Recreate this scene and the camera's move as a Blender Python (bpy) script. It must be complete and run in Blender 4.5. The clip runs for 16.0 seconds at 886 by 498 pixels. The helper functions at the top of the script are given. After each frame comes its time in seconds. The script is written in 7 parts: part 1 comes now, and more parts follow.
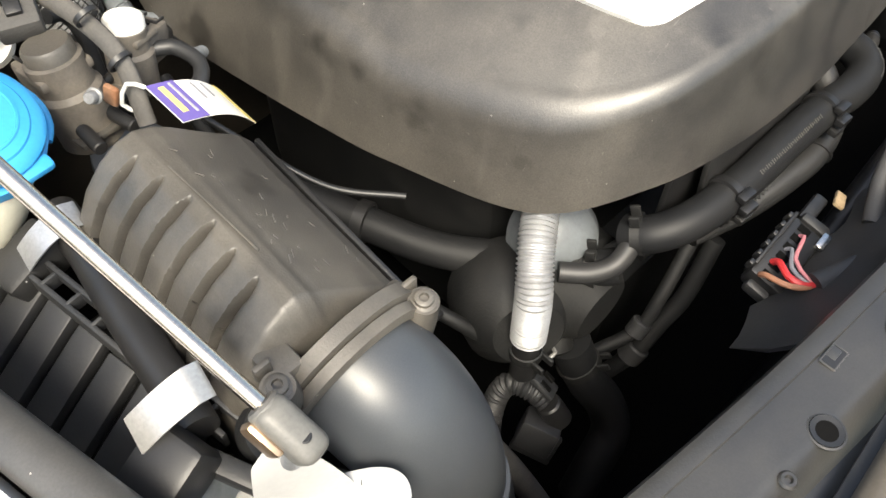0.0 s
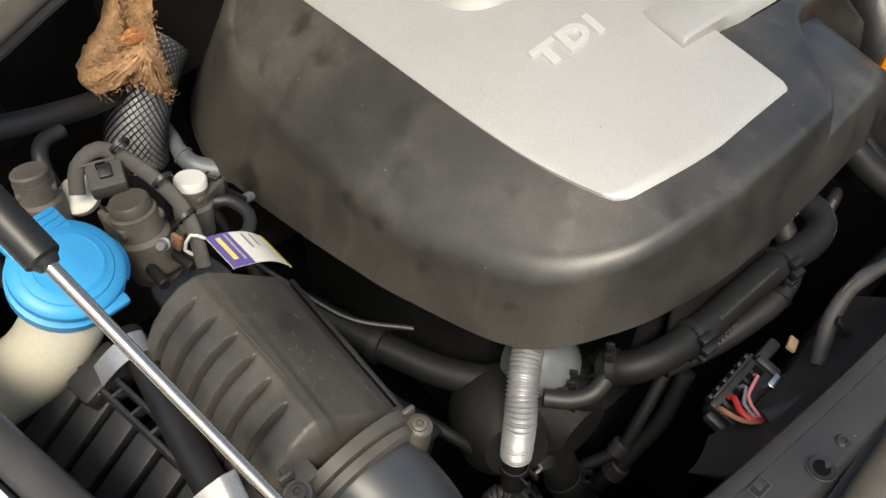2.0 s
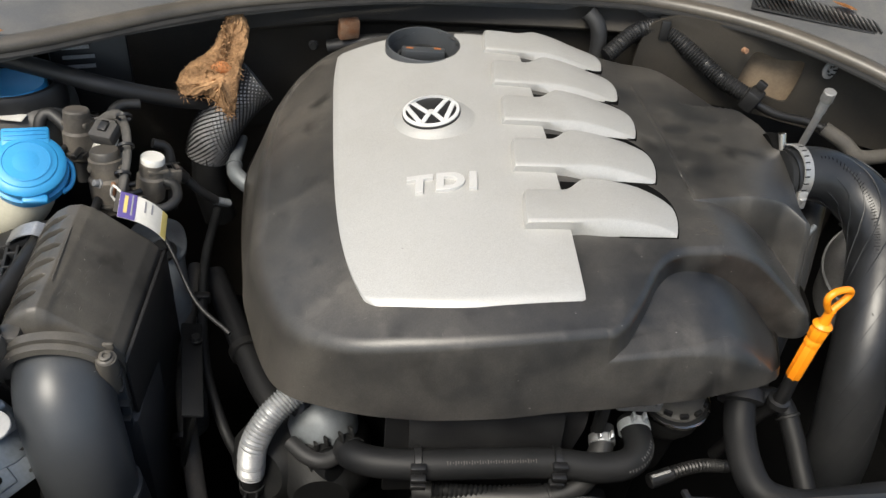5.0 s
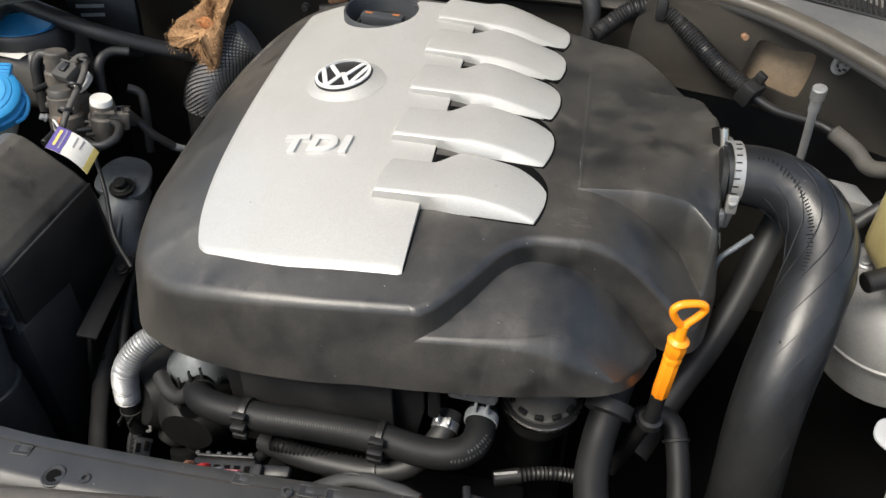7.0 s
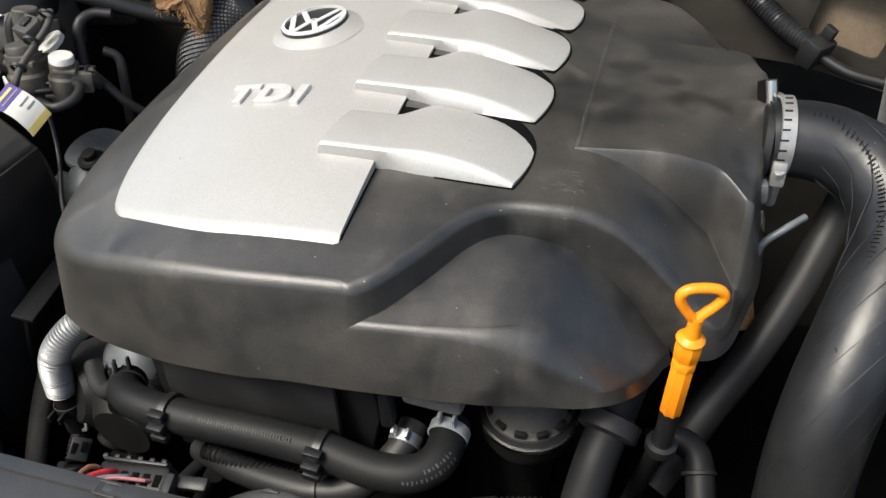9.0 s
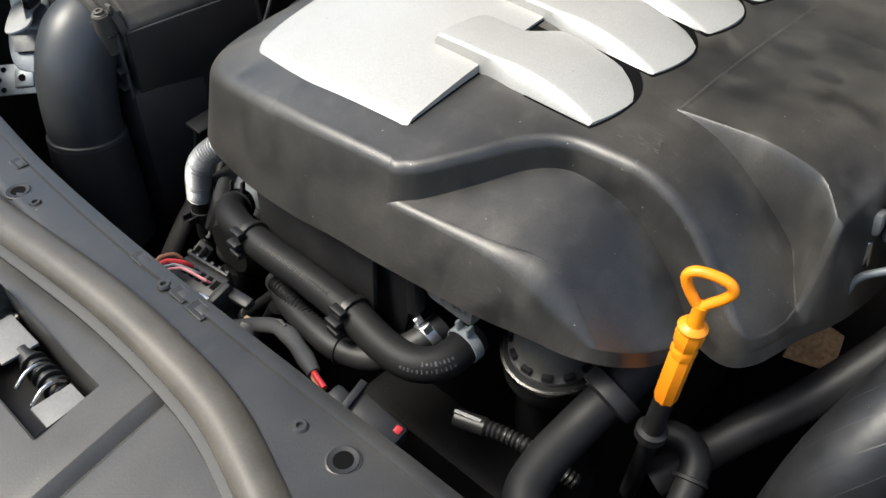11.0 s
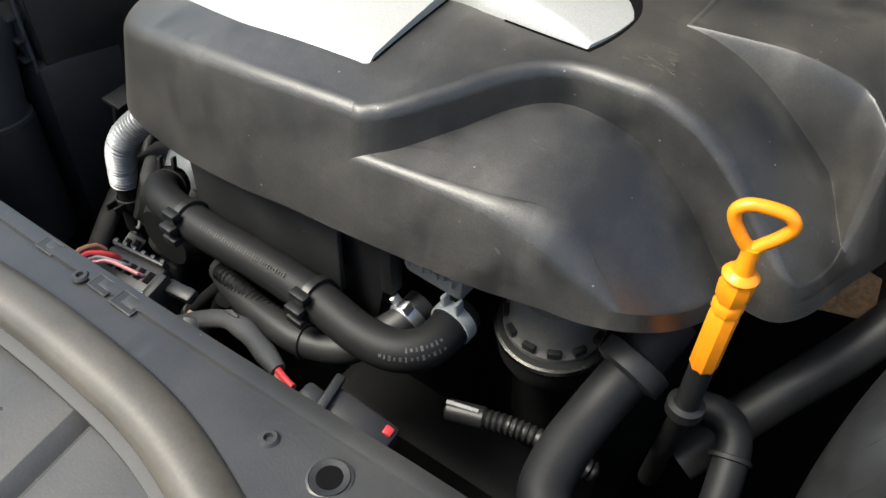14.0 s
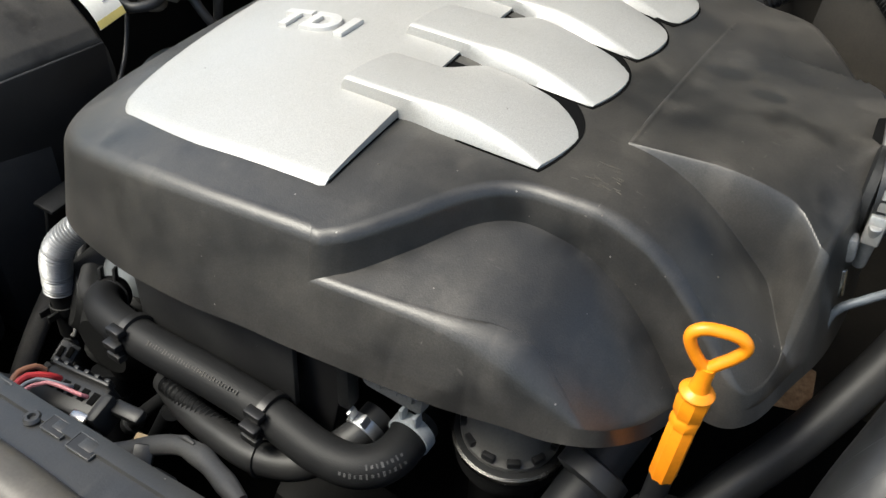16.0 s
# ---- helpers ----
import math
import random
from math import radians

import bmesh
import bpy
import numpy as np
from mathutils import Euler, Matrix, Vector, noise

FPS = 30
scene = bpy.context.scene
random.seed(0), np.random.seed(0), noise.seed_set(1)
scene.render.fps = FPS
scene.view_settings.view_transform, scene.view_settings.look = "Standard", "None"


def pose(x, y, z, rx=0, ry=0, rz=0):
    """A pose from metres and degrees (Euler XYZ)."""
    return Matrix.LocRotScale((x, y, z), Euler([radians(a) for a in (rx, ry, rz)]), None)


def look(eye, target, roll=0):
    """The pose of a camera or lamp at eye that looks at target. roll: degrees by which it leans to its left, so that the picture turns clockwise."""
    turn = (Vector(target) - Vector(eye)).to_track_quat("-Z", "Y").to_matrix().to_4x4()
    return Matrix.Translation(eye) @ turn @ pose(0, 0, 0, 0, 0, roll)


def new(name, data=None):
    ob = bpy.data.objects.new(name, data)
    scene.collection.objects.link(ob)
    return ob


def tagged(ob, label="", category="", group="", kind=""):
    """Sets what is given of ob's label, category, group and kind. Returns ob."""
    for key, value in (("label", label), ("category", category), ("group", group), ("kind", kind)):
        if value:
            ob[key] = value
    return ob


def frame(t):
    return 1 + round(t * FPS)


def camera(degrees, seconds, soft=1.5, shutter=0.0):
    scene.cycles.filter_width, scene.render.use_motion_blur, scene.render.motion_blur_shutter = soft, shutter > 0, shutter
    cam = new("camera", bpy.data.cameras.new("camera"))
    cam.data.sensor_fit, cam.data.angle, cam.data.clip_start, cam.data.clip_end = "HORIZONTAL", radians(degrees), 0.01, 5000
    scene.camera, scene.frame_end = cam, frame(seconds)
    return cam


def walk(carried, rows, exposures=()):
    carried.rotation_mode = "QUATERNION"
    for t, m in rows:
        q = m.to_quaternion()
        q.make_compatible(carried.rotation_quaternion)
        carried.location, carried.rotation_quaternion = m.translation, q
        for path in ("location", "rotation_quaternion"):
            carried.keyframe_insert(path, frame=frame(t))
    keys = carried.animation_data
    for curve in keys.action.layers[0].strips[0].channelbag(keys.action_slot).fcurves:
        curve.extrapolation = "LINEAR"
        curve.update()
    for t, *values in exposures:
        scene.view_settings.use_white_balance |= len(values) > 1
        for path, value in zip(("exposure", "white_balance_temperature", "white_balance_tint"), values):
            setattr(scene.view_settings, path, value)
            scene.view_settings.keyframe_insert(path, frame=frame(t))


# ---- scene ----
cam = camera(56.5, 16.0)
PATH = [
    (0, (-0.556, -0.269, 1.29), (0.281, 0.546, -0.333), 1.6),
    (0.5, (-0.577, -0.284, 1.362), (0.265, 0.554, -0.247), 1.0),
    (1, (-0.577, -0.303, 1.395), (0.304, 0.612, -0.15), 0.5),
    (1.5, (-0.582, -0.309, 1.392), (0.304, 0.648, -0.124), 0.9),
    (2, (-0.574, -0.312, 1.397), (0.338, 0.676, -0.083), 1.4),
    (2.5, (-0.557, -0.324, 1.423), (0.365, 0.678, -0.041), 1.6),
    (3, (-0.517, -0.382, 1.457), (0.324, 0.723, 0.018), 0.2),
    (3.5, (-0.396, -0.483, 1.482), (0.26, 0.81, 0.104), -0.3),
    (4, (-0.311, -0.557, 1.483), (0.176, 0.817, 0.115), 1.4),
    (4.2, (-0.299, -0.58, 1.475), (0.191, 0.823, 0.136), 4.4),
    (6.3, (0.102, -0.639, 1.506), (-0.096, 0.899, 0.243), 2.0),
    (6.5, (0.133, -0.63, 1.498), (-0.101, 0.892, 0.222), 1.5),
    (7, (0.184, -0.608, 1.48), (-0.082, 0.861, 0.15), 0.5),
    (7.5, (0.222, -0.593, 1.454), (-0.07, 0.872, 0.124), -0.0),
    (8, (0.264, -0.54, 1.388), (-0.118, 0.924, 0.08), -1.0),
    (8.5, (0.282, -0.5, 1.345), (-0.15, 0.953, 0.04), -1.7),
    (9, (0.269, -0.497, 1.341), (-0.214, 0.961, 0.06), -3.2),
    (9.2, (0.285, -0.491, 1.32), (-0.266, 0.92, 0.015), -4.5),
    (11.3, (0.428, -0.451, 1.317), (-0.58, 0.633, -0.028), 1.3),
    (11.5, (0.426, -0.453, 1.315), (-0.593, 0.636, -0.018), 1.3),
    (12, (0.422, -0.449, 1.314), (-0.61, 0.636, -0.012), 1.0),
    (12.5, (0.409, -0.445, 1.298), (-0.606, 0.646, -0.035), 0.6),
    (13, (0.368, -0.414, 1.219), (-0.547, 0.741, -0.133), 0.6),
    (13.5, (0.365, -0.425, 1.227), (-0.518, 0.734, -0.143), 0.1),
    (14, (0.363, -0.419, 1.232), (-0.51, 0.754, -0.132), 0.2),
    (14.5, (0.357, -0.416, 1.238), (-0.5, 0.783, -0.113), 0.4),
    (15, (0.349, -0.415, 1.241), (-0.48, 0.88, -0.038), 2.0),
    (15.5, (0.344, -0.415, 1.246), (-0.481, 0.913, -0.001), 2.5),
    (16, (0.332, -0.416, 1.265), (-0.438, 0.938, 0.01), 3.1),
]
EXPOSE = [(0.0, 1.85, 7180, 6), (0.8, 1.28, 7180, 7), (2.0, 0.76, 7130, 7), (3.5, 0.76, 6980, 6), (6.5, 1.0, 6750, 7), (9.0, 1.02, 6750, 7), (11.5, 1.2, 6700, 5), (12.0, 1.1, 6700, 5), (12.5, 0.92, 6700, 5), (13.1, 1.2, 6700, 4), (14.0, 1.35, 6700, 4), (14.5, 1.35, 6700, 3), (15.4, 1.16, 6700, 3), (16.0, 1.08, 6700, 4)]
walk(cam, [(t, look(eye, target, roll)) for t, eye, target, roll in PATH], EXPOSE)

# ---- sky and sun: bright overcast ----
world = bpy.data.worlds.new("sky")
scene.world = world
world.use_nodes = True
wn = world.node_tree.nodes
sky = wn.new("ShaderNodeTexSky")
sky.sky_type = "NISHITA"
sky.sun_disc = False
SUN_EL, SUN_AZ = radians(58), radians(222)
sky.sun_elevation, sky.sun_rotation = SUN_EL, SUN_AZ
sky.air_density, sky.dust_density, sky.ozone_density = 1.0, 3.0, 0.5
world.node_tree.links.new(sky.outputs[0], wn["Background"].inputs[0])
wn["Background"].inputs[1].default_value = 0.125
lamp = bpy.data.lights.new("sun", "SUN")
lamp.energy, lamp.angle, lamp.color = 2.3, radians(24), (1.0, 0.96, 0.90)
sun = new("sun", lamp)
sun.matrix_world = look((math.sin(SUN_AZ) * math.cos(SUN_EL) * 9, math.cos(SUN_AZ) * math.cos(SUN_EL) * 9, 9 * math.sin(SUN_EL)), (0, 0, 0.9))



# ---- materials ----
def material(name, colour, rough=0.5, metal=0.0, second=None, amount=0.5, scale=12.0, fine=400.0, bump=0.15, spread=0.12, speck=None, spot=0.72, spec=0.5, coat=0.0, worn_marks=0.0, drift=0.0):
    """A surface with slow stains of a second colour, fine grain, relief and, where speck is given, small specks."""
    m = bpy.data.materials.new(name)
    m.use_nodes = True
    nt = m.node_tree
    n, l = nt.nodes, nt.links
    b = n["Principled BSDF"]
    b.inputs["Roughness"].default_value = rough
    b.inputs["Metallic"].default_value = metal
    b.inputs["Specular IOR Level"].default_value = spec
    b.inputs["Coat Weight"].default_value = coat
    co = n.new("ShaderNodeTexCoord")
    slow = n.new("ShaderNodeTexNoise")
    slow.inputs["Scale"].default_value, slow.inputs["Detail"].default_value, slow.inputs["Roughness"].default_value = scale, 6.0, 0.62
    l.new(co.outputs["Object"], slow.inputs["Vector"])
    ramp = n.new("ShaderNodeMapRange")
    ramp.inputs["From Min"].default_value, ramp.inputs["From Max"].default_value = 0.38, 0.70
    ramp.inputs["To Max"].default_value = amount
    l.new(slow.outputs["Fac"], ramp.inputs["Value"])
    grain = n.new("ShaderNodeTexNoise")
    grain.inputs["Scale"].default_value, grain.inputs["Detail"].default_value = fine, 3.0
    l.new(co.outputs["Object"], grain.inputs["Vector"])
    mix = n.new("ShaderNodeMix")
    mix.data_type = "RGBA"
    mix.inputs["A"].default_value = (*colour, 1)
    mix.inputs["B"].default_value = (*(second or [c * 0.7 for c in colour]), 1)
    dust = ramp.outputs[0]
    if drift:
        # dust lies thicker towards the side by the air filter; also paints its brown highlight
        axis = n.new("ShaderNodeSeparateXYZ")
        l.new(co.outputs["Object"], axis.inputs[0])
        side = n.new("ShaderNodeMapRange")
        side.inputs["From Min"].default_value, side.inputs["From Max"].default_value = -0.10, -0.21
        side.inputs["To Max"].default_value = drift
        l.new(axis.outputs["X"], side.inputs["Value"])
        heap = n.new("ShaderNodeMath")
        heap.operation = "ADD"
        l.new(side.outputs[0], heap.inputs[0])
        l.new(dust, heap.inputs[1])
        dust = heap.outputs[0]
    l.new(dust, mix.inputs["Factor"])
    hue = n.new("ShaderNodeHueSaturation")
    vary = n.new("ShaderNodeMapRange")
    vary.inputs["To Min"].default_value, vary.inputs["To Max"].default_value = 1 - 2 * spread, 1 + 2 * spread
    l.new(grain.outputs["Fac"], vary.inputs["Value"])
    l.new(vary.outputs[0], hue.inputs["Value"])
    l.new(mix.outputs["Result"], hue.inputs["Color"])
    out = hue.outputs[0]
    if speck:
        dots = n.new("ShaderNodeTexVoronoi")
        dots.inputs["Scale"].default_value = 75.0
        l.new(co.outputs["Object"], dots.inputs["Vector"])
        near = n.new("ShaderNodeMath")
        near.operation = "LESS_THAN"
        near.inputs[1].default_value = 0.05
        l.new(dots.outputs["Distance"], near.inputs[0])
        pick = n.new("ShaderNodeSeparateColor")
        l.new(dots.outputs["Color"], pick.inputs[0])
        few = n.new("ShaderNodeMath")
        few.operation = "GREATER_THAN"
        few.inputs[1].default_value = spot
        l.new(pick.outputs[0], few.inputs[0])
        both = n.new("ShaderNodeMath")
        both.operation = "MULTIPLY"
        l.new(near.outputs[0], both.inputs[0])
        l.new(few.outputs[0], both.inputs[1])
        mix2 = n.new("ShaderNodeMix")
        mix2.data_type = "RGBA"
        mix2.inputs["B"].default_value = (*speck, 1)
        l.new(both.outputs[0], mix2.inputs["Factor"])
        l.new(out, mix2.inputs["A"])
        out = mix2.outputs["Result"]
    if worn_marks:
        # dark oily patches, streaks of dust and short scratches
        patch = n.new("ShaderNodeTexNoise")
        patch.inputs["Scale"].default_value, patch.inputs["Detail"].default_value = 21.0, 3.0
        l.new(co.outputs["Object"], patch.inputs["Vector"])
        dark = n.new("ShaderNodeMapRange")
        dark.inputs["From Min"].default_value, dark.inputs["From Max"].default_value = 0.58, 0.72
        dark.inputs["To Min"].default_value, dark.inputs["To Max"].default_value = 1.0, 0.40
        l.new(patch.outputs["Fac"], dark.inputs["Value"])
        oil = n.new("ShaderNodeHueSaturation")
        l.new(dark.outputs[0], oil.inputs["Value"])
        l.new(out, oil.inputs["Color"])
        out = oil.outputs[0]
        for size, least, tone in (((30.0, 30.0, 4.0), 0.60, 0.35), ((55.0, 420.0, 120.0), 0.72, 1.0), ((380.0, 60.0, 150.0), 0.74, 1.0)):
            place = n.new("ShaderNodeMapping")
            place.inputs["Scale"].default_value = size
            place.inputs["Rotation"].default_value = (0, 0, 0.5)
            l.new(co.outputs["Object"], place.inputs["Vector"])
            line = n.new("ShaderNodeTexNoise")
            line.inputs["Scale"].default_value, line.inputs["Detail"].default_value = 1.0, 2.0
            l.new(place.outputs[0], line.inputs["Vector"])
            cut = n.new("ShaderNodeMapRange")
            cut.inputs["From Min"].default_value, cut.inputs["From Max"].default_value = least, least + 0.06
            cut.inputs["To Max"].default_value = tone * worn_marks
            l.new(line.outputs["Fac"], cut.inputs["Value"])
            fade = n.new("ShaderNodeMath")
            fade.operation = "MULTIPLY"
            l.new(cut.outputs[0], fade.inputs[0])
            l.new(ramp.outputs[0], fade.inputs[1])
            scar = n.new("ShaderNodeMix")
            scar.data_type = "RGBA"
            scar.inputs["B"].default_value = (0.17, 0.155, 0.135, 1)
            l.new(fade.outputs[0], scar.inputs["Factor"])
            l.new(out, scar.inputs["A"])
            out = scar.outputs["Result"]
    l.new(out, b.inputs["Base Color"])
    worn = n.new("ShaderNodeMapRange")
    worn.inputs["To Min"].default_value, worn.inputs["To Max"].default_value = max(0.03, rough - 0.1), min(1.0, rough + 0.12)
    l.new(slow.outputs["Fac"], worn.inputs["Value"])
    l.new(worn.outputs[0], b.inputs["Roughness"])
    bn = n.new("ShaderNodeBump")
    bn.inputs["Strength"].default_value, bn.inputs["Distance"].default_value = bump, 0.0006
    l.new(grain.outputs["Fac"], bn.inputs["Height"])
    l.new(bn.outputs[0], b.inputs["Normal"])
    return m


M_BADGE = material("bright_badge_metal", (0.74, 0.74, 0.73), 0.3, 0.25, second=(0.62, 0.62, 0.61), amount=0.4, scale=40, fine=400, bump=0.03, spread=0.03)
M_CHARGE = material("charge_hose_rubber", (0.011, 0.012, 0.0135), 0.36, second=(0.028, 0.028, 0.028), amount=0.6, scale=9, fine=95, bump=0.42, speck=(0.10, 0.10, 0.10), spot=0.9, worn_marks=0.35)
M_SMUDGE = material("greasy_black_mark", (0.017, 0.0168, 0.0165), 0.40, second=(0.030, 0.029, 0.027), amount=0.7, scale=60, fine=800, bump=0.24, spec=0.72, spread=0.28)
# brighter copy of the panel silver; the letters' lit faces are put into the colour
M_LETTER = material("silver_letters", (0.58, 0.575, 0.56), 0.36, 0.3, second=(0.50, 0.49, 0.47), amount=0.4, scale=30, fine=900, bump=0.1, spread=0.08)
M_MOUNT = material("dirty_blue_grey_casting", (0.155, 0.172, 0.185), 0.48, 0.2, second=(0.06, 0.062, 0.064), amount=0.7, scale=25, fine=400, bump=0.3)
M_COVER = material("dusty_black_plastic", (0.0135, 0.0135, 0.0135), 0.41, second=(0.084, 0.076, 0.065), amount=0.70, scale=8, fine=800, bump=0.24, speck=(0.20, 0.188, 0.17), spot=0.62, worn_marks=1.0, spec=0.72, spread=0.28, drift=0.25)
M_SILVER = material("silver_paint", (0.415, 0.411, 0.396), 0.40, 0.25, second=(0.345, 0.333, 0.31), amount=0.5, scale=9, fine=1300, bump=0.30, spread=0.20, speck=(0.08, 0.07, 0.06), spot=0.965)
M_RUBBER = material("black_rubber", (0.016, 0.0165, 0.0175), 0.5, second=(0.030, 0.029, 0.028), amount=0.5, scale=25, fine=700, bump=0.12)
M_RUBBER2 = material("dull_rubber_hose", (0.008, 0.0085, 0.0095), 0.55, second=(0.020, 0.020, 0.020), amount=0.6, scale=14, fine=900, bump=0.2, spec=0.28)
M_PLASTIC = material("black_plastic", (0.011, 0.0112, 0.012), 0.42, second=(0.024, 0.023, 0.022), amount=0.5, scale=20, fine=800, bump=0.1)
M_DUSTY = material("dusty_grey_plastic", (0.045, 0.042, 0.038), 0.44, second=(0.118, 0.106, 0.088), amount=0.75, scale=11, fine=700, bump=0.25, speck=(0.25, 0.23, 0.20), spot=0.72, worn_marks=0.7)
M_CLEAN = material("satin_black_tube", (0.038, 0.042, 0.047), 0.40, second=(0.066, 0.068, 0.070), amount=0.5, scale=10, fine=1200, bump=0.06, speck=(0.22, 0.22, 0.22), spot=0.93)
M_ORANGE = material("orange_plastic", (0.93, 0.29, 0.012), 0.36, second=(0.72, 0.19, 0.008), amount=0.5, scale=30, fine=300, bump=0.06, spread=0.05)
M_BLUE = material("blue_plastic", (0.030, 0.30, 0.60), 0.42, second=(0.024, 0.24, 0.50), amount=0.5, scale=22, fine=500, bump=0.08, spread=0.05, speck=(0.02, 0.10, 0.22), spot=0.8)
M_MILKY = material("milky_plastic", (0.50, 0.48, 0.385), 0.5, second=(0.38, 0.355, 0.27), amount=0.6, scale=12, fine=300, bump=0.08, spread=0.06)
M_AMBER = material("aged_tank_plastic", (0.42, 0.36, 0.18), 0.42, second=(0.31, 0.25, 0.11), amount=0.6, scale=14, fine=300, bump=0.08, spread=0.06)
M_STEEL = material("polished_steel", (0.50, 0.49, 0.47), 0.24, 1.0, second=(0.48, 0.46, 0.43), amount=0.5, scale=30, fine=600, bump=0.05)
M_ZINC = material("zinc_steel", (0.52, 0.53, 0.54), 0.42, 0.85, second=(0.33, 0.34, 0.36), amount=0.6, scale=25, fine=500, bump=0.15)
M_ALU = material("cast_aluminium", (0.30, 0.30, 0.295), 0.58, 0.6, second=(0.16, 0.155, 0.15), amount=0.7, scale=30, fine=500, bump=0.5)
M_DARKCAST = material("dark_casting", (0.0075, 0.008, 0.0085), 0.6, 0.25, second=(0.020, 0.0195, 0.019), amount=0.6, scale=22, fine=400, bump=0.5)
M_FOIL = material("silver_foil_sleeve", (0.34, 0.345, 0.35), 0.42, 0.45, second=(0.24, 0.245, 0.25), amount=0.6, scale=40, fine=900, bump=0.35)
M_WHITE = material("white_plastic", (0.62, 0.61, 0.57), 0.5, second=(0.5, 0.48, 0.43), amount=0.5, scale=30, fine=300, bump=0.05, spread=0.04)
M_PAINT = material("white_car_paint", (0.74, 0.74, 0.73), 0.22, second=(0.66, 0.66, 0.65), amount=0.4, scale=8, fine=300, bump=0.02, spread=0.02, coat=0.6)
M_BRACKET = material("pale_painted_steel", (0.36, 0.36, 0.355), 0.3, second=(0.30, 0.30, 0.295), amount=0.5, scale=20, fine=300, bump=0.04, spread=0.04)
M_GRIME = material("grimy_black_plastic", (0.012, 0.012, 0.0125), 0.5, second=(0.03, 0.03, 0.029), amount=0.6, scale=25, fine=500, bump=0.2, speck=(0.30, 0.30, 0.29), spot=0.5)
# near-black without sheen: paints the shade of holes, gaps and deep recesses
M_VOID = material("gap_shade_black", (0.004, 0.004, 0.004), 0.8, second=(0.006, 0.006, 0.006), fine=300, spec=0.05)
M_CLAMP = material("pale_spring_steel", (0.42, 0.45, 0.47), 0.4, 0.3, second=(0.30, 0.32, 0.33), amount=0.5, scale=40, fine=400, bump=0.1)
M_BARE = material("grey_primer_metal", (0.30, 0.30, 0.295), 0.5, 0.1, second=(0.20, 0.195, 0.19), amount=0.6, scale=18, fine=400, bump=0.12)
M_SLAM = material("dusty_charcoal_plastic", (0.044, 0.0435, 0.0425), 0.36, second=(0.075, 0.071, 0.066), amount=0.7, scale=12, fine=700, bump=0.15, speck=(0.28, 0.26, 0.23), spot=0.88)
M_RAIL = material("dusty_dark_rail", (0.022, 0.022, 0.022), 0.34, second=(0.046, 0.044, 0.040), amount=0.7, scale=14, fine=700, bump=0.2, speck=(0.22, 0.20, 0.17), spot=0.85, spec=0.6)
M_SEAL = material("dusty_seal_rubber", (0.056, 0.051, 0.044), 0.36, second=(0.120, 0.104, 0.084), amount=0.7, scale=9, fine=500, bump=0.1)
M_SHIELD = material("dusty_painted_steel", (0.020, 0.018, 0.015), 0.62, 0.1, second=(0.046, 0.039, 0.030), amount=0.7, scale=10, fine=400, bump=0.25)
M_INNER = material("tan_dusted_sheet", (0.20, 0.15, 0.10), 0.7, second=(0.10, 0.075, 0.05), amount=0.8, scale=25, fine=300, bump=0.3)
M_FIBRE = material("torn_fibre_mat", (0.37, 0.22, 0.115), 0.95, second=(0.20, 0.115, 0.06), amount=0.8, scale=45, fine=260, bump=1.0, spread=0.35, spec=0.1)
M_FIBRE_RED = material("orange_fibre", (0.50, 0.20, 0.08), 0.95, second=(0.30, 0.15, 0.07), amount=0.6, scale=60, fine=300, bump=1.0, spread=0.3, spec=0.1)
M_MESH = material("silver_braid", (0.34, 0.34, 0.34), 0.4, 0.35, second=(0.10, 0.10, 0.10), amount=0.6, scale=30, fine=400, bump=0.2)
M_CHIP = material("pale_wood_chip", (0.40, 0.29, 0.17), 0.85, second=(0.25, 0.17, 0.09), amount=0.8, scale=120, fine=600, bump=0.6)
M_LEAF = material("dry_leaf", (0.42, 0.19, 0.065), 0.75, second=(0.26, 0.10, 0.03), amount=0.6, scale=60, fine=500, bump=0.3)
M_RUST = material("rusty_steel", (0.26, 0.12, 0.06), 0.75, 0.3, second=(0.36, 0.28, 0.2), amount=0.6, scale=60, fine=400, bump=0.5)
M_RED = material("red_wire", (0.55, 0.035, 0.04), 0.4, second=(0.42, 0.03, 0.03), fine=300, spread=0.05)
M_PINK = material("pink_wire", (0.55, 0.20, 0.22), 0.45, fine=300, spread=0.05)
M_GREY = material("grey_wire", (0.22, 0.22, 0.24), 0.45, fine=300, spread=0.05)
M_BROWN = material("brown_wire", (0.36, 0.17, 0.10), 0.5, fine=300, spread=0.05)
M_PURPLE = material("purple_print", (0.10, 0.075, 0.26), 0.5, fine=300, spread=0.05)
M_YELLOW = material("yellow_print", (0.62, 0.50, 0.16), 0.5, fine=300, spread=0.05)
M_INK = material("white_print", (0.30, 0.30, 0.30), 0.6, fine=600, spread=0.3)
M_PRINT = material("worn_grey_print", (0.085, 0.085, 0.085), 0.6, second=(0.03, 0.03, 0.03), amount=0.9, scale=260, fine=600, spread=0.3)
M_SYMBOL = material("orange_print", (0.38, 0.13, 0.04), 0.5, fine=300, spread=0.05)
M_ASPHALT = material("asphalt", (0.05, 0.05, 0.05), 0.85, second=(0.075, 0.072, 0.068), amount=0.7, scale=3, fine=120, bump=0.6)
M_LOOM = material("dull_dark_sleeve", (0.030, 0.030, 0.031), 0.55, second=(0.055, 0.053, 0.050), amount=0.6, scale=30, fine=500, bump=0.3)
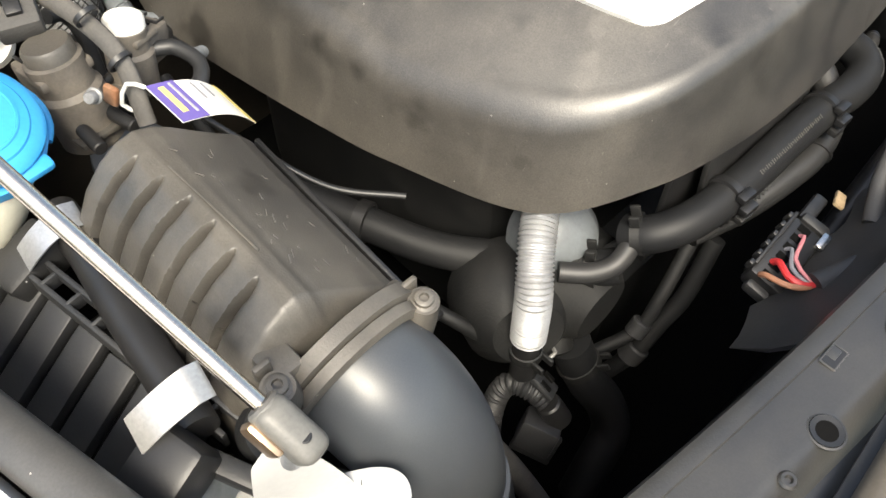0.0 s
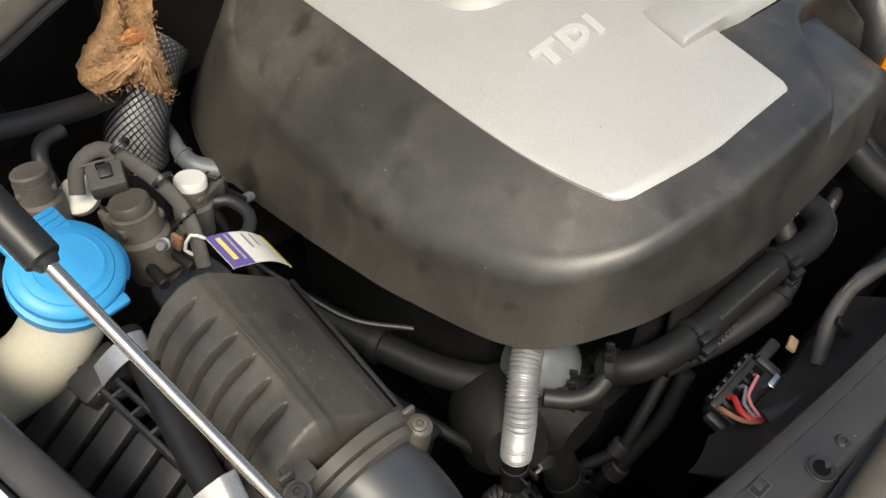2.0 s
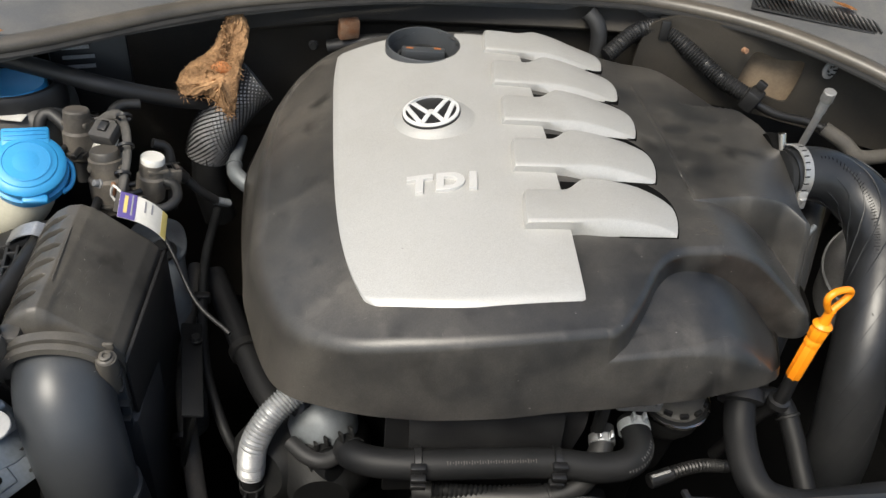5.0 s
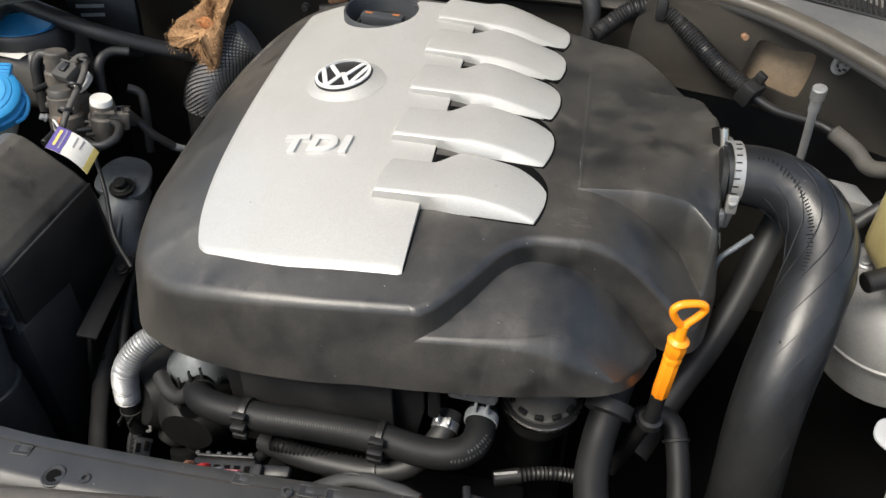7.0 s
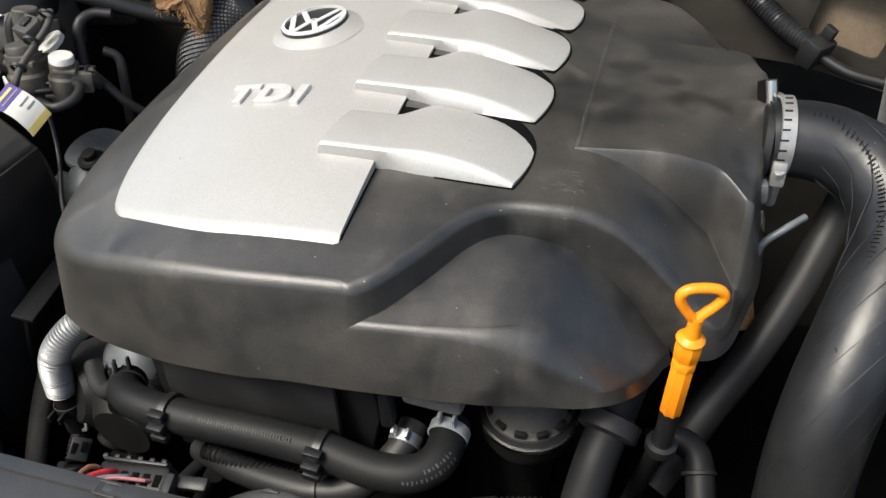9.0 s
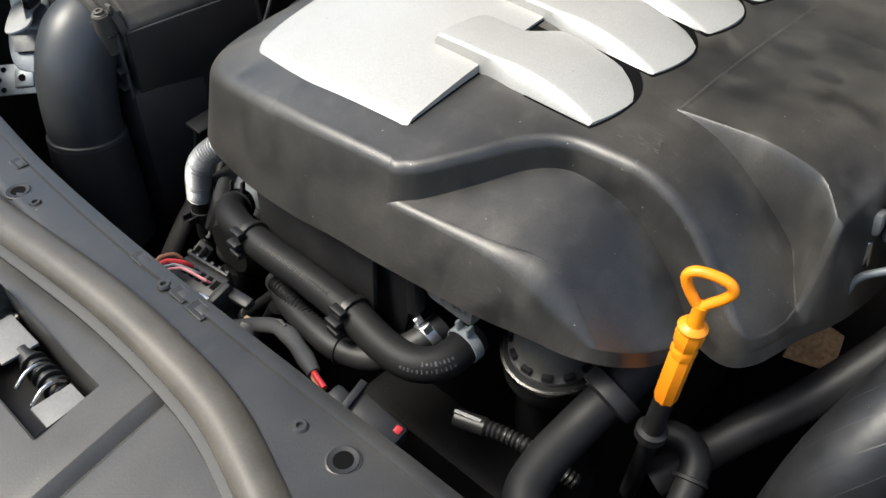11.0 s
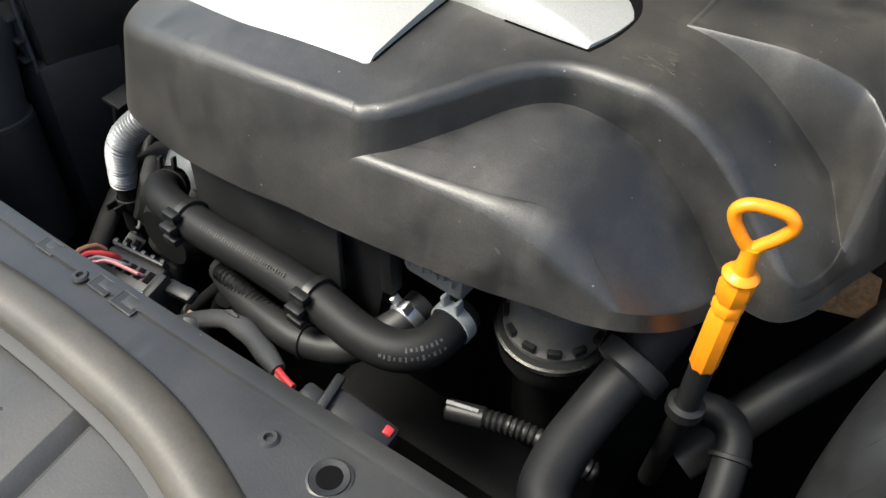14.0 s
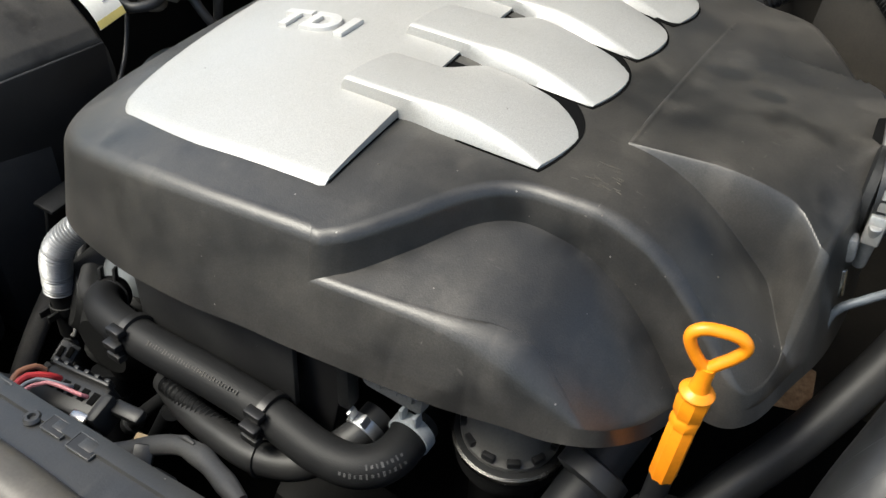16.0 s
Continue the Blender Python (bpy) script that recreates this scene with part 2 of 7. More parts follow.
M_HARNESS = material("cloth_tape_harness", (0.055, 0.052, 0.048), 0.75, second=(0.10, 0.092, 0.08), amount=0.7, scale=30, fine=500, bump=0.5)
M_BAND = material("bright_steel_band", (0.42, 0.415, 0.40), 0.34, 0.6, second=(0.28, 0.275, 0.26), amount=0.5, scale=40, fine=400, bump=0.05)

M_VALVE = material("brown_dusted_plastic", (0.072, 0.064, 0.055), 0.6, second=(0.17, 0.148, 0.12), amount=0.8, scale=30, fine=500, bump=0.2)
M_HOUSING = material("dusted_black_housing", (0.085, 0.083, 0.078), 0.5, second=(0.15, 0.142, 0.125), amount=0.8, scale=14, fine=500, bump=0.15)
M_COWL = material("weathered_cowl_plastic", (0.085, 0.088, 0.092), 0.5, second=(0.16, 0.152, 0.14), amount=0.8, scale=12, fine=400, bump=0.2)
M_GALV = material("galvanised_sheet", (0.22, 0.245, 0.265), 0.38, 0.5, second=(0.15, 0.17, 0.185), amount=0.6, scale=40, fine=300, bump=0.06)
M_NET = material("dark_woven_net", (0.03, 0.03, 0.031), 0.5, second=(0.06, 0.06, 0.06), fine=500, bump=0.1)
M_BULK = material("dusty_bulkhead_paint", (0.035, 0.031, 0.026), 0.6, second=(0.075, 0.064, 0.05), amount=0.8, scale=9, fine=300, bump=0.2)
M_LATCH = material("grey_latch_paint", (0.20, 0.20, 0.20), 0.45, second=(0.15, 0.15, 0.15), amount=0.5, scale=30, fine=400, bump=0.05)
M_TRAY = material("grey_tray_plastic", (0.020, 0.021, 0.023), 0.5, second=(0.042, 0.041, 0.040), amount=0.6, scale=16, fine=600, bump=0.15, speck=(0.25, 0.24, 0.22), spot=0.9)
# tan tints put the mirrored brown surroundings into these two steel colours
M_TAN = material("tan_reflecting_steel", (0.42, 0.30, 0.20), 0.35, 0.9, second=(0.30, 0.22, 0.15), amount=0.5, scale=40, fine=400, bump=0.05)
M_ROD = material("tan_reflection_rod_steel", (0.50, 0.45, 0.39), 0.2, 1.0, second=(0.40, 0.34, 0.28), amount=0.5, scale=30, fine=600, bump=0.04)
M_LID = material("green_plastic", (0.16, 0.30, 0.03), 0.45, second=(0.10, 0.20, 0.02), fine=300, spread=0.05)


# ---- builders ----
def thing(name, label, category, group="", at=(0, 0, 0), kind=""):
    ob = new(name)
    ob.empty_display_size = 0.02
    ob.location = at
    return tagged(ob, label, category, group, kind)


def part(name, bm, mat, parent=None, label="", flat=False):
    """Links a bmesh as one mesh, in world places, under its thing or part."""
    me = bpy.data.meshes.new(name)
    bmesh.ops.recalc_face_normals(bm, faces=bm.faces[:])
    bm.to_mesh(me)
    bm.free()
    me.materials.append(mat)
    if not flat:
        for p in me.polygons:
            p.use_smooth = True
        me.set_sharp_from_angle(angle=radians(38))
    ob = new(name, me)
    if parent:
        at = Vector()
        up = parent
        while up:
            at += up.location
            up = up.parent
        ob.parent = parent
        ob.location = -at
    if label:
        ob["label"] = label
    return ob


def setting(name, bm, mat, label, category):
    return tagged(part(name, bm, mat), label, category, kind="structure")


def spline(pts, step):
    """A smooth open curve through the points, with a point about every step metres."""
    p = [Vector(q) for q in pts]
    p = [p[0] * 2 - p[1], *p, p[-1] * 2 - p[-2]]
    out = []
    for a, b, c, d in zip(p, p[1:], p[2:], p[3:]):
        n = max(2, int((c - b).length / step))
        for i in range(n):
            t = i / n
            out.append(0.5 * (2 * b + (c - a) * t + (2 * a - 5 * b + 4 * c - d) * t * t + (3 * b - a - 3 * c + d) * t**3))
    return out + [p[-2]]


def loop(pts, n):
    """A smooth closed curve through rows of any length, n samples."""
    p = np.array(pts, float)
    k = len(p)
    out = []
    for i in range(n):
        s = i * k / n
        j, t = int(s), s - int(s)
        a, b, c, d = p[(j - 1) % k], p[j % k], p[(j + 1) % k], p[(j + 2) % k]
        out.append(0.5 * (2 * b + (c - a) * t + (2 * a - 5 * b + 4 * c - d) * t * t + (3 * b - a - 3 * c + d) * t**3))
    return np.array(out)


def skin(rings, close=True, caps=(True, True), bm=None):
    """Quads between rings of equal length."""
    bm = bm or bmesh.new()
    rows = [[bm.verts.new(v) for v in r] for r in rings]
    for a, b in zip(rows, rows[1:]):
        m = len(a)
        for i in range(m if close else m - 1):
            bm.faces.new((a[i], a[(i + 1) % m], b[(i + 1) % m], b[i]))
    for want, r in zip(caps, (rows[0], rows[-1])):
        if want and close:
            bm.faces.new(r)
    return bm


def tube(pts, r, seg=16, step=0.006, rib=0.0, pitch=0.004, squash=1.0, bm=None):
    """A pipe along a smooth curve. r: a radius, or a radius for each point; rib and pitch: rings round it."""
    if rib:
        step = pitch / 4
    c = spline(pts, step)
    rs = r if isinstance(r, (list, tuple)) else None
    total = [0.0]
    for a, b in zip(c, c[1:]):
        total.append(total[-1] + (b - a).length)
    side = None
    rings = []
    for i, q in enumerate(c):
        d = (c[min(i + 1, len(c) - 1)] - c[max(i - 1, 0)]).normalized()
        if side is None:
            side = d.cross(Vector((0, 0, 1)) if abs(d.z) < 0.9 else Vector((1, 0, 0))).normalized()
        else:
            side = (side - d * side.dot(d)).normalized()
        up = d.cross(side)
        if rs:
            s = i / (len(c) - 1) * (len(rs) - 1)
            j = min(int(s), len(rs) - 2)
            rad = rs[j] + (rs[j + 1] - rs[j]) * (s - j)
        else:
            rad = r
        if rib:
            rad += rib * math.sin(2 * math.pi * total[i] / pitch)
        rings.append([q + side * (math.cos(2 * math.pi * k / seg) * rad) + up * (math.sin(2 * math.pi * k / seg) * rad * squash) for k in range(seg)])
    return skin(rings, bm=bm)


def box(c, s, bev=0.003, rot=(0, 0, 0), bm=None, seg=2):
    """A block with rounded edges: centre, size, edge radius, turn in degrees."""
    made = bmesh.new()
    bmesh.ops.create_cube(made, size=1.0, matrix=Matrix.Diagonal((*s, 1)))
    if bev:
        bmesh.ops.bevel(made, geom=made.edges[:], offset=min(bev, min(s) * 0.45), segments=seg, affect="EDGES", profile=0.5)
    bmesh.ops.transform(made, matrix=pose(*c, *rot), verts=made.verts[:])
    return join(bm, made)


def join(bm, other):
    if bm is None:
        return other
    me = bpy.data.meshes.new("tmp")
    other.to_mesh(me)
    other.free()
    bm.from_mesh(me)
    bpy.data.meshes.remove(me)
    return bm


def lathe(profile, m=None, seg=32, bm=None):
    """A turned body: rows of radius and height, placed by the pose m."""
    made = bmesh.new()
    rings = [[Vector((r * math.cos(2 * math.pi * k / seg), r * math.sin(2 * math.pi * k / seg), z)) for k in range(seg)] for r, z in profile]
    skin(rings, bm=made)
    if m:
        bmesh.ops.transform(made, matrix=m, verts=made.verts[:])
    return join(bm, made)


def rod(a, b, r, r2=None, seg=16, bm=None):
    """A straight round bar from a to b."""
    a, b = Vector(a), Vector(b)
    q = (b - a).to_track_quat("Z", "Y").to_matrix().to_4x4()
    h = (b - a).length
    e = min(r, r2 or r) * 0.15
    r2 = r2 or r
    return lathe([(r - e, 0), (r, e), (r2, h - e), (r2 - e, h)], Matrix.Translation(a) @ q, seg, bm)


def ring_on(a, d, r, width, thick, seg=28, bm=None):
    """A band round an axis through a along d."""
    q = Vector(d).to_track_quat("Z", "Y").to_matrix().to_4x4()
    w = width / 2
    made = bmesh.new()
    prof = [(r, -w), (r + thick, -w + thick * 0.3), (r + thick, w - thick * 0.3), (r, w)]
    rings = [[Vector((p * math.cos(2 * math.pi * k / seg), p * math.sin(2 * math.pi * k / seg), z)) for k in range(seg)] for p, z in [*prof, prof[0]]]
    skin(rings, bm=made, caps=(False, False))
    bmesh.ops.remove_doubles(made, verts=made.verts[:], dist=1e-6)
    bmesh.ops.transform(made, matrix=Matrix.Translation(a) @ q, verts=made.verts[:])
    return join(bm, made)


def plate(poly, thick, m=None, bev=0.0, bm=None):
    """A flat sheet of a given outline, thick in +z, placed by the pose m."""
    made = bmesh.new()
    face = made.faces.new([made.verts.new((x, y, 0)) for x, y in poly])
    up = bmesh.ops.extrude_face_region(made, geom=[face])
    bmesh.ops.translate(made, vec=(0, 0, thick), verts=[g for g in up["geom"] if isinstance(g, bmesh.types.BMVert)])
    if bev:
        bmesh.ops.bevel(made, geom=made.edges[:], offset=bev, segments=2, affect="EDGES", profile=0.5)
    if m:
        bmesh.ops.transform(made, matrix=m, verts=made.verts[:])
    return join(bm, made)


def hexbolt(at, d, r, h, name="bolt", mat=None, parent=None, socket=True):
    """A flanged bolt head with a star socket."""
    q = Matrix.Translation(at) @ Vector(d).to_track_quat("Z", "Y").to_matrix().to_4x4()
    bm = lathe([(r * 1.35, 0), (r * 1.35, h * 0.2), (r, h * 0.35), (r, h * 0.92), (r * 0.9, h), (r * 0.5, h), (r * 0.42, h * 0.55), (0.0001, h * 0.5)] if socket else [(r * 1.35, 0), (r * 1.35, h * 0.2), (r, h * 0.3), (r, h * 0.9), (r * 0.85, h), (0.0001, h)], q, 12)
    return part(name, bm, mat or M_ZINC, parent)


def clamp(parent, at, d, r, name="hose_clamp", mat=None):
    """A spring clamp with two ears round a hose."""
    d = Vector(d).normalized()
    bm = ring_on(at, d, r, 0.010, 0.0014)
    side = d.cross(Vector((0, 0, 1))).normalized()
    up = side.cross(d).normalized()
    rot = [math.degrees(a) for a in d.to_track_quat("X", "Z").to_euler()]
    for s in (-1, 1):
        bm = box(Vector(at) + up * (r + 0.005) + side * 0.006 * s, (0.008, 0.003, 0.012), 0.001, rot, bm)
    return part(name, bm, mat or M_ZINC, parent)


# ---- the setting ----
def wall(name, c, s, mat, label, category="wall", bev=0.004):
    return setting(name, box(c, s, bev), mat, label, category)


def ground_sheet():
    bm = bmesh.new()
    bmesh.ops.create_grid(bm, x_segments=24, y_segments=24, size=60)
    return setting("ground", bm, M_ASPHALT, "grey asphalt ground under the parked car", "ground")


ground_sheet()
# bay floor and radiator wall are near-black to paint the deep bay's shade
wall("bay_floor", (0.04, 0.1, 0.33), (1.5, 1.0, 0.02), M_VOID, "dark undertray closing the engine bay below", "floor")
wall("wall_fender_right", (-0.66, 0.1, 0.62), (0.03, 1.0, 0.62), M_SHIELD, "dark inner wing beside the air filter box")
wall("wall_fender_left", (0.80, 0.1, 0.62), (0.03, 1.0, 0.60), M_DARKCAST, "dark inner wing on the far side")
wall("wall_firewall", (0.04, 0.60, 0.66), (1.5, 0.02, 0.66), M_BULK, "dark bulkhead behind the engine")
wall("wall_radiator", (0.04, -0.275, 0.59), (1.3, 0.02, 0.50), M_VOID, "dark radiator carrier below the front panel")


def bonnet():
    """The raised bonnet over the rear of the bay: outer skin, inner frame and lining."""
    m = Matrix.Translation((0.04, 0.62, 1.06)) @ pose(0, 0, 0, -68, 0, 0)
    bm = box((0, -0.46, 0.02), (1.46, 0.92, 0.025), 0.01)
    bmesh.ops.transform(bm, matrix=m, verts=bm.verts[:])
    ob = setting("bonnet", bm, M_PAINT, "white bonnet raised over the engine bay", "bonnet")
    bm = box((0, -0.46, 0.002), (1.2, 0.74, 0.010), 0.004)
    bmesh.ops.transform(bm, matrix=m, verts=bm.verts[:])
    part("lining", bm, M_PLASTIC, ob, "black sound-deadening lining")


bonnet()


# ---- engine cover ----
def soft(d, width):
    """A hinge that bends smoothly from 0 to d over about the width."""
    return width * math.log(1 + math.exp(min(40.0, d / width)))


def cover_top(x, y):
    """Height of the crowned top of the cover, with the falling shoulder and the raised block on one side."""
    u, v = min(0.21, x), y - 0.15
    z = 0.9944 + (-0.0123 + (-0.6866 + 2.1605 * u) * u) * u + (0.0732 + (-0.1552 - 1.1249 * u) * u) * v + (-0.2584 + 0.0138 * u + 0.2506 * v) * v * v
    main = z - 1.02 * soft(x - 0.243, 0.022)
    if x > 0.199:
        line = 0.0625 + 0.12 * (x - 0.2) - 1.15 * soft(x - 0.314, 0.003)
        over = max(0.0, line - y)
        flat = min(1.0, max(0.0, (y - 0.07) / 0.11))
        block = z - 0.0022 - (3.3 - 2.7 * flat * flat * (3 - 2 * flat)) * max(0.0, x - 0.25) ** 2 - min((3.4 + 52 * max(0.0, 0.328 - x)) * over, 260 * over * over + 0.8 * over)
        back = y - 0.272 + 61 * max(0.0, x - 0.318) ** 2
        block -= 0.012 * min(1.0, max(0.0, (x - 0.252) / 0.05)) * min(1.0, max(0.0, back / 0.0025))
        main = block + 0.0007 * math.exp(-(((x - 0.2015) / 0.0016) ** 2)) if y > line else max(main, block)
    if 0.0440 < x < 0.0775 and -0.085 < y < 0.03:
        main -= 0.0065 * (1 - max(0.0, x - 0.0500) / 0.0275) * min(1.0, (y + 0.085) / 0.11) * min(1.0, (0.03 - y) / 0.02)
    return main


def shell(bm, rim, top, centre, n=640, walls=7, arc=8, inner=110):
    """A moulded cap: rows of x, y, rim height, draft and edge radius round it; top(x, y) gives the crown."""
    c = loop(rim, n)
    d = np.roll(c[:, :2], -2, 0) - np.roll(c[:, :2], 2, 0)
    nrm = np.stack([-d[:, 1], d[:, 0]], 1)
    nrm /= np.linalg.norm(nrm, axis=1)[:, None]
    nrm = sum(np.roll(nrm, k, 0) for k in range(-3, 4))
    nrm /= np.linalg.norm(nrm, axis=1)[:, None]
    rings = []

    def ring(fn):
        rings.append([Vector(fn(i)) for i in range(n)])

    def lean(i):
        x, y, z0, draft, r = c[i]
        ix, iy = nrm[i]
        o = draft + r * 0.6
        rise = (top(x + ix * (o + 0.012), y + iy * (o + 0.012)) - top(x + ix * o, y + iy * o)) / 0.012
        return math.pi / 2 - math.atan(min(1.6, max(-0.1, rise)))

    raw = np.array([lean(i) for i in range(n)])
    turn = sum(np.roll(raw, k) for k in range(-6, 7)) / 13

    def edge(i, k):
        x, y, z0, draft, r = c[i]
        ix, iy = nrm[i]
        last = turn[i]
        o = draft + r * (1 - math.cos(last))
        tz = top(x + ix * o, y + iy * o)
        # the arc starts in line with the leaning wall
        first = math.atan2(draft, max(0.02, tz - r - z0))
        foot = tz - r * (math.sin(last) - math.sin(first))
        if k <= walls:
            s = k / walls
            return x + ix * draft * s, y + iy * draft * s, z0 + (foot - z0) * s
        a = first + (k - walls) / arc * (last - first)
        o = draft + r * (math.cos(first) - math.cos(a))
        return x + ix * o, y + iy * o, foot + r * (math.sin(a) - math.sin(first))

    ring(lambda i: (c[i][0] + nrm[i][0] * 0.003, c[i][1] + nrm[i][1] * 0.003, c[i][2] + 0.012))
    for k in range(walls + arc + 1):
        ring(lambda i: edge(i, k))
    last = rings[-1]
    cx, cy = centre
    for j in range(1, inner):
        s = j / inner
        ring(lambda i: (last[i].x + (cx - last[i].x) * s, last[i].y + (cy - last[i].y) * s, top(last[i].x + (cx - last[i].x) * s, last[i].y + (cy - last[i].y) * s)))
    return skin(rings, caps=(False, True), bm=bm)


RIM_FRONT = [
    (-0.190, -0.112, 0.852, 0.014, 0.020), (-0.112, -0.1326, 0.858, 0.016, 0.016), (-0.034, -0.140, 0.866, 0.020, 0.013), (0.020, -0.1386, 0.871, 0.021, 0.012), (0.050, -0.1366, 0.871, 0.021, 0.012), (0.0640, -0.1357, 0.871, 0.021, 0.012), (0.0740, -0.1337, 0.871, 0.0205, 0.012), (0.0835, -0.1275, 0.872, 0.018, 0.011), (0.0915, -0.1175, 0.875, 0.0145, 0.0105), (0.0995, -0.1050, 0.885, 0.010, 0.010),
    (0.1185, -0.0735, 0.910, 0.006, 0.010), (0.140, -0.042, 0.915, 0.006, 0.010), (0.162, -0.026, 0.915, 0.006, 0.010), (0.192, -0.022, 0.912, 0.006, 0.010), (0.226, -0.019, 0.900, 0.006, 0.010), (0.255, -0.020, 0.882, 0.006, 0.010), (0.286, -0.027, 0.863, 0.006, 0.008),
]
RIM_BACK = [
    (0.318, -0.035, 0.862, 0.006, 0.007), (0.3375, -0.022, 0.866, 0.007, 0.006), (0.350, 0.020, 0.866, 0.010, 0.008), (0.363, 0.080, 0.850, 0.020, 0.009), (0.370, 0.150, 0.835, 0.018, 0.008), (0.371, 0.210, 0.830, 0.020, 0.008), (0.360, 0.280, 0.830, 0.026, 0.014), (0.270, 0.420, 0.870, 0.030, 0.022),
    (0.120, 0.446, 0.890, 0.030, 0.020), (-0.040, 0.448, 0.890, 0.030, 0.020), (-0.185, 0.485, 0.850, 0.055, 0.024), (-0.272, 0.445, 0.812, 0.058, 0.028), (-0.310, 0.365, 0.800, 0.048, 0.034), (-0.3110, 0.283, 0.802, 0.034, 0.038), (-0.3050, 0.200, 0.808, 0.023, 0.040), (-0.2960, 0.120, 0.814, 0.015, 0.042), (-0.2860, 0.050, 0.822, 0.009, 0.040), (-0.250, -0.058, 0.828, 0.011, 0.034),
]
LOBE = [
    (0.014, -0.128, 0.871, 0.0134, 0.008), (0.028, -0.1368, 0.871, 0.0145, 0.008), (0.046, -0.1370, 0.871, 0.0146, 0.008), (0.062, -0.1361, 0.871, 0.0144, 0.008), (0.085, -0.1341, 0.871, 0.0138, 0.008), (0.125, -0.131, 0.872, 0.0145, 0.009), (0.169, -0.127, 0.8735, 0.014, 0.015), (0.208, -0.119, 0.874, 0.009, 0.030), (0.238, -0.1125, 0.873, 0.004, 0.024),
    (0.264, -0.1000, 0.8725, 0.001, 0.002), (0.281, -0.0730, 0.8620, 0.001, 0.002), (0.291, -0.0480, 0.8575, 0.001, 0.002), (0.2955, -0.0270, 0.8550, 0.001, 0.002), (0.260, 0.020, 0.862, 0.010, 0.010), (0.150, 0.030, 0.862, 0.010, 0.010), (0.050, -0.030, 0.870, 0.010, 0.010), (0.006, -0.080, 0.870, 0.008, 0.008),
]


def lobe_top(x, y):
    return 0.9275 + 0.235 * max(-0.03, y + 0.11) - 1.05 * soft(x - 0.213, 0.018)


def engine_cover():
    cover = thing("engine_cover", "dusty black plastic engine cover with silver trim panel", "engine cover", at=(0.05, 0.15, 0.86))
    bm = shell(None, RIM_FRONT + RIM_BACK, cover_top, (0.225, 0.12), inner=150)

    def keen(v):
        near = 0.185 < v.co.x < 0.345 and -0.06 < v.co.y < 0.09 or 0.190 < v.co.x < 0.205 and v.co.y < 0.32
        return near and abs(v.co.z - cover_top(v.co.x, v.co.y)) < 2e-5

    mark = bm.verts.layers.int.new("edge")
    picked = {v for v in bm.verts if keen(v)}
    for v in bm.verts:
        v[mark] = 0 if v in picked else 1
    bmesh.ops.subdivide_edges(bm, edges=[e for e in bm.edges if e.verts[0] in picked and e.verts[1] in picked], cuts=3, use_grid_fill=True)
    for v in bm.verts:
        if v[mark] == 0:
            v.co.z = cover_top(v.co.x, v.co.y)
    bm = join(bm, shell(None, LOBE, lobe_top, (0.18, -0.07), n=360, inner=40))
    fx, fy = -0.074, 0.362
    bm.normal_update()
    gone = [f for f in bm.faces if math.hypot(f.calc_center_median().x - fx, f.calc_center_median().y - fy) < 0.046 and f.normal.z * f.normal.z > 0.5]
    bmesh.ops.delete(bm, geom=gone, context="FACES")
    part("cover_shell", bm, M_COVER, cover)

    # silver panel with a round cut-out at the filler cap
    def left(y):
        return -0.1905 + 0.0275 * math.exp(-(y + 0.07) / 0.075) + 0.6 * max(0.0, y - 0.3) ** 2

    y0, y1 = -0.082, 0.392
    rows = []
    for j in range(90):
        s = j / 89
        y = y0 + (y1 - y0) * s
        row = []
        for i in range(60):
            u = i / 59
            xl, xr = left(y), 0.0495
            yy = y
            x = xl + (xr - xl) * u
            front = -0.064 - 0.0185 * math.sin(min(1.0, u / 0.55) * math.pi / 2) + 0.004 * max(0.0, (u - 0.5) / 0.5) + 0.006 * max(0.0, 1 - u / 0.07) ** 2 + 0.002 * max(0.0, (u - 0.98) / 0.02) ** 2
            yy = front + (y1 - front) * s
            row.append((x, yy, yy - front))
        rows.append(row)
    bm = bmesh.new()
    hole = (-0.074, 0.362, 0.0475)

    def lift(x, y, inside=1.0):
        e = min(1.0, max(0.0, (x - left(y)) / 0.007)), min(1.0, max(0.0, inside / 0.0045))
        return cover_top(min(x, 0.0435), y) + 0.0004 - 0.07 * max(0.0, x - 0.0435) + 0.0026 * math.sin(min(e) * math.pi / 2)

    grid = [[bm.verts.new((x, y, lift(x, y, w))) for x, y, w in r] for r in rows]
    for j in range(89):
        for i in range(59):
            x, y, w = rows[j][i]
            if (x - hole[0]) ** 2 + (y - hole[1]) ** 2 < hole[2] ** 2:
                continue
            bm.faces.new((grid[j][i], grid[j][i + 1], grid[j + 1][i + 1], grid[j + 1][i]))
    for v in [v for v in bm.verts if not v.link_faces]:
        bm.verts.remove(v)
    for v in bm.verts:
        if v.is_boundary:
            dx, dy = v.co.x - hole[0], v.co.y - hole[1]
            far = math.hypot(dx, dy)
            if far < hole[2] + 0.009 and v.co.y < y1 - 0.002:
                v.co.x, v.co.y = hole[0] + dx / far * hole[2], hole[1] + dy / far * hole[2]
                v.co.z = lift(v.co.x, v.co.y)
    out = bmesh.ops.extrude_edge_only(bm, edges=[e for e in bm.edges if e.is_boundary])
    for v in out["geom"]:
        if isinstance(v, bmesh.types.BMVert):
            v.co.z -= 0.014
    panel = part("trim_panel", bm, M_SILVER, cover, "silver painted trim panel with fine speckle")

    seam = []
    for j in range(40):
        y = -0.0735 + 0.455 * j / 39
        z = cover_top(0.0499, y)
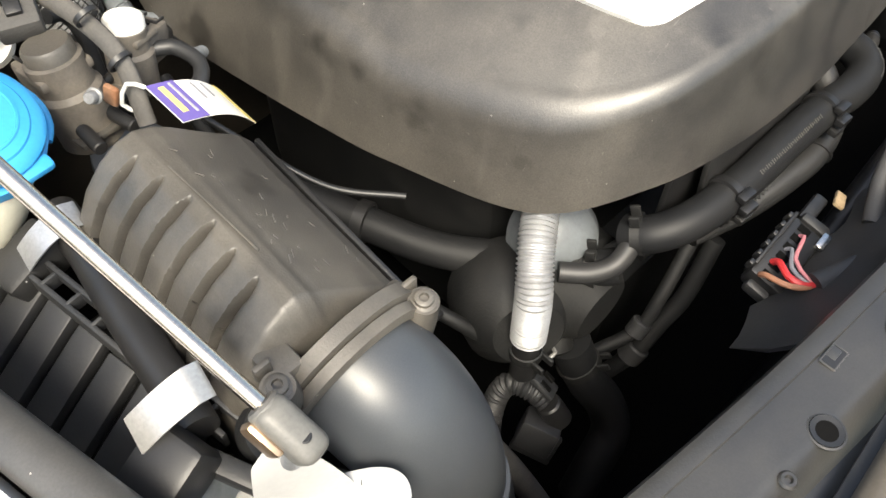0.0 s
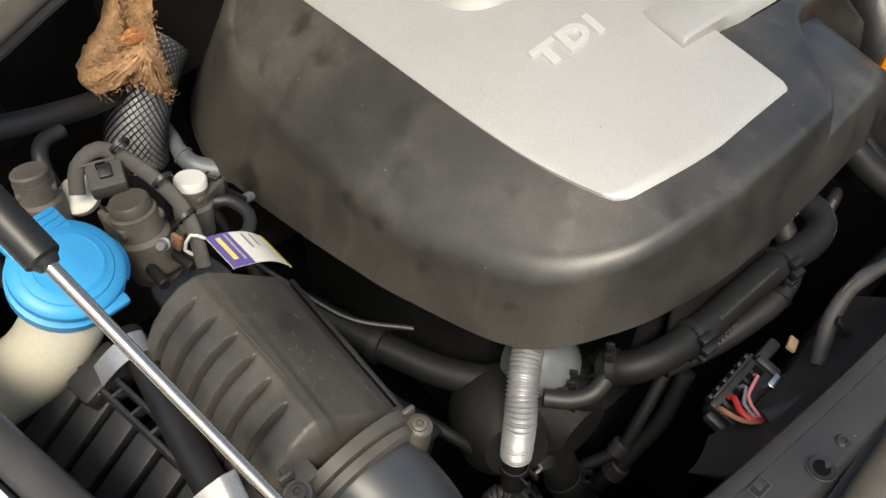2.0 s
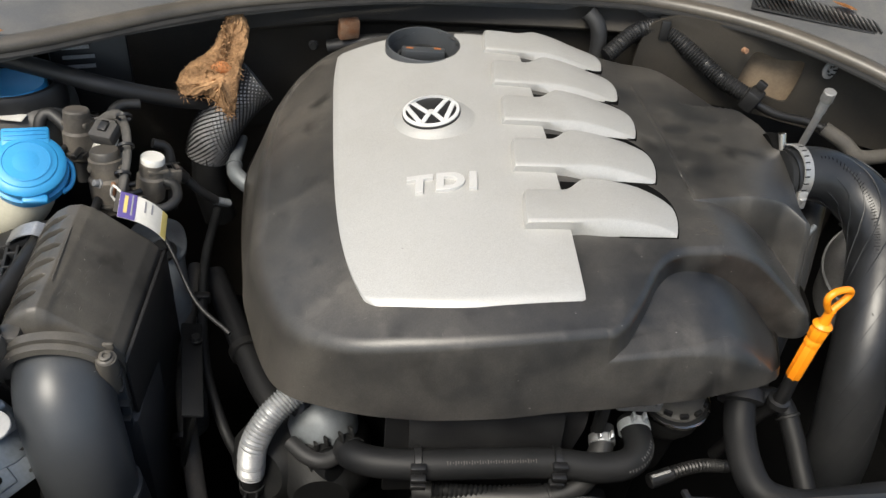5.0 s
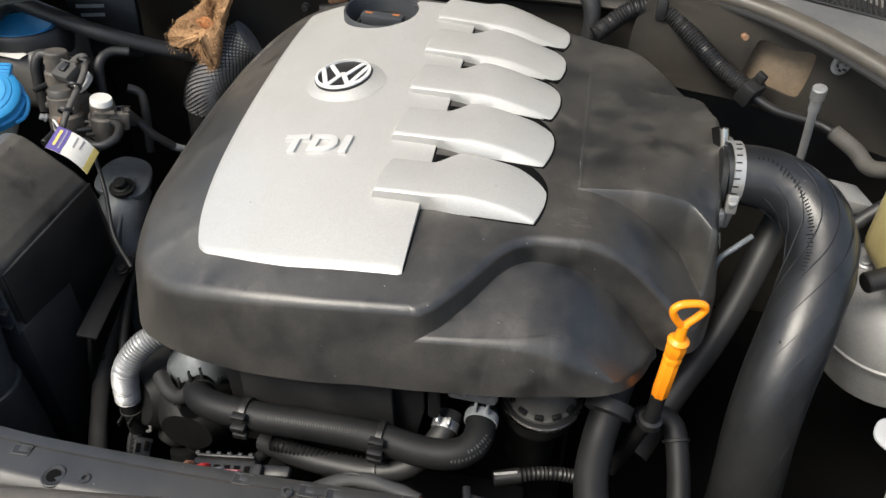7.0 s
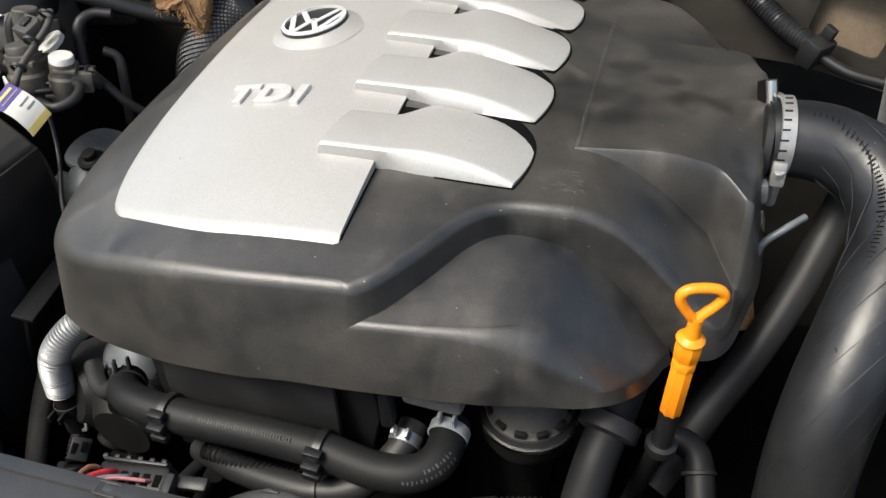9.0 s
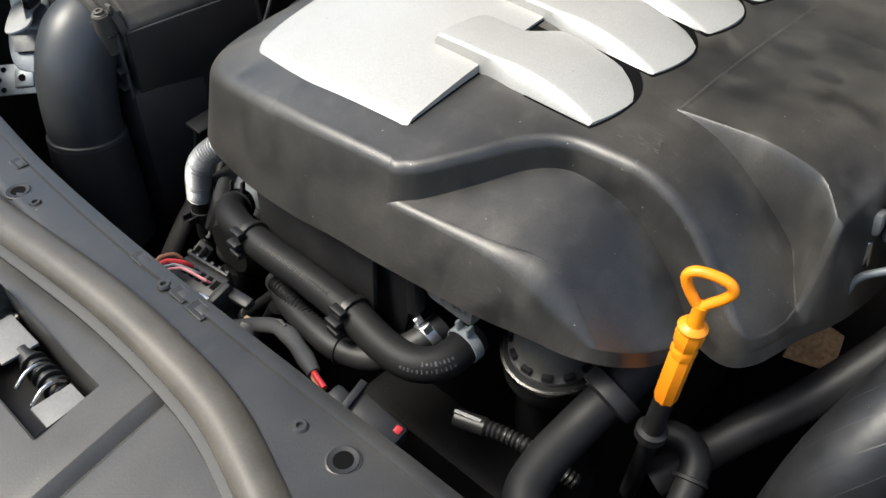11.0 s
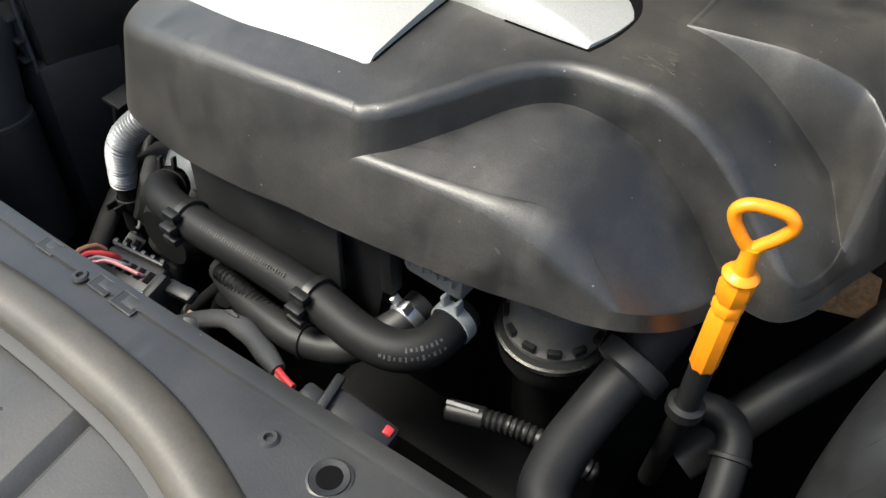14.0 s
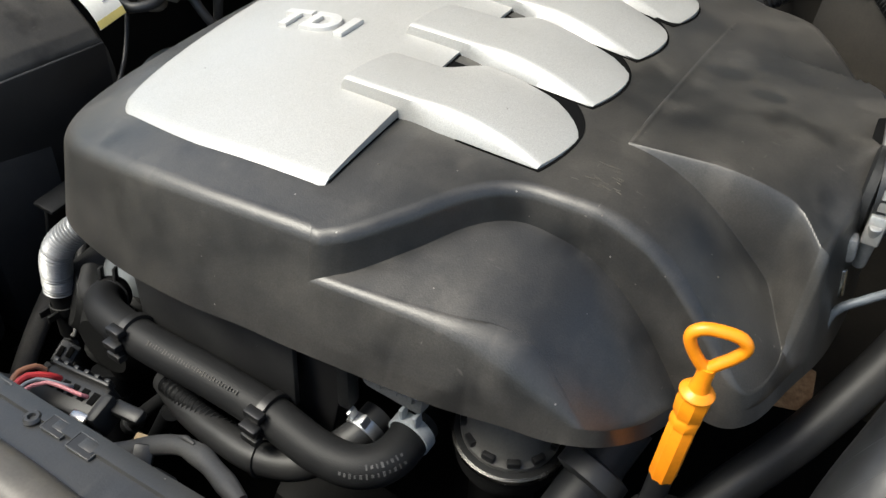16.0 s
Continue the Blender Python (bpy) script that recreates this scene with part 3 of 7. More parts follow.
        seam.append([Vector((0.0494, y, z - 0.012)), Vector((0.0494, y, z + 0.0008)), Vector((0.0508, y, z + 0.0005)), Vector((0.0514, y, z - 0.012))])
    part("panel_seam", skin(seam), M_VOID, cover, "dark gap beside the trim panel")

    # five raised fingers, each reaching back to the foot of the next one
    def ease(q):
        q = min(1.0, max(0.0, q))
        return q * q * (3 - 2 * q)

    def tip(v):
        return 0.161 + 0.0085 * (1 - (1 - min(1.0, v / 0.5)) ** 2) - 0.020 * max(0.0, (v - 0.45) / 0.55) ** 2.6

    for k in range(5):
        base = 0.0062 + 0.0843 * k
        nx, rings = 60, []
        for i in range(nx + 1):
            u = i / nx
            xm = 0.002 + 0.161 * u
            wide, deep = ease((xm - 0.056) / 0.030), ease((xm - 0.050) / 0.034)
            tail = max(0.0, (u - 0.50) / 0.50)
            f = base - 0.004 * wide - 0.001
            g = f + 0.0015 + 0.007 * wide * (1 - tail**3)
            h = base + 0.054 + (0.0215 if k < 4 else 0.012) * deep
            high = cover_top(min(xm, 0.15), base + 0.03) + 0.0042 + 0.0048 * min(1.0, u / 0.018) + 0.0025 * min(1.0, u / 0.5)
            low = cover_top(0.160, base + 0.025) + 0.0005
            zt = high + (low - high) * tail**2.2
            zb = cover_top(xm, f) - 0.012
            foot = min(cover_top(xm, f) + 0.001, zt - 0.001)
            prof = [(f + 0.002 * (1 - wide), zb), (f, foot + max(0.0, zt - 0.0062 - foot) * (1 - wide)), (g - 0.0012, zt - 0.0020), (g + 0.0008, zt - 0.0004)]
            prof += [(g + 0.004 + (h - g - 0.008) * q / 9, zt + 0.0012 * math.sin(math.pi * q / 9)) for q in range(10)]
            prof += [(h - 0.001, zt - 0.0008), (h, zt - 0.0025), (h + 0.0005, zb)]
            ring = []
            for y, z in prof:
                v = min(1.0, max(0.0, (y - f) / (h - f)))
                head = 0.0015 + 0.007 * v * v
                ring.append(Vector((head + (tip(v) - head) * u, y, z)))
            rings.append(ring)
        rings.append([Vector((v.x + 0.001, v.y, rings[-1][0].z)) for v in rings[-1]])
        part("finger", skin(rings), M_SILVER, cover)
        gap = []
        for j in range(29):
            v = j / 28
            y = base - 0.0062 + (0.0832 if k < 4 else 0.0735) * v
            xs = [0.10 + (tip(v) + 0.0017 - 0.10) * q / 11 for q in range(12)]
            gap.append([Vector((xs[0], y, cover_top(xs[0], y) - 0.004))] + [Vector((x, y, cover_top(x, y) + 0.0007)) for x in xs] + [Vector((xs[-1], y, cover_top(xs[-1], y) - 0.004))])
        part("finger_seam", skin(gap), M_VOID, cover, "thin dark joint round the finger")
        # black sheet over the cover paints the shaded recess behind each finger
        if k < 4:
            pit = [[Vector((x, y, cover_top(x, y) + 0.0009 - (0.005 if q in (0, 9) else 0.0))) for q, y in enumerate([base + 0.048 + 0.0036 * max(0, min(7, q - 1)) + (0.0 if q else -0.0004) for q in range(10)])] for x in [0.0515 + 0.0038 * i for i in range(10)]]
            part("finger_gap_shade", skin(pit), M_VOID, cover, "black sheet painting the shade between two fingers")

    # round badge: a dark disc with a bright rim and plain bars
    cx, cy = -0.078, 0.193
    cz = cover_top(cx, cy) + 0.0060
    m = Matrix.Translation((cx, cy, cz)) @ pose(0, 0, 0, 1.0, -9.0, 0)
    part("badge_pad", lathe([(0.050, -0.0068), (0.046, -0.0056), (0.041, -0.0028), (0.037, -0.0008), (0.0345, 0.0004), (0.001, 0.0006)], m, 48), M_SILVER, cover)
    badge = part("badge", lathe([(0.0335, 0.0), (0.0335, 0.003), (0.001, 0.0035)], m, 48), M_PLASTIC, cover, "round dark badge with bright rim")
    part("rim", ring_on(m @ Vector((0, 0, 0.004)), m.to_3x3() @ Vector((0, 0, 1)), 0.0292, 0.0035, 0.0035, 48), M_BADGE, badge)
    for a, b in (((-0.019, 0.019), (-0.004, -0.004)), ((0.019, 0.019), (0.004, -0.004)), ((-0.027, 0.012), (-0.013, -0.026)), ((0.027, 0.012), (0.013, -0.026)), ((-0.013, -0.026), (0.0, 0.0)), ((0.013, -0.026), (0.0, 0.0))):
        dx, dy = b[0] - a[0], b[1] - a[1]
        bar = box(((a[0] + b[0]) / 2, (a[1] + b[1]) / 2, 0.0042), (math.hypot(dx, dy) + 0.003, 0.0058, 0.0016), 0.0006, (0, 0, math.degrees(math.atan2(dy, dx))))
        bmesh.ops.transform(bar, matrix=m, verts=bar.verts[:])
        part("badge_bar", bar, M_BADGE, badge)

    # raised letters
    font = bpy.data.curves.new("letters", "FONT")
    font.body, font.size, font.extrude, font.bevel_depth, font.space_character, font.offset = "TDI", 0.036, 0.0026, 0.0005, 1.2, 0.0014
    tmp = new("letters", font)
    bpy.context.view_layer.update()
    me = bpy.data.meshes.new_from_object(tmp.evaluated_get(bpy.context.evaluated_depsgraph_get()))
    bm = bmesh.new()
    bm.from_mesh(me)
    bpy.data.objects.remove(tmp)
    bmesh.ops.scale(bm, vec=(1.13, 0.90, 1), verts=bm.verts[:])
    for v in bm.verts:
        v.co.x += v.co.y * 0.10
    lx, ly = -0.1125, 0.063
    bmesh.ops.transform(bm, matrix=pose(lx, ly, 0), verts=bm.verts[:])
    for v in bm.verts:
        v.co.z += cover_top(v.co.x, v.co.y) + 0.0036
    part("lettering", bm, M_LETTER, cover, "raised silver TDI lettering")

    # short pale scuffs and dust specks on the black shoulder
    rng = random.Random(11)
    for _ in range(16):
        x, y = rng.uniform(0.194, 0.224), rng.uniform(0.008, 0.032)
        part("scuff", box((x, y, cover_top(x, y) + 0.0002), (rng.uniform(0.003, 0.009), rng.uniform(0.0004, 0.0009), 0.0004), 0, (0, 0, rng.uniform(-30, 5))), M_DUSTY, cover)
    for _ in range(70):
        x, y = rng.uniform(0.06, 0.30), rng.uniform(-0.05, 0.30)
        if x > 0.20 or y < -0.03:
            s = rng.uniform(0.0004, 0.0009)
            part("dust_speck", box((x, y, cover_top(x, y) + 0.0002), (s, s * rng.uniform(0.6, 2.0), 0.0004), 0, (0, 0, rng.uniform(0, 90))), M_VALVE, cover)

    for x, y, a in ((0.245, 0.262, 0.009), (0.268, 0.250, 0.008), (0.280, 0.232, 0.008), (0.262, 0.185, 0.010), (0.225, 0.205, 0.014)):
        rings = []
        for q in (1.0, 0.66, 0.33, 0.02):
            rings.append([Vector((x + a * 1.3 * q * math.cos(k * math.pi / 12), y + a * 0.8 * q * math.sin(k * math.pi / 12), 0)) for k in range(24)])
        bm = skin(rings, caps=(False, True))
        for v in bm.verts:
            v.co.z = cover_top(v.co.x, v.co.y) + 0.00025
        part("oil_smudge", bm, M_SMUDGE, cover, "dark greasy finger mark")

    # filler cap in its well
    fz = cover_top(fx, fy)
    part("filler_well", lathe([(0.001, -0.034), (0.050, -0.034), (0.050, 0.003), (0.0488, 0.0052), (0.0468, 0.0045), (0.0440, -0.012), (0.042, -0.028), (0.001, -0.028)], pose(fx, fy, fz), 48), M_CLEAN, cover)
    cap = part("filler_cap", lathe([(0.035, -0.028), (0.035, -0.016), (0.034, -0.013), (0.031, -0.013), (0.030, -0.017), (0.001, -0.017)], pose(fx, fy, fz), 36), M_RUBBER, cover)
    part("grip", box((fx, fy, fz - 0.010), (0.058, 0.016, 0.016), 0.004, (0, 0, -4)), M_CLEAN, cap)
    for s in (-1, 1):
        part("symbol", box((fx + s * 0.018, fy, fz - 0.0018), (0.009, 0.004, 0.0006), 0, (0, 0, -4)), M_SYMBOL, cap, "small orange print")
    return cover


engine_cover()


# ---- dipstick ----
def dipstick():
    t = thing("dipstick", "orange plastic dipstick handle in its black guide tube", "dipstick", at=(0.300, -0.062, 0.70))
    a, b = Vector((0.3010, -0.0770, 0.848)), Vector((0.3045, -0.0760, 0.926))
    d = (b - a).normalized()
    q = Matrix.Translation(a) @ d.to_track_quat("Z", "Y").to_matrix().to_4x4()
    L = (b - a).length
    part("grip", lathe([(0.0078, 0), (0.0084, 0.002), (0.0084, L * 0.60), (0.0079, L * 0.61), (0.0079, L * 0.63), (0.0088, L * 0.64), (0.0090, L * 0.72), (0.0084, L * 0.73), (0.0084, L * 0.75), (0.0092, L * 0.77), (0.0098, L * 0.90), (0.0088, L * 0.95), (0.0060, L * 0.97)], q, 8), M_ORANGE, t)
    part("collar_disc", lathe([(0.0060, L * 0.955), (0.0098, L * 0.965), (0.0102, L * 0.985), (0.0092, L * 1.005), (0.0060, L * 1.03), (0.0048, L * 1.12), (0.0050, L * 1.25), (0.001, L * 1.25)], q, 24), M_ORANGE, t)
    c = b + d * 0.0335
    right = Vector((0.92, 0.27, 0.16)).normalized()
    right = (right - d * right.dot(d)).normalized()
    pts = [(-0.001, -0.0155), (-0.0080, -0.0085), (-0.0133, 0.000), (-0.0142, 0.0065), (-0.0092, 0.0112), (0.001, 0.0122), (0.0105, 0.0104), (0.0146, 0.0046), (0.0110, -0.0030), (0.0055, -0.0095)]
    ctrl = loop(pts, 64)
    rings = []
    for i in range(65):
        p, nx = ctrl[i % 64], ctrl[(i + 1) % 64] - ctrl[(i - 1) % 64]
        nx /= np.linalg.norm(nx)
        pos = c + right * p[0] + d * p[1]
        out = right * nx[1] - d * nx[0]
        fwd = right.cross(d)
        rings.append([pos + out * 0.0036 * math.cos(2 * math.pi * k / 12) + fwd * 0.0038 * math.sin(2 * math.pi * k / 12) for k in range(12)])
    part("loop", skin(rings, caps=(False, False)), M_ORANGE, t)
    part("guide_tube", tube([a + d * 0.001, a - d * 0.04, (0.294, -0.062, 0.76), (0.282, -0.040, 0.66)], 0.0076), M_PLASTIC, t)
    part("collar", ring_on(a - d * 0.042, d, 0.008, 0.010, 0.004), M_PLASTIC, t)


dipstick()


# ---- hoses at the front of the engine ----
def hose_clip(parent, at, d, r):
    """A toothed plastic holder round the hose."""
    d = Vector(d).normalized()
    holder = part("clip", ring_on(at, d, r, 0.008, 0.0028), M_PLASTIC, parent)
    side = d.cross(Vector((0, 0, 1))).normalized()
    up = side.cross(d)
    rot = [math.degrees(v) for v in d.to_track_quat("X", "Z").to_euler()]
    for ang in (-45, -12, 21):
        a = radians(ang)
        p = Vector(at) - side * 0 + (side * math.cos(a) - up * math.sin(a)) * (r + 0.0050)
        part("tooth", box(p, (0.015, 0.008, 0.0065), 0.0010, rot), M_PLASTIC, holder)


def coolant_hose():
    t = thing("coolant_hose", "thick black ribbed-print coolant hose held by two plastic clips", "hose", at=(0.0, -0.145, 0.77))
    part("hose", tube([(-0.172, -0.098, 0.772), (-0.1685, -0.113, 0.780), (-0.150, -0.127, 0.787), (-0.118, -0.135, 0.791), (-0.070, -0.138, 0.793), (-0.015, -0.1375, 0.793), (0.040, -0.1385, 0.790), (0.084, -0.1425, 0.786), (0.116, -0.1385, 0.787), (0.132, -0.120, 0.789), (0.1325, -0.085, 0.791)], 0.0155, seg=24), M_RUBBER2, t)
    hose_clip(t, (-0.103, -0.1365, 0.792), (1, -0.06, 0.04), 0.0155)
    hose_clip(t, (0.037, -0.1385, 0.7905), (1, -0.04, -0.06), 0.0155)
    for i in range(34):
        x = -0.075 + 0.0027 * i
        part("print_mark", box((x, -0.1378 - 0.0155 * 0.52, 0.7930 + 0.0155 * 0.86), (0.0009, 0.004 - 0.001 * (i % 3), 0.0004), 0, (30, 0, 0)), M_HARNESS, t)
    bend = spline([(0.084, -0.1425, 0.786), (0.116, -0.1385, 0.787), (0.132, -0.120, 0.789), (0.1325, -0.085, 0.791)], 0.0026)
    for i, (p, q) in enumerate(zip(bend, bend[1:])):
        if 9 <= i <= 21:
            d = (q - p).normalized()
            side = d.cross(Vector((0, 0, 1))).normalized()
            for lean in (38, 62):
                if lean == 62 or i > 13:
                    n = side * math.sin(radians(lean)) + Vector((0, 0, math.cos(radians(lean))))
                    m = Matrix.Translation(p + n * 0.01555) @ Matrix((d, n.cross(d), n)).transposed().to_4x4()
                    bar = box((0, 0, 0), (0.0012 + 0.0006 * (i % 2), 0.0022 + 0.0008 * (i % 3), 0.0003), 0)
                    bmesh.ops.transform(bar, matrix=m, verts=bar.verts[:])
                    part("print_bar", bar, M_PRINT, t, "faint printed marks")
    clamp(t, (0.1325, -0.096, 0.7905), (0.05, 0.9, 0.1), 0.0160, mat=M_CLAMP)
    clamp(t, (-0.1705, -0.106, 0.776), (-0.5, 0.8, -0.3), 0.0158, mat=M_DARKCAST)


coolant_hose()


def foil_hose():
    t = thing("foil_hose", "silver foil-sleeved ribbed breather hose below the cover", "hose", at=(-0.27, -0.09, 0.72))
    part("sleeve", tube([(-0.205, -0.036, 0.812), (-0.229, -0.052, 0.803), (-0.2525, -0.0700, 0.790), (-0.2690, -0.0860, 0.765), (-0.2745, -0.0915, 0.722)], 0.0138, seg=24, rib=0.0012, pitch=0.0036), M_FOIL, t)
    part("neck", rod((-0.2740, -0.0910, 0.722), (-0.2745, -0.0925, 0.665), 0.0115), M_PLASTIC, t)
    clamp(t, (-0.2743, -0.0918, 0.700), (0, -0.05, -1), 0.0125, mat=M_DARKCAST)


foil_hose()


def oil_filter():
    t = thing("oil_filter_housing", "round dark oil filter housing with notched cap", "oil filter", at=(0.19, -0.052, 0.70))
    m = pose(0.190, -0.052, 0.79, 6, 3, 0)
    part("body", lathe([(0.026, -0.12), (0.027, -0.05), (0.034, -0.040), (0.040, -0.026), (0.0415, -0.006), (0.0415, 0.001), (0.037, 0.002)], m, 40), M_DARKCAST, t)
    part("steel_ring", ring_on(m @ Vector((0, 0, -0.002)), m.to_3x3() @ Vector((0, 0, 1)), 0.0410, 0.006, 0.0026, 48), M_STEEL, t)
    part("cap", lathe([(0.037, -0.004), (0.037, 0.006), (0.034, 0.009), (0.033, 0.012), (0.031, 0.032), (0.027, 0.040), (0.001, 0.042)], m, 40), M_HOUSING, t)
    for k in range(12):
        a = 2 * math.pi * k / 12
        p = m @ Vector((0.0345 * math.cos(a), 0.0345 * math.sin(a), 0.010))
        part("lug", box(p, (0.006, 0.010, 0.006), 0.0015, (0, 0, math.degrees(a))), M_PLASTIC, t)


oil_filter()


def charge_pipe():
    t = thing("charge_air_hose", "fat black charge-air hose curving down beside the engine", "hose", at=(0.40, 0.0, 0.74))
    way = [(0.352, 0.150, 0.952), (0.378, 0.152, 0.954), (0.406, 0.1485, 0.951), (0.434, 0.134, 0.942), (0.452, 0.108, 0.928), (0.4545, 0.076, 0.909), (0.446, 0.045, 0.889), (0.434, 0.012, 0.862), (0.422, -0.020, 0.824), (0.4155, -0.046, 0.775), (0.415, -0.068, 0.715), (0.416, -0.080, 0.64)]
    part("hose", tube(way, [0.032, 0.033, 0.0335, 0.0345, 0.0355, 0.036, 0.036, 0.036, 0.036, 0.036, 0.036, 0.036], seg=40), M_CHARGE, t)
    # faint wound cords under the rubber
    line = spline(way[2:], 0.004)
    for k in range(11):
        cord, side = [], None
        for i, q in enumerate(line):
            d = (line[min(i + 1, len(line) - 1)] - line[max(i - 1, 0)]).normalized()
            side = d.cross(Vector((0, 0, 1))).normalized() if side is None else (side - d * side.dot(d)).normalized()
            ang = 2 * math.pi * k / 11 + i * 0.055
            cord.append(q + (side * math.cos(ang) + d.cross(side) * math.sin(ang)) * (min(0.036, 0.0335 + 0.00013 * i) - 0.0006))
        part("cord", tube(cord[::3] + [cord[-1]], 0.00072, seg=6, step=0.008), M_CHARGE, t)
    # thin near-black bars paint the shade of creases round the bend
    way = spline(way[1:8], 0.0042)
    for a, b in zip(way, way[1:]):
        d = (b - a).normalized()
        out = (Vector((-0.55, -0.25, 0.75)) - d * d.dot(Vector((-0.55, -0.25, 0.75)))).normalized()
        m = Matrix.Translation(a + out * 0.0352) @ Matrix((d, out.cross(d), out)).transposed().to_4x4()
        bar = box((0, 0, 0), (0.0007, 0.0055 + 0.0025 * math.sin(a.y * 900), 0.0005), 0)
        bmesh.ops.transform(bar, matrix=m, verts=bar.verts[:])
        part("crease_shade", bar, M_VOID, t)
    for i in range(5):
        part("print_mark", box((0.414 - 0.004 * i, -0.012 - 0.009 * i, 0.878 - 0.020 * i), (0.010 - 0.002 * (i % 2), 0.0025, 0.0005), 0, (40, 10, 60)), M_HARNESS, t)
    d = (1, 0.1, 0)
    band = part("band_clamp", ring_on((0.360, 0.151, 0.955), d, 0.0330, 0.012, 0.0018, 40), M_BAND, t, "bright worm-drive hose clamp")
    for k in range(10):
        a = radians(150 + 14 * k)
        part("band_slot", box((0.360, 0.151 + 0.0348 * math.cos(a), 0.955 - 0.0348 * math.sin(a)), (0.006, 0.0016, 0.0012), 0, (math.degrees(-a) + 90, 0, 8)), M_DARKCAST, band)
    part("screw_housing", box((0.361, 0.117, 0.940), (0.012, 0.009, 0.022), 0.002, (-10, 0, 0)), M_BAND, band)
    part("screw", rod((0.361, 0.114, 0.945), (0.361, 0.126, 0.904), 0.0048), M_BAND, band)
    part("neck", rod((0.346, 0.149, 0.952), (0.362, 0.150, 0.953), 0.0275), M_ALU, t)


charge_pipe()


def simple_hose(name, label, pts, r, mat, seg=16, at=None, **kw):
    t = thing(name, label, "hose", at=at or pts[-1])
    part("hose", tube(pts, r, seg=seg, **kw), mat, t)
    return t


h = simple_hose("return_hose", "dull black hose with a thick moulded collar", [(0.268, -0.035, 0.832), (0.2605, -0.0613, 0.812), (0.251, -0.100, 0.789), (0.2475, -0.140, 0.777), (0.256, -0.170, 0.771), (0.292, -0.184, 0.769), (0.340, -0.182, 0.769), (0.40, -0.175, 0.765), (0.48, -0.165, 0.76)], 0.0170, M_RUBBER2, 24)
part("collar", ring_on((0.2585, -0.069, 0.807), (0.25, 0.9, 0.55), 0.0165, 0.018, 0.008), M_RUBBER, h)
h = simple_hose("vent_hose", "thin black hose bent over below the dipstick", [(0.292, -0.046, 0.765), (0.312, -0.042, 0.772), (0.330, -0.050, 0.768), (0.338, -0.078, 0.748), (0.342, -0.110, 0.725), (0.343, -0.150, 0.705)], 0.0120, M_RUBBER2)
part("end_ring", ring_on((0.334, -0.062, 0.760), (0.2, -0.8, -0.5), 0.0122, 0.004, 0.002), M_DARKCAST, h)
simple_hose("lower_coolant_pipe", "long straight black pipe behind the dipstick", [(0.440, 0.20, 0.885), (0.427, 0.1716, 0.862), (0.402, 0.120, 0.818), (0.372, 0.069, 0.776), (0.336, 0.018, 0.738), (0.300, -0.04, 0.698)], 0.0165, M_RUBBER, 20)
h = simple_hose("side_coolant_hose", "black hose running along the side of the engine", [(-0.345, 0.20, 0.745), (-0.3234, 0.150, 0.737), (-0.2953, 0.082, 0.727), (-0.266, 0.018, 0.722), (-0.230, -0.037, 0.728), (-0.197, -0.090, 0.740), (-0.185, -0.104, 0.744)], 0.0155, M_RUBBER2, 20)
clamp(h, (-0.198, -0.0885, 0.7395), (0.5, -0.8, 0.15), 0.0168, mat=M_DARKCAST)
part("bracket", ring_on((-0.2953, 0.082, 0.727), (0.4, -0.9, 0), 0.0165, 0.012, 0.003), M_PLASTIC, h)
simple_hose("thin_coolant_hose", "thin black hose joining the coolant elbow", [(-0.232, -0.080, 0.758), (-0.215, -0.098, 0.758), (-0.196, -0.108, 0.762), (-0.178, -0.108, 0.776)], 0.0085, M_RUBBER, 14)


# ---- engine under the cover ----
def engine():
    t = thing("engine_block", "dark dirty engine block under the cover", "engine", at=(0.05, 0.12, 0.35))
    part("block", box((0.06, 0.19, 0.60), (0.34, 0.36, 0.42), 0.02), M_DARKCAST, t)
    part("front_shield", plate([(-0.135, 0.70), (0.055, 0.70), (0.075, 0.80), (0.075, 0.865), (-0.135, 0.865)], 0.006, pose(0, -0.098, 0, 90, 0, 0), 0.002), M_PLASTIC, t)
    cast = part("casting", box((0.124, -0.100, 0.846), (0.050, 0.020, 0.028), 0.005, (0, 4, 0)), M_ALU, t)
    for k in range(7):
        part("cast_mark", box((0.104 + 0.006 * k, -0.1115, 0.846 + 0.003 * (k % 2)), (0.0035, 0.001, 0.006), 0.0003, (0, 4, 0)), M_ALU, cast)
    part("bracket", box((0.086, -0.108, 0.828), (0.011, 0.014, 0.046), 0.003), M_DARKCAST, t)
    part("sump", box((0.06, 0.12, 0.44), (0.26, 0.36, 0.16), 0.02), M_DARKCAST, t)
    part("alternator", lathe([(0.05, 0), (0.055, 0.01), (0.055, 0.06), (0.03, 0.09), (0.001, 0.09)], pose(-0.20, -0.02, 0.70, 90, 0, 0), 28), M_DARKCAST, t)
    part("cylinder_side", box((-0.165, 0.18, 0.66), (0.11, 0.36, 0.28), 0.03), M_DARKCAST, t)
    part("flange", box((-0.19, -0.045, 0.825), (0.06, 0.04, 0.026), 0.01, (0, 0, 30)), M_DARKCAST, t)
    part("lower_casting", lathe([(0.05, 0), (0.052, 0.01), (0.048, 0.05), (0.03, 0.07), (0.001, 0.07)], pose(-0.235, -0.03, 0.69, 70, 0, -30), 28), M_DARKCAST, t)
    part("sound_panel", box((-0.033, -0.116, 0.818), (0.158, 0.006, 0.066), 0.002, (-4, -2, 0)), M_GRIME, t, "dark shield with pale dirt marks")


engine()


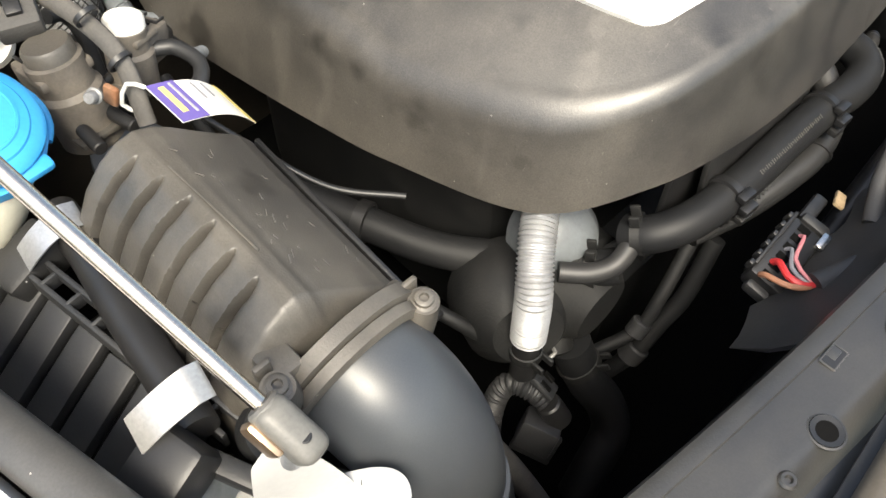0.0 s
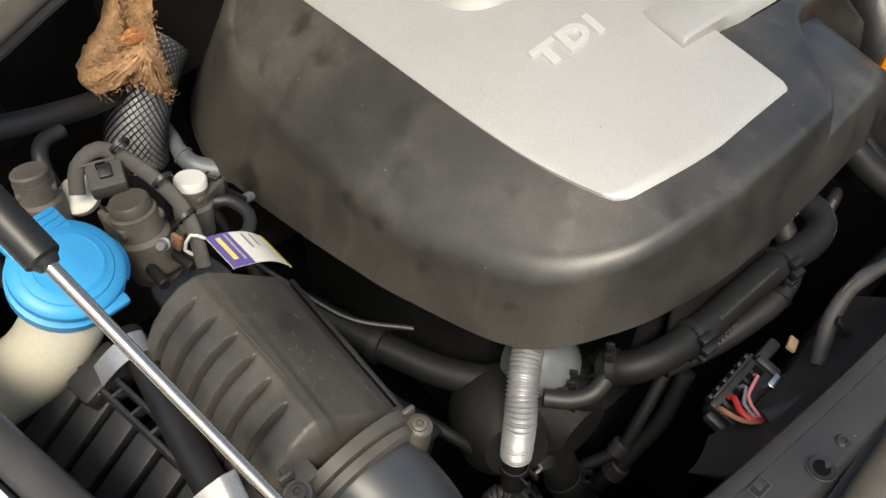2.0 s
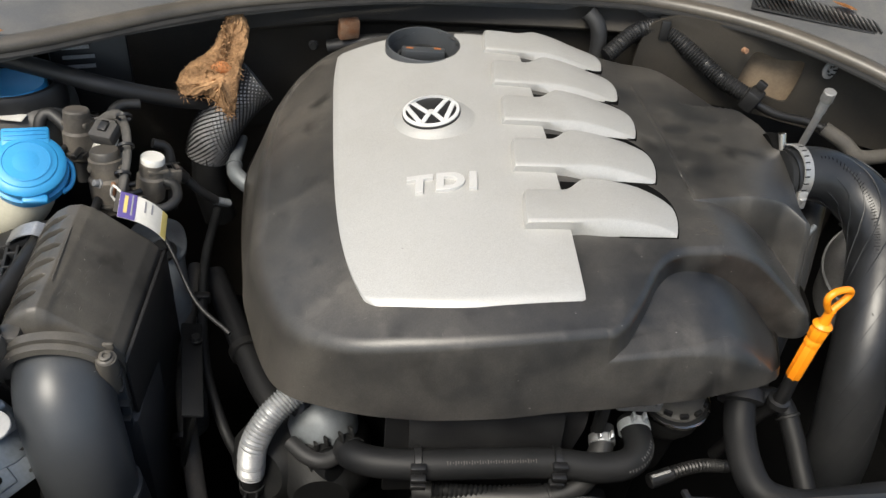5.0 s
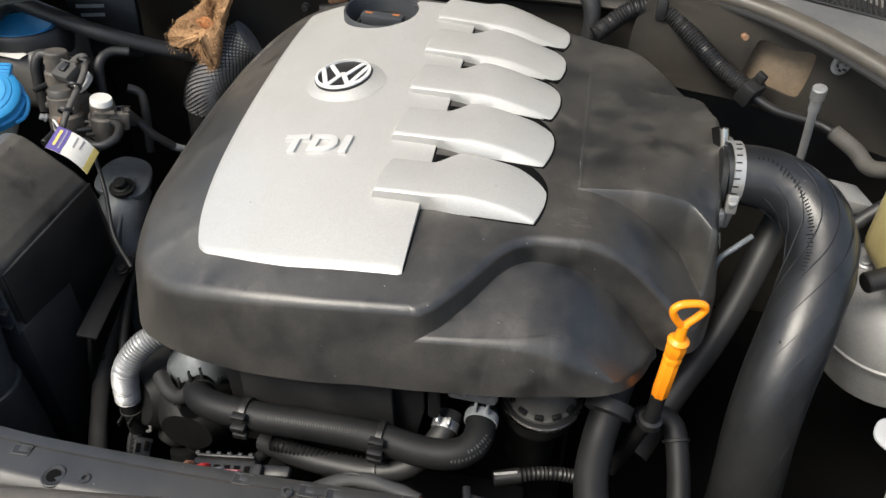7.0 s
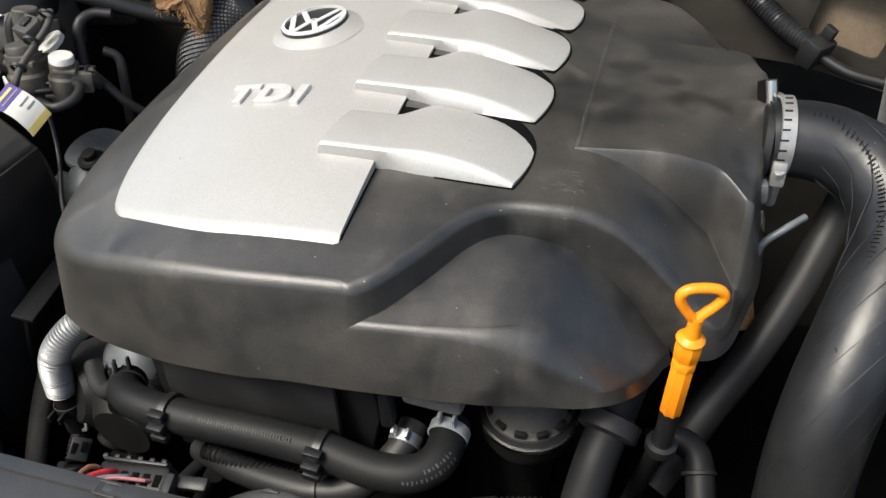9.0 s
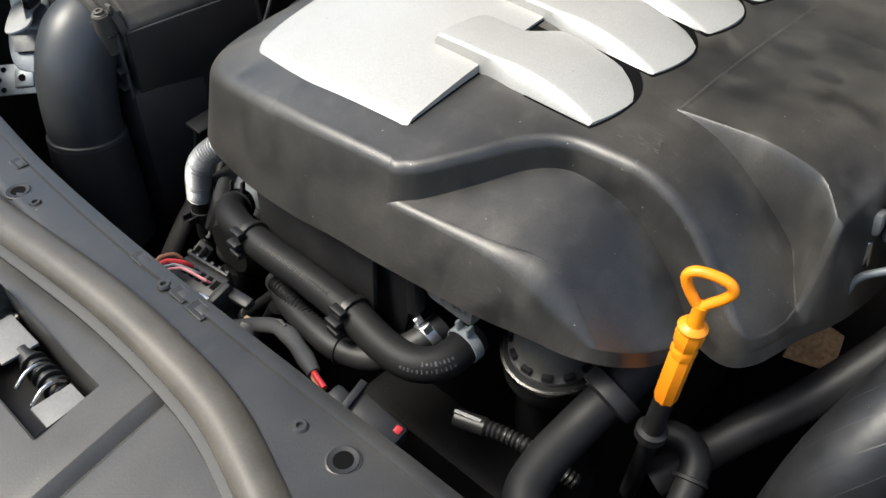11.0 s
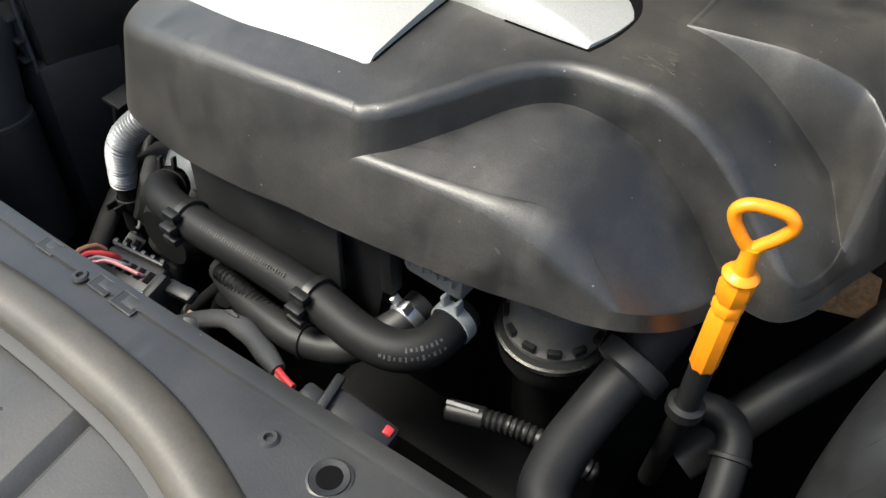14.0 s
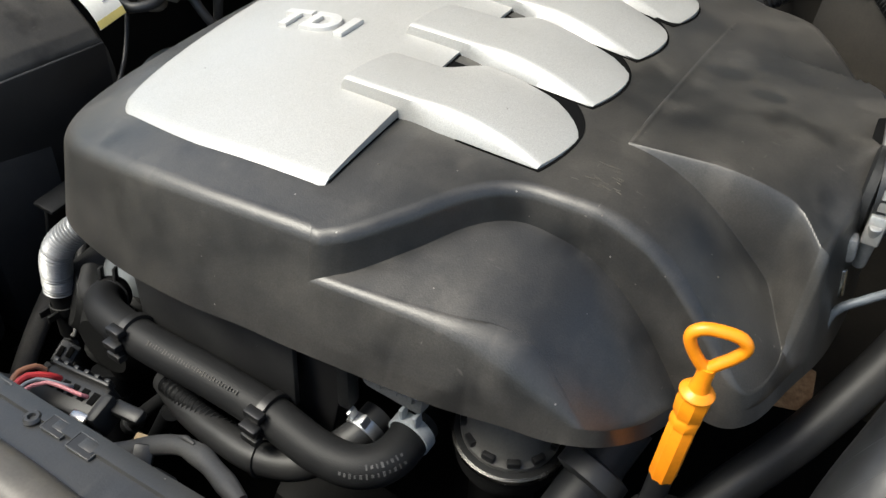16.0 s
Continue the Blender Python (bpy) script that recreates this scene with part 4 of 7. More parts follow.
# ---- air filter box ----
def strip(a, b, wide, thick, rise, hook=0.0):
    """A flat metal band bowed between two points, with a hooked end."""
    a, b = Vector(a), Vector(b)
    d, w = (b - a).normalized(), Vector(wide)
    n = d.cross(w).normalized()
    n = n if n.z > 0 else -n
    rings = []
    for k in range(21):
        u = k / 20
        p = a.lerp(b, u) + n * (rise * math.sin(u * math.pi)) - n * hook * max(0.0, u - 0.86) * 7
        rings.append([p - w, p + w, p + w - n * thick, p - w - n * thick])
    return skin(rings)


def air_box():
    t = thing("air_filter_box", "dusty black ribbed air filter box with outlet elbow", "air filter", at=(-0.45, 0.0, 0.62))
    # lid: a rounded roof section swept from back to front, with louvre slits on the outer slope
    prof = [(-0.374, 0.74), (-0.372, 0.83), (-0.3735, 0.868), (-0.377, 0.885), (-0.385, 0.896), (-0.398, 0.907), (-0.412, 0.9195), (-0.425, 0.9315), (-0.436, 0.9400), (-0.447, 0.9440), (-0.459, 0.9425), (-0.472, 0.9350), (-0.485, 0.9220), (-0.496, 0.9040), (-0.504, 0.880), (-0.507, 0.84), (-0.508, 0.74)]
    dense = []
    for (x0, z0), (x1, z1) in zip(prof, prof[1:]):
        dense += [(x0 + (x1 - x0) * k / 6, z0 + (z1 - z0) * k / 6) for k in range(6)]
    dense.append(prof[-1])
    rings = []
    for i in range(321):
        s = i / 320
        y = 0.096 - 0.172 * s
        drop = 0.018 * (1 - min(1.0, s / 0.06)) ** 2 + 0.020 * max(0.0, (s - 0.93) / 0.07) ** 2
        ring = []
        for x, z in dense:
            out = min(1.0, max(0.0, (-0.452 - x) / 0.010))
            cut = 0.0
            for k in range(6):
                reach = -0.448 - 0.003 * abs(k - 2.5)
                g = (y - (0.070 - 0.0225 * k - 0.12 * (x + 0.46))) / 0.0225
                inside = min(1.0, max(0.0, (reach - x) / 0.012))
                if -0.8 < g < 0.06:
                    fall = 1 - g / 0.06 if g > 0 else 0.16 * (1 + g / 0.8) + 0.84 * math.exp(g * 13.0)
                    cut = max(cut, 0.0135 * inside * fall)
            drift = -0.010 * s if x > -0.43 else -0.010 * s * max(0.0, 1 - (-0.43 - x) / 0.03)
            ring.append(Vector((x + drift + cut * (0.85 if x < -0.485 else 0.45), y, z - drop * min(1.0, max(0.0, (z - 0.80) / 0.05)) - cut * (0.35 if x < -0.485 else 0.85))))
        rings.append(ring)
    part("lid", skin(rings), M_DUSTY, t)
    part("lid_crease", tube([(-0.4475, 0.050, 0.9441), (-0.4470, 0.020, 0.9443), (-0.4465, -0.030, 0.9440)], 0.0006, seg=6), M_DUSTY, t)
    rng = random.Random(7)
    for _ in range(26):
        x, y = rng.uniform(-0.440, -0.398), rng.uniform(-0.055, 0.075)
        z = float(np.interp(-x, [-p[0] for p in prof], [p[1] for p in prof]))
        slope = 0.86 if x > -0.436 else 0.3
        part("scratch", box((x, y, z + 0.0003), (rng.uniform(0.0004, 0.0008), rng.uniform(0.0008, 0.006), 0.0004), 0, (0, math.degrees(math.atan(slope)), rng.uniform(-35, 35))), M_HARNESS, t)
    # arch and collar round the outlet
    for y, r, w in ((-0.078, 0.0565, 0.012), (-0.088, 0.0520, 0.010)):
        arch = ring_on((-0.4385, y, 0.878), (0.05, -1, -0.22), r - 0.006, w, 0.006, 48)
        part("outlet_arch", arch, M_DUSTY, t)
    part("outlet_wall", lathe([(0.055, 0), (0.055, 0.006), (0.044, 0.008), (0.042, 0.004)], Matrix.Translation((-0.4385, -0.074, 0.879)) @ Vector((0.05, -1, -0.22)).to_track_quat("Z", "Y").to_matrix().to_4x4(), 40), M_DUSTY, t)
    part("side_wall", box((-0.3770, 0.006, 0.812), (0.0045, 0.166, 0.140), 0.002, (0, 0, -3.4)), M_PLASTIC, t)
    part("front_wall", box((-0.400, -0.0855, 0.812), (0.034, 0.005, 0.145), 0.002), M_CLEAN, t)
    for k in range(4):
        part("wall_rib", box((-0.398, -0.091, 0.885 - 0.022 * k), (0.034 - 0.004 * (k % 2), 0.010, 0.003), 0.001, (0, 6, 0)), M_GRIME, t)
    part("lower_box", box((-0.470, 0.005, 0.70), (0.19, 0.19, 0.22), 0.012), M_TRAY, t)
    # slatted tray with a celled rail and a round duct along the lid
    # bed is near-black so its colour paints the shade between the slats
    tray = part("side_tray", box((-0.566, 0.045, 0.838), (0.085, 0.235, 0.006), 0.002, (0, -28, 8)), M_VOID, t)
    for k in range(8):
        slat = box((0, 0, 0), (0.082, 0.0215, 0.010), 0.0015)
        bmesh.ops.transform(slat, matrix=pose(-0.564 - 0.008 * (3.5 - k) * 0.38, 0.148 - 0.0285 * k, 0.847, 0, -28, 10), verts=slat.verts[:])
        part("slat", slat, M_TRAY, tray)
    rail = part("rail", box((-0.5265, 0.030, 0.877), (0.0035, 0.205, 0.014), 0.001, (0, 0, 8)), M_TRAY, t)
    part("rail_edge", box((-0.5150, 0.030, 0.881), (0.0035, 0.205, 0.010), 0.001, (0, 0, 8)), M_TRAY, rail)
    for k in range(9):
        y = 0.125 - 0.0225 * k
        part("cell_wall", box((-0.5208 + (y - 0.03) * -0.14 + 0.0, y, 0.879), (0.0115, 0.0028, 0.011), 0.0008, (0, 0, 8)), M_TRAY, rail)
    part("duct", tube([(-0.4990, 0.120, 0.884), (-0.5030, 0.075, 0.888), (-0.5105, 0.020, 0.890), (-0.5175, -0.040, 0.892), (-0.5210, -0.065, 0.892)], 0.0118, seg=20), M_PLASTIC, t)
    part("spring_clip", strip((-0.5475, -0.0600, 0.920), (-0.5085, -0.0655, 0.936), (0.0016, 0.0092, 0.0030), 0.0012, 0.004, 0.006), M_BAND, t, "bright flat steel clip")
    part("spring_clip", strip((-0.5330, 0.0950, 0.892), (-0.4960, 0.0910, 0.910), (0.0012, 0.0085, 0.0020), 0.0012, 0.004, 0.006), M_ZINC, t, "dull flat steel clip")
    part("clip_base", box((-0.545, -0.078, 0.902), (0.040, 0.034, 0.030), 0.005, (0, -20, 12)), M_PLASTIC, t)
    part("clip_arm", box((-0.520, -0.098, 0.893), (0.012, 0.060, 0.012), 0.003, (8, 0, 24)), M_GRIME, t)
    part("clip_base", box((-0.528, 0.104, 0.876), (0.044, 0.030, 0.026), 0.005, (0, -20, 6)), M_GRIME, t)
    for p, tilt in (((-0.391, -0.0945, 0.906), 6), ((-0.4845, -0.0915, 0.928), -6)):
        lug = part("screw_boss", lathe([(0.0115, -0.045), (0.0105, -0.012), (0.0095, -0.002), (0.0090, 0.002), (0.001, 0.002)], pose(*p, 8, tilt, 0), 18), M_DUSTY, t)
        hexbolt(Vector(p) + Vector((0, 0, 0.0015)), (0, -0.14, 1), 0.0056, 0.005, "screw", M_DUSTY, lug)
        part("lug_web", box((p[0] + (0.010 if p[0] < -0.45 else -0.008), p[1] + 0.014, p[2] - 0.016), (0.020, 0.022, 0.030), 0.004), M_DUSTY, t)
        part("lug_ear", box((p[0], p[1] + 0.0115, p[2] + 0.003), (0.010, 0.004, 0.012), 0.0015), M_DUSTY, lug)
    elbow = part("outlet_elbow", tube([(-0.4385, -0.078, 0.879), (-0.4320, -0.104, 0.868), (-0.4240, -0.124, 0.838), (-0.4180, -0.135, 0.797), (-0.4160, -0.139, 0.757)], [0.0425, 0.0435, 0.043, 0.042, 0.041], seg=36), M_CLEAN, t, "smooth satin black intake elbow")
    part("lip", ring_on((-0.416, -0.138, 0.765), (0.05, -0.1, -1), 0.0405, 0.008, 0.004, 40), M_CLEAN, elbow)
    part("lower_sleeve", tube([(-0.416, -0.138, 0.762), (-0.412, -0.142, 0.71), (-0.41, -0.145, 0.62)], [0.045, 0.048, 0.048], seg=32), M_TRAY, t)


air_box()


# ---- gas strut and its bracket on the wing ----
def gas_strut():
    t = thing("bonnet_gas_strut", "steel bonnet gas strut with black cylinder and socket", "gas strut", at=(-0.502, -0.118, 0.955))
    a, b = Vector((-0.502, -0.115, 0.969)), Vector((-0.5358, 0.0356, 1.0709))
    d = (b - a).normalized()
    part("rod", rod(a - d * 0.002, b + d * 0.01, 0.0040, seg=24), M_ROD, t)
    part("cylinder", rod(b, b + d * 0.30, 0.0105), M_PLASTIC, t)
    part("neck", lathe([(0.006, -0.004), (0.0098, 0.004), (0.0105, 0.014)], Matrix.Translation(b) @ d.to_track_quat("Z", "Y").to_matrix().to_4x4(), 24), M_PLASTIC, t)
    rot = [math.degrees(v) for v in d.to_track_quat("X", "Z").to_euler()]
    sock = part("socket", box(a - d * 0.014, (0.034, 0.017, 0.019), 0.006, rot, seg=4), M_HOUSING, t, "grey plastic ball socket")
    part("pin", rod(a - d * 0.024 + Vector((0, 0, 0.0085)), a - d * 0.024 + Vector((0, 0, 0.0105)), 0.0035), M_PLASTIC, sock)
    part("ferrule", rod(a - d * 0.006, a + d * 0.003, 0.0085), M_HOUSING, t)
    part("clip", box(a - d * 0.010 + Vector((-0.010, 0.002, -0.004)), (0.020, 0.006, 0.014), 0.003, rot), M_TAN, t, "brownish retaining clip")


gas_strut()


def wing():
    t = thing("front_wing", "white painted front wing with black gutter trim", "car wing", at=(-0.66, 0.0, 0.7))
    rings = []
    for i in range(33):
        y = -0.30 + 0.95 * i / 32
        x0 = -0.590 - 0.20 * min(0.25, y) + 0.0 * y
        zz = 0.948 + 0.02 * y
        prof = [(0.0, -0.02), (-0.004, 0.0), (-0.03, 0.004), (-0.07, 0.004), (-0.12, -0.006), (-0.20, -0.035), (-0.27, -0.10), (-0.31, -0.22), (-0.31, -0.34), (-0.27, -0.34), (-0.10, -0.06), (-0.03, -0.03)]
        rings.append([Vector((x0 - 0.018 + p, y, zz + q)) for p, q in prof])
    part("panel", skin(rings), M_PAINT, t)
    g = spline([(-0.533, -0.28, 0.934), (-0.572, -0.10, 0.938), (-0.600, 0.03, 0.942), (-0.627, 0.20, 0.947), (-0.636, 0.45, 0.952)], 0.02)
    part("gutter_trim", tube(g[::6] + [g[-1]], 0.0130, seg=20, squash=0.75), M_SLAM, t, "black rubber gutter strip")
    ear = [(0.026, -0.004), (0.024, 0.007), (0.014, 0.013), (-0.004, 0.013), (-0.030, 0.008), (-0.060, 0.010), (-0.060, -0.020), (-0.030, -0.020), (0.0, -0.016), (0.018, -0.012)]
    ear = [tuple(v) for v in loop(ear, 48)]
    br = part("strut_bracket", plate(ear, 0.003, pose(-0.4830, -0.1445, 0.882, 10, -4, -38), 0.001), M_BRACKET, t)
    part("hole", lathe([(0.0032, 0), (0.0032, 0.0006), (0.0001, 0.0006)], pose(-0.4758, -0.1425, 0.8855, 10, -4, 0), 16), M_PLASTIC, br)
    rings = []
    for k in range(25):
        u = k / 24
        c = Vector((-0.509 + 0.006 * u, -0.1185 - 0.012 * u, 0.9455 - 0.020 * u - 0.050 * u * u))
        w = 0.0075 * math.sqrt(min(1.0, 0.05 + u * 5)) + 0.020 * u
        side = Vector((0.9, -0.35, 0.1)).normalized()
        row = [c + side * w * q + Vector((0, 0, -0.006 * q * q)) for q in (-1, -0.85, -0.5, 0, 0.5, 0.85, 1)]
        rings.append(row + [v + Vector((0, 0, -0.003)) for v in reversed(row)])
    part("strut_foot", skin(rings), M_BRACKET, t)
    part("ball_stud", rod((-0.5035, -0.1275, 0.936), (-0.5015, -0.1290, 0.952), 0.005), M_ZINC, t)


wing()


# ---- washer filler neck and reservoir ----
def washer_neck():
    t = thing("washer_reservoir", "milky plastic washer bottle with bright blue cap", "washer reservoir", at=(-0.54, 0.18, 0.78))
    m = pose(-0.5135, 0.1430, 0.954, 26, 4, 14) @ Matrix.Scale(0.92, 4)
    part("neck", tube([(-0.5150, 0.1480, 0.946), (-0.5190, 0.1500, 0.930), (-0.5290, 0.1480, 0.905), (-0.5540, 0.1490, 0.880), (-0.5850, 0.1580, 0.862), (-0.64, 0.175, 0.84)], [0.029, 0.030, 0.030, 0.030, 0.030, 0.032], seg=28), M_MILKY, t)
    cap = part("cap", lathe([(0.040, -0.012), (0.0425, -0.006), (0.0425, 0.000), (0.040, 0.003), (0.034, 0.0045), (0.033, 0.006), (0.028, 0.0075), (0.001, 0.0085)], m, 44), M_BLUE, t, "bright blue hinged cap")
    bm = box((0, 0.036, 0.001), (0.052, 0.024, 0.009), 0.003)
    for k in range(3):
        bm = box((0, 0.031 + 0.006 * k, 0.0060), (0.046, 0.0022, 0.0016), 0.0005, (0, 0, 0), bm)
    bmesh.ops.transform(bm, matrix=m, verts=bm.verts[:])
    part("tab", bm, M_BLUE, cap)
    part("ear_loop", tube([m @ Vector(q) for q in ((0.037, 0.013, -0.010), (0.0455, 0.006, -0.014), (0.0475, -0.008, -0.018), (0.043, -0.020, -0.022), (0.034, -0.028, -0.022))], 0.0026, seg=10), M_BLUE, cap)
    part("ridge", lathe([(0.0265, 0.0070), (0.0270, 0.0086), (0.0255, 0.0088), (0.0250, 0.0080)], m, 40), M_BLUE, cap)
    part("thumb_tab", box(m @ Vector((0.006, -0.043, -0.007)), (0.026, 0.010, 0.008), 0.003, (26, 4, 8)), M_BLUE, cap)
    part("skirt", lathe([(0.037, -0.03), (0.043, -0.026), (0.044, -0.014), (0.040, -0.012)], m, 32), M_BLUE, cap)


washer_neck()


# ---- front panel ----
def panel_z(x):
    return 0.8835 + 0.0195 * min(1.0, max(0.0, (x + 0.24) / 0.27)) + 0.045 * max(0.0, min(0.2, x - 0.03))


def front_panel():
    prof = [(-0.262, -0.06), (-0.262, -0.008), (-0.264, -0.002), (-0.269, 0.0), (-0.2745, 0.0), (-0.2755, -0.0022), (-0.300, 0.000), (-0.3060, -0.001), (-0.320, -0.016), (-0.351, -0.018), (-0.401, -0.022), (-0.46, -0.028), (-0.56, -0.05), (-0.56, -0.06)]

    def strip(x0, x1, rows, bm):
        n = max(2, int((x1 - x0) / 0.02))
        rings = []
        for x in sorted([x0 + (x1 - x0) * i / n for i in range(n + 1)] + [v for v in (0.0615, 0.0623, 0.0705, 0.0787, 0.0795) if x0 < v < x1]):
            sunk = 0.008 * max(0.0, 1 - abs(x - 0.0705) / 0.0085)
            bow = (0.034 if x < 0.05 else 0.012) * ((x - 0.05) / 0.5) ** 2
            # the rail widens where the seal swings away from it
            away = np.interp(x, (0.06, 0.12, 0.19, 0.30, 0.50), (0.0, 0.007, 0.026, 0.062, 0.12))
            rings.append([Vector((x + max(0.0, -0.30 - y) * 0.10, y + bow - (away if y < -0.3005 else 0.0), panel_z(x) + q - (sunk if y < -0.302 else 0.0))) for y, q in rows])
        return skin(rings, close=False, bm=bm)

    bm = strip(-0.62, -0.112, prof, None)
    strip(-0.112, 0.028, prof[:10], bm)
    strip(-0.112, 0.028, prof[10:], bm)
    strip(0.028, 0.78, prof, bm)
    # sides of the latch opening
    for a, b in (((-0.107, -0.350), (0.034, -0.350)), ((-0.102, -0.400), (0.038, -0.400)), ((-0.107, -0.350), (-0.102, -0.400)), ((0.034, -0.350), (0.038, -0.400))):
        q = [bm.verts.new((p[0], p[1], 0.883 - d)) for d in (0, 0.07) for p in (a, b)]
        bm.faces.new((q[0], q[1], q[3], q[2]))
    panel = setting("front_panel", bm, M_SLAM, "dusty charcoal plastic panel over the radiator", "front panel")
    panel.data.materials.append(M_RAIL)
    for face in panel.data.polygons:
        if face.center.y > np.interp(face.center.x, (-0.4, -0.2, 0.0, 0.06, 0.12, 0.19, 0.30, 0.5), (-0.335, -0.322, -0.310, -0.312, -0.320, -0.338, -0.376, -0.434)) - 0.004:
            face.material_index = 1
    for x, y, sx, sy in ((-0.240, -0.2696, 0.014, 0.009), (0.017, -0.2730, 0.014, 0.0095), (0.0405, -0.2740, 0.016, 0.0105), (-0.040, -0.2700, 0.014, 0.009)):
        z = panel_z(x) - 0.0008
        rim = box((x, y + sy * 0.5, z), (sx * 1.14, 0.0009, 0.0018), 0.0003)
        for c, w in (((x, y - sy * 0.5), (sx * 1.14, 0.0009)), ((x - sx * 0.55, y), (0.0009, sy)), ((x + sx * 0.55, y), (0.0009, sy))):
            rim = box((*c, z), (*w, 0.0018), 0.0003, (0, 0, 0), rim)
        part("slot_edge", rim, M_SLAM, panel)
        # dark plate left bare beside the offset tongue paints the slot's inner shadow
        part("slot", box((x, y, z + 0.0002), (sx, sy, 0.0012), 0), M_PLASTIC, panel)
        part("slot_tongue", box((x + 0.0018, y + 0.0012, z + 0.0006), (sx * 0.60, sy * 0.62, 0.0010), 0.0003), M_RAIL, panel)
    for x, y in ((-0.170, -0.2885), (0.0, -0.2760), (0.169, -0.2920), (-0.321, -0.290)):
        part("rivet", lathe([(0.0052, 0), (0.0052, 0.001), (0.004, 0.0024), (0.0024, 0.0024), (0.0016, 0.0003), (0.0001, 0.0003)], pose(x, y, panel_z(x) - 0.001), 18), M_RAIL, panel)
    for x, y in ((-0.198, -0.2896), (0.206, -0.291), (-0.2829, -0.290)):
        at = Vector((x, y, panel_z(x) - 0.0008))
        part("hole_rim", ring_on(at, (0, 0, 1), 0.0096, 0.002, 0.0012, 28), M_RAIL, panel)
        # flat black disc on the rail; the hole's darkness is only its colour
        part("round_hole", lathe([(0.0097, 0.0002), (0.0095, 0.0009), (0.0001, 0.0009)], Matrix.Translation(at), 28), M_VOID, panel)
        part("hole_ledge", lathe([(0.0092, 0.0), (0.0092, 0.0008), (0.0056, 0.0002), (0.0056, 0.0)], Matrix.Translation(at + Vector((0, 0, 0.0006))), 28), M_PLASTIC, panel)
    return panel


front_panel()


def bonnet_latch():
    t = thing("bonnet_latch", "black and grey bonnet latch with spring in its opening", "latch", at=(-0.03, -0.37, 0.80))
    part("base", box((-0.04, -0.371, 0.825), (0.14, 0.046, 0.01), 0.002), M_PLASTIC, t)
    part("plate", box((0.013, -0.373, 0.862), (0.032, 0.030, 0.003), 0.001), M_LATCH, t, "grey latch plate")
    part("plate", box((-0.074, -0.369, 0.862), (0.042, 0.028, 0.003), 0.001), M_LATCH, t)
    part("barrel", rod((-0.060, -0.366, 0.858), (-0.002, -0.366, 0.858), 0.0065), M_PLASTIC, t)
    for x in (-0.043, -0.035, -0.027, -0.019, -0.011):
        part("spring_coil", ring_on((x, -0.366, 0.858), (1, 0, 0), 0.0066, 0.004, 0.003), M_PLASTIC, t)
    for x in (-0.030, -0.008):
        part("hook", tube([(x, -0.360, 0.862), (x, -0.366, 0.868), (x + 0.001, -0.376, 0.868), (x + 0.003, -0.386, 0.862)], 0.0016, seg=10), M_STEEL, t)
    part("lever", box((-0.098, -0.372, 0.858), (0.02, 0.040, 0.006), 0.002, (0, 0, 12)), M_STEEL, t)


bonnet_latch()


def bonnet_seal(name, label, pts, r, wide):
    t = thing(name, label, "weather seal", at=pts[0])
    part("bulb", tube(pts, r, seg=20, step=0.012, squash=0.8), M_SEAL, t)
    c = spline(pts, 0.02)
    rings = []
    for i, q in enumerate(c):
        d = (c[min(i + 1, len(c) - 1)] - c[max(i - 1, 0)]).normalized()
        s = d.cross(Vector((0, 0, 1))).normalized()
        b = q - Vector((0, 0, r * 0.75))
        rings.append([b - s * wide, b - s * wide + Vector((0, 0, 0.003)), b - s * r * 0.6 + Vector((0, 0, 0.007)), b + s * r * 0.6 + Vector((0, 0, 0.007)), b + s * wide + Vector((0, 0, 0.003)), b + s * wide])
    part("base_strip", skin(rings), M_RUBBER, t)


bonnet_seal("front_seal", "dusty rubber bonnet seal along the front panel", [(-0.56, -0.350, 0.880), (-0.40, -0.338, 0.886), (-0.20, -0.323, 0.894), (-0.082, -0.3145, 0.900), (-0.013, -0.3105, 0.902), (0.0545, -0.3110, 0.903), (0.12, -0.3165, 0.904), (0.186, -0.3340, 0.904), (0.30, -0.372, 0.904), (0.5, -0.43, 0.90)], 0.0150, 0.020)
bonnet_seal("rear_seal", "dusty rubber bonnet seal along the windscreen cowl", [(-0.64, 0.268, 1.014), (-0.55, 0.298, 1.017), (-0.47, 0.342, 1.02), (-0.39, 0.393, 1.02), (-0.30, 0.436, 1.02), (-0.15, 0.475, 1.02), (0.0, 0.495, 1.02), (0.15, 0.502, 1.02), (0.28, 0.487, 1.02), (0.41, 0.42, 1.02), (0.51, 0.325, 1.015), (0.60, 0.22, 1.0)], 0.013, 0.018)


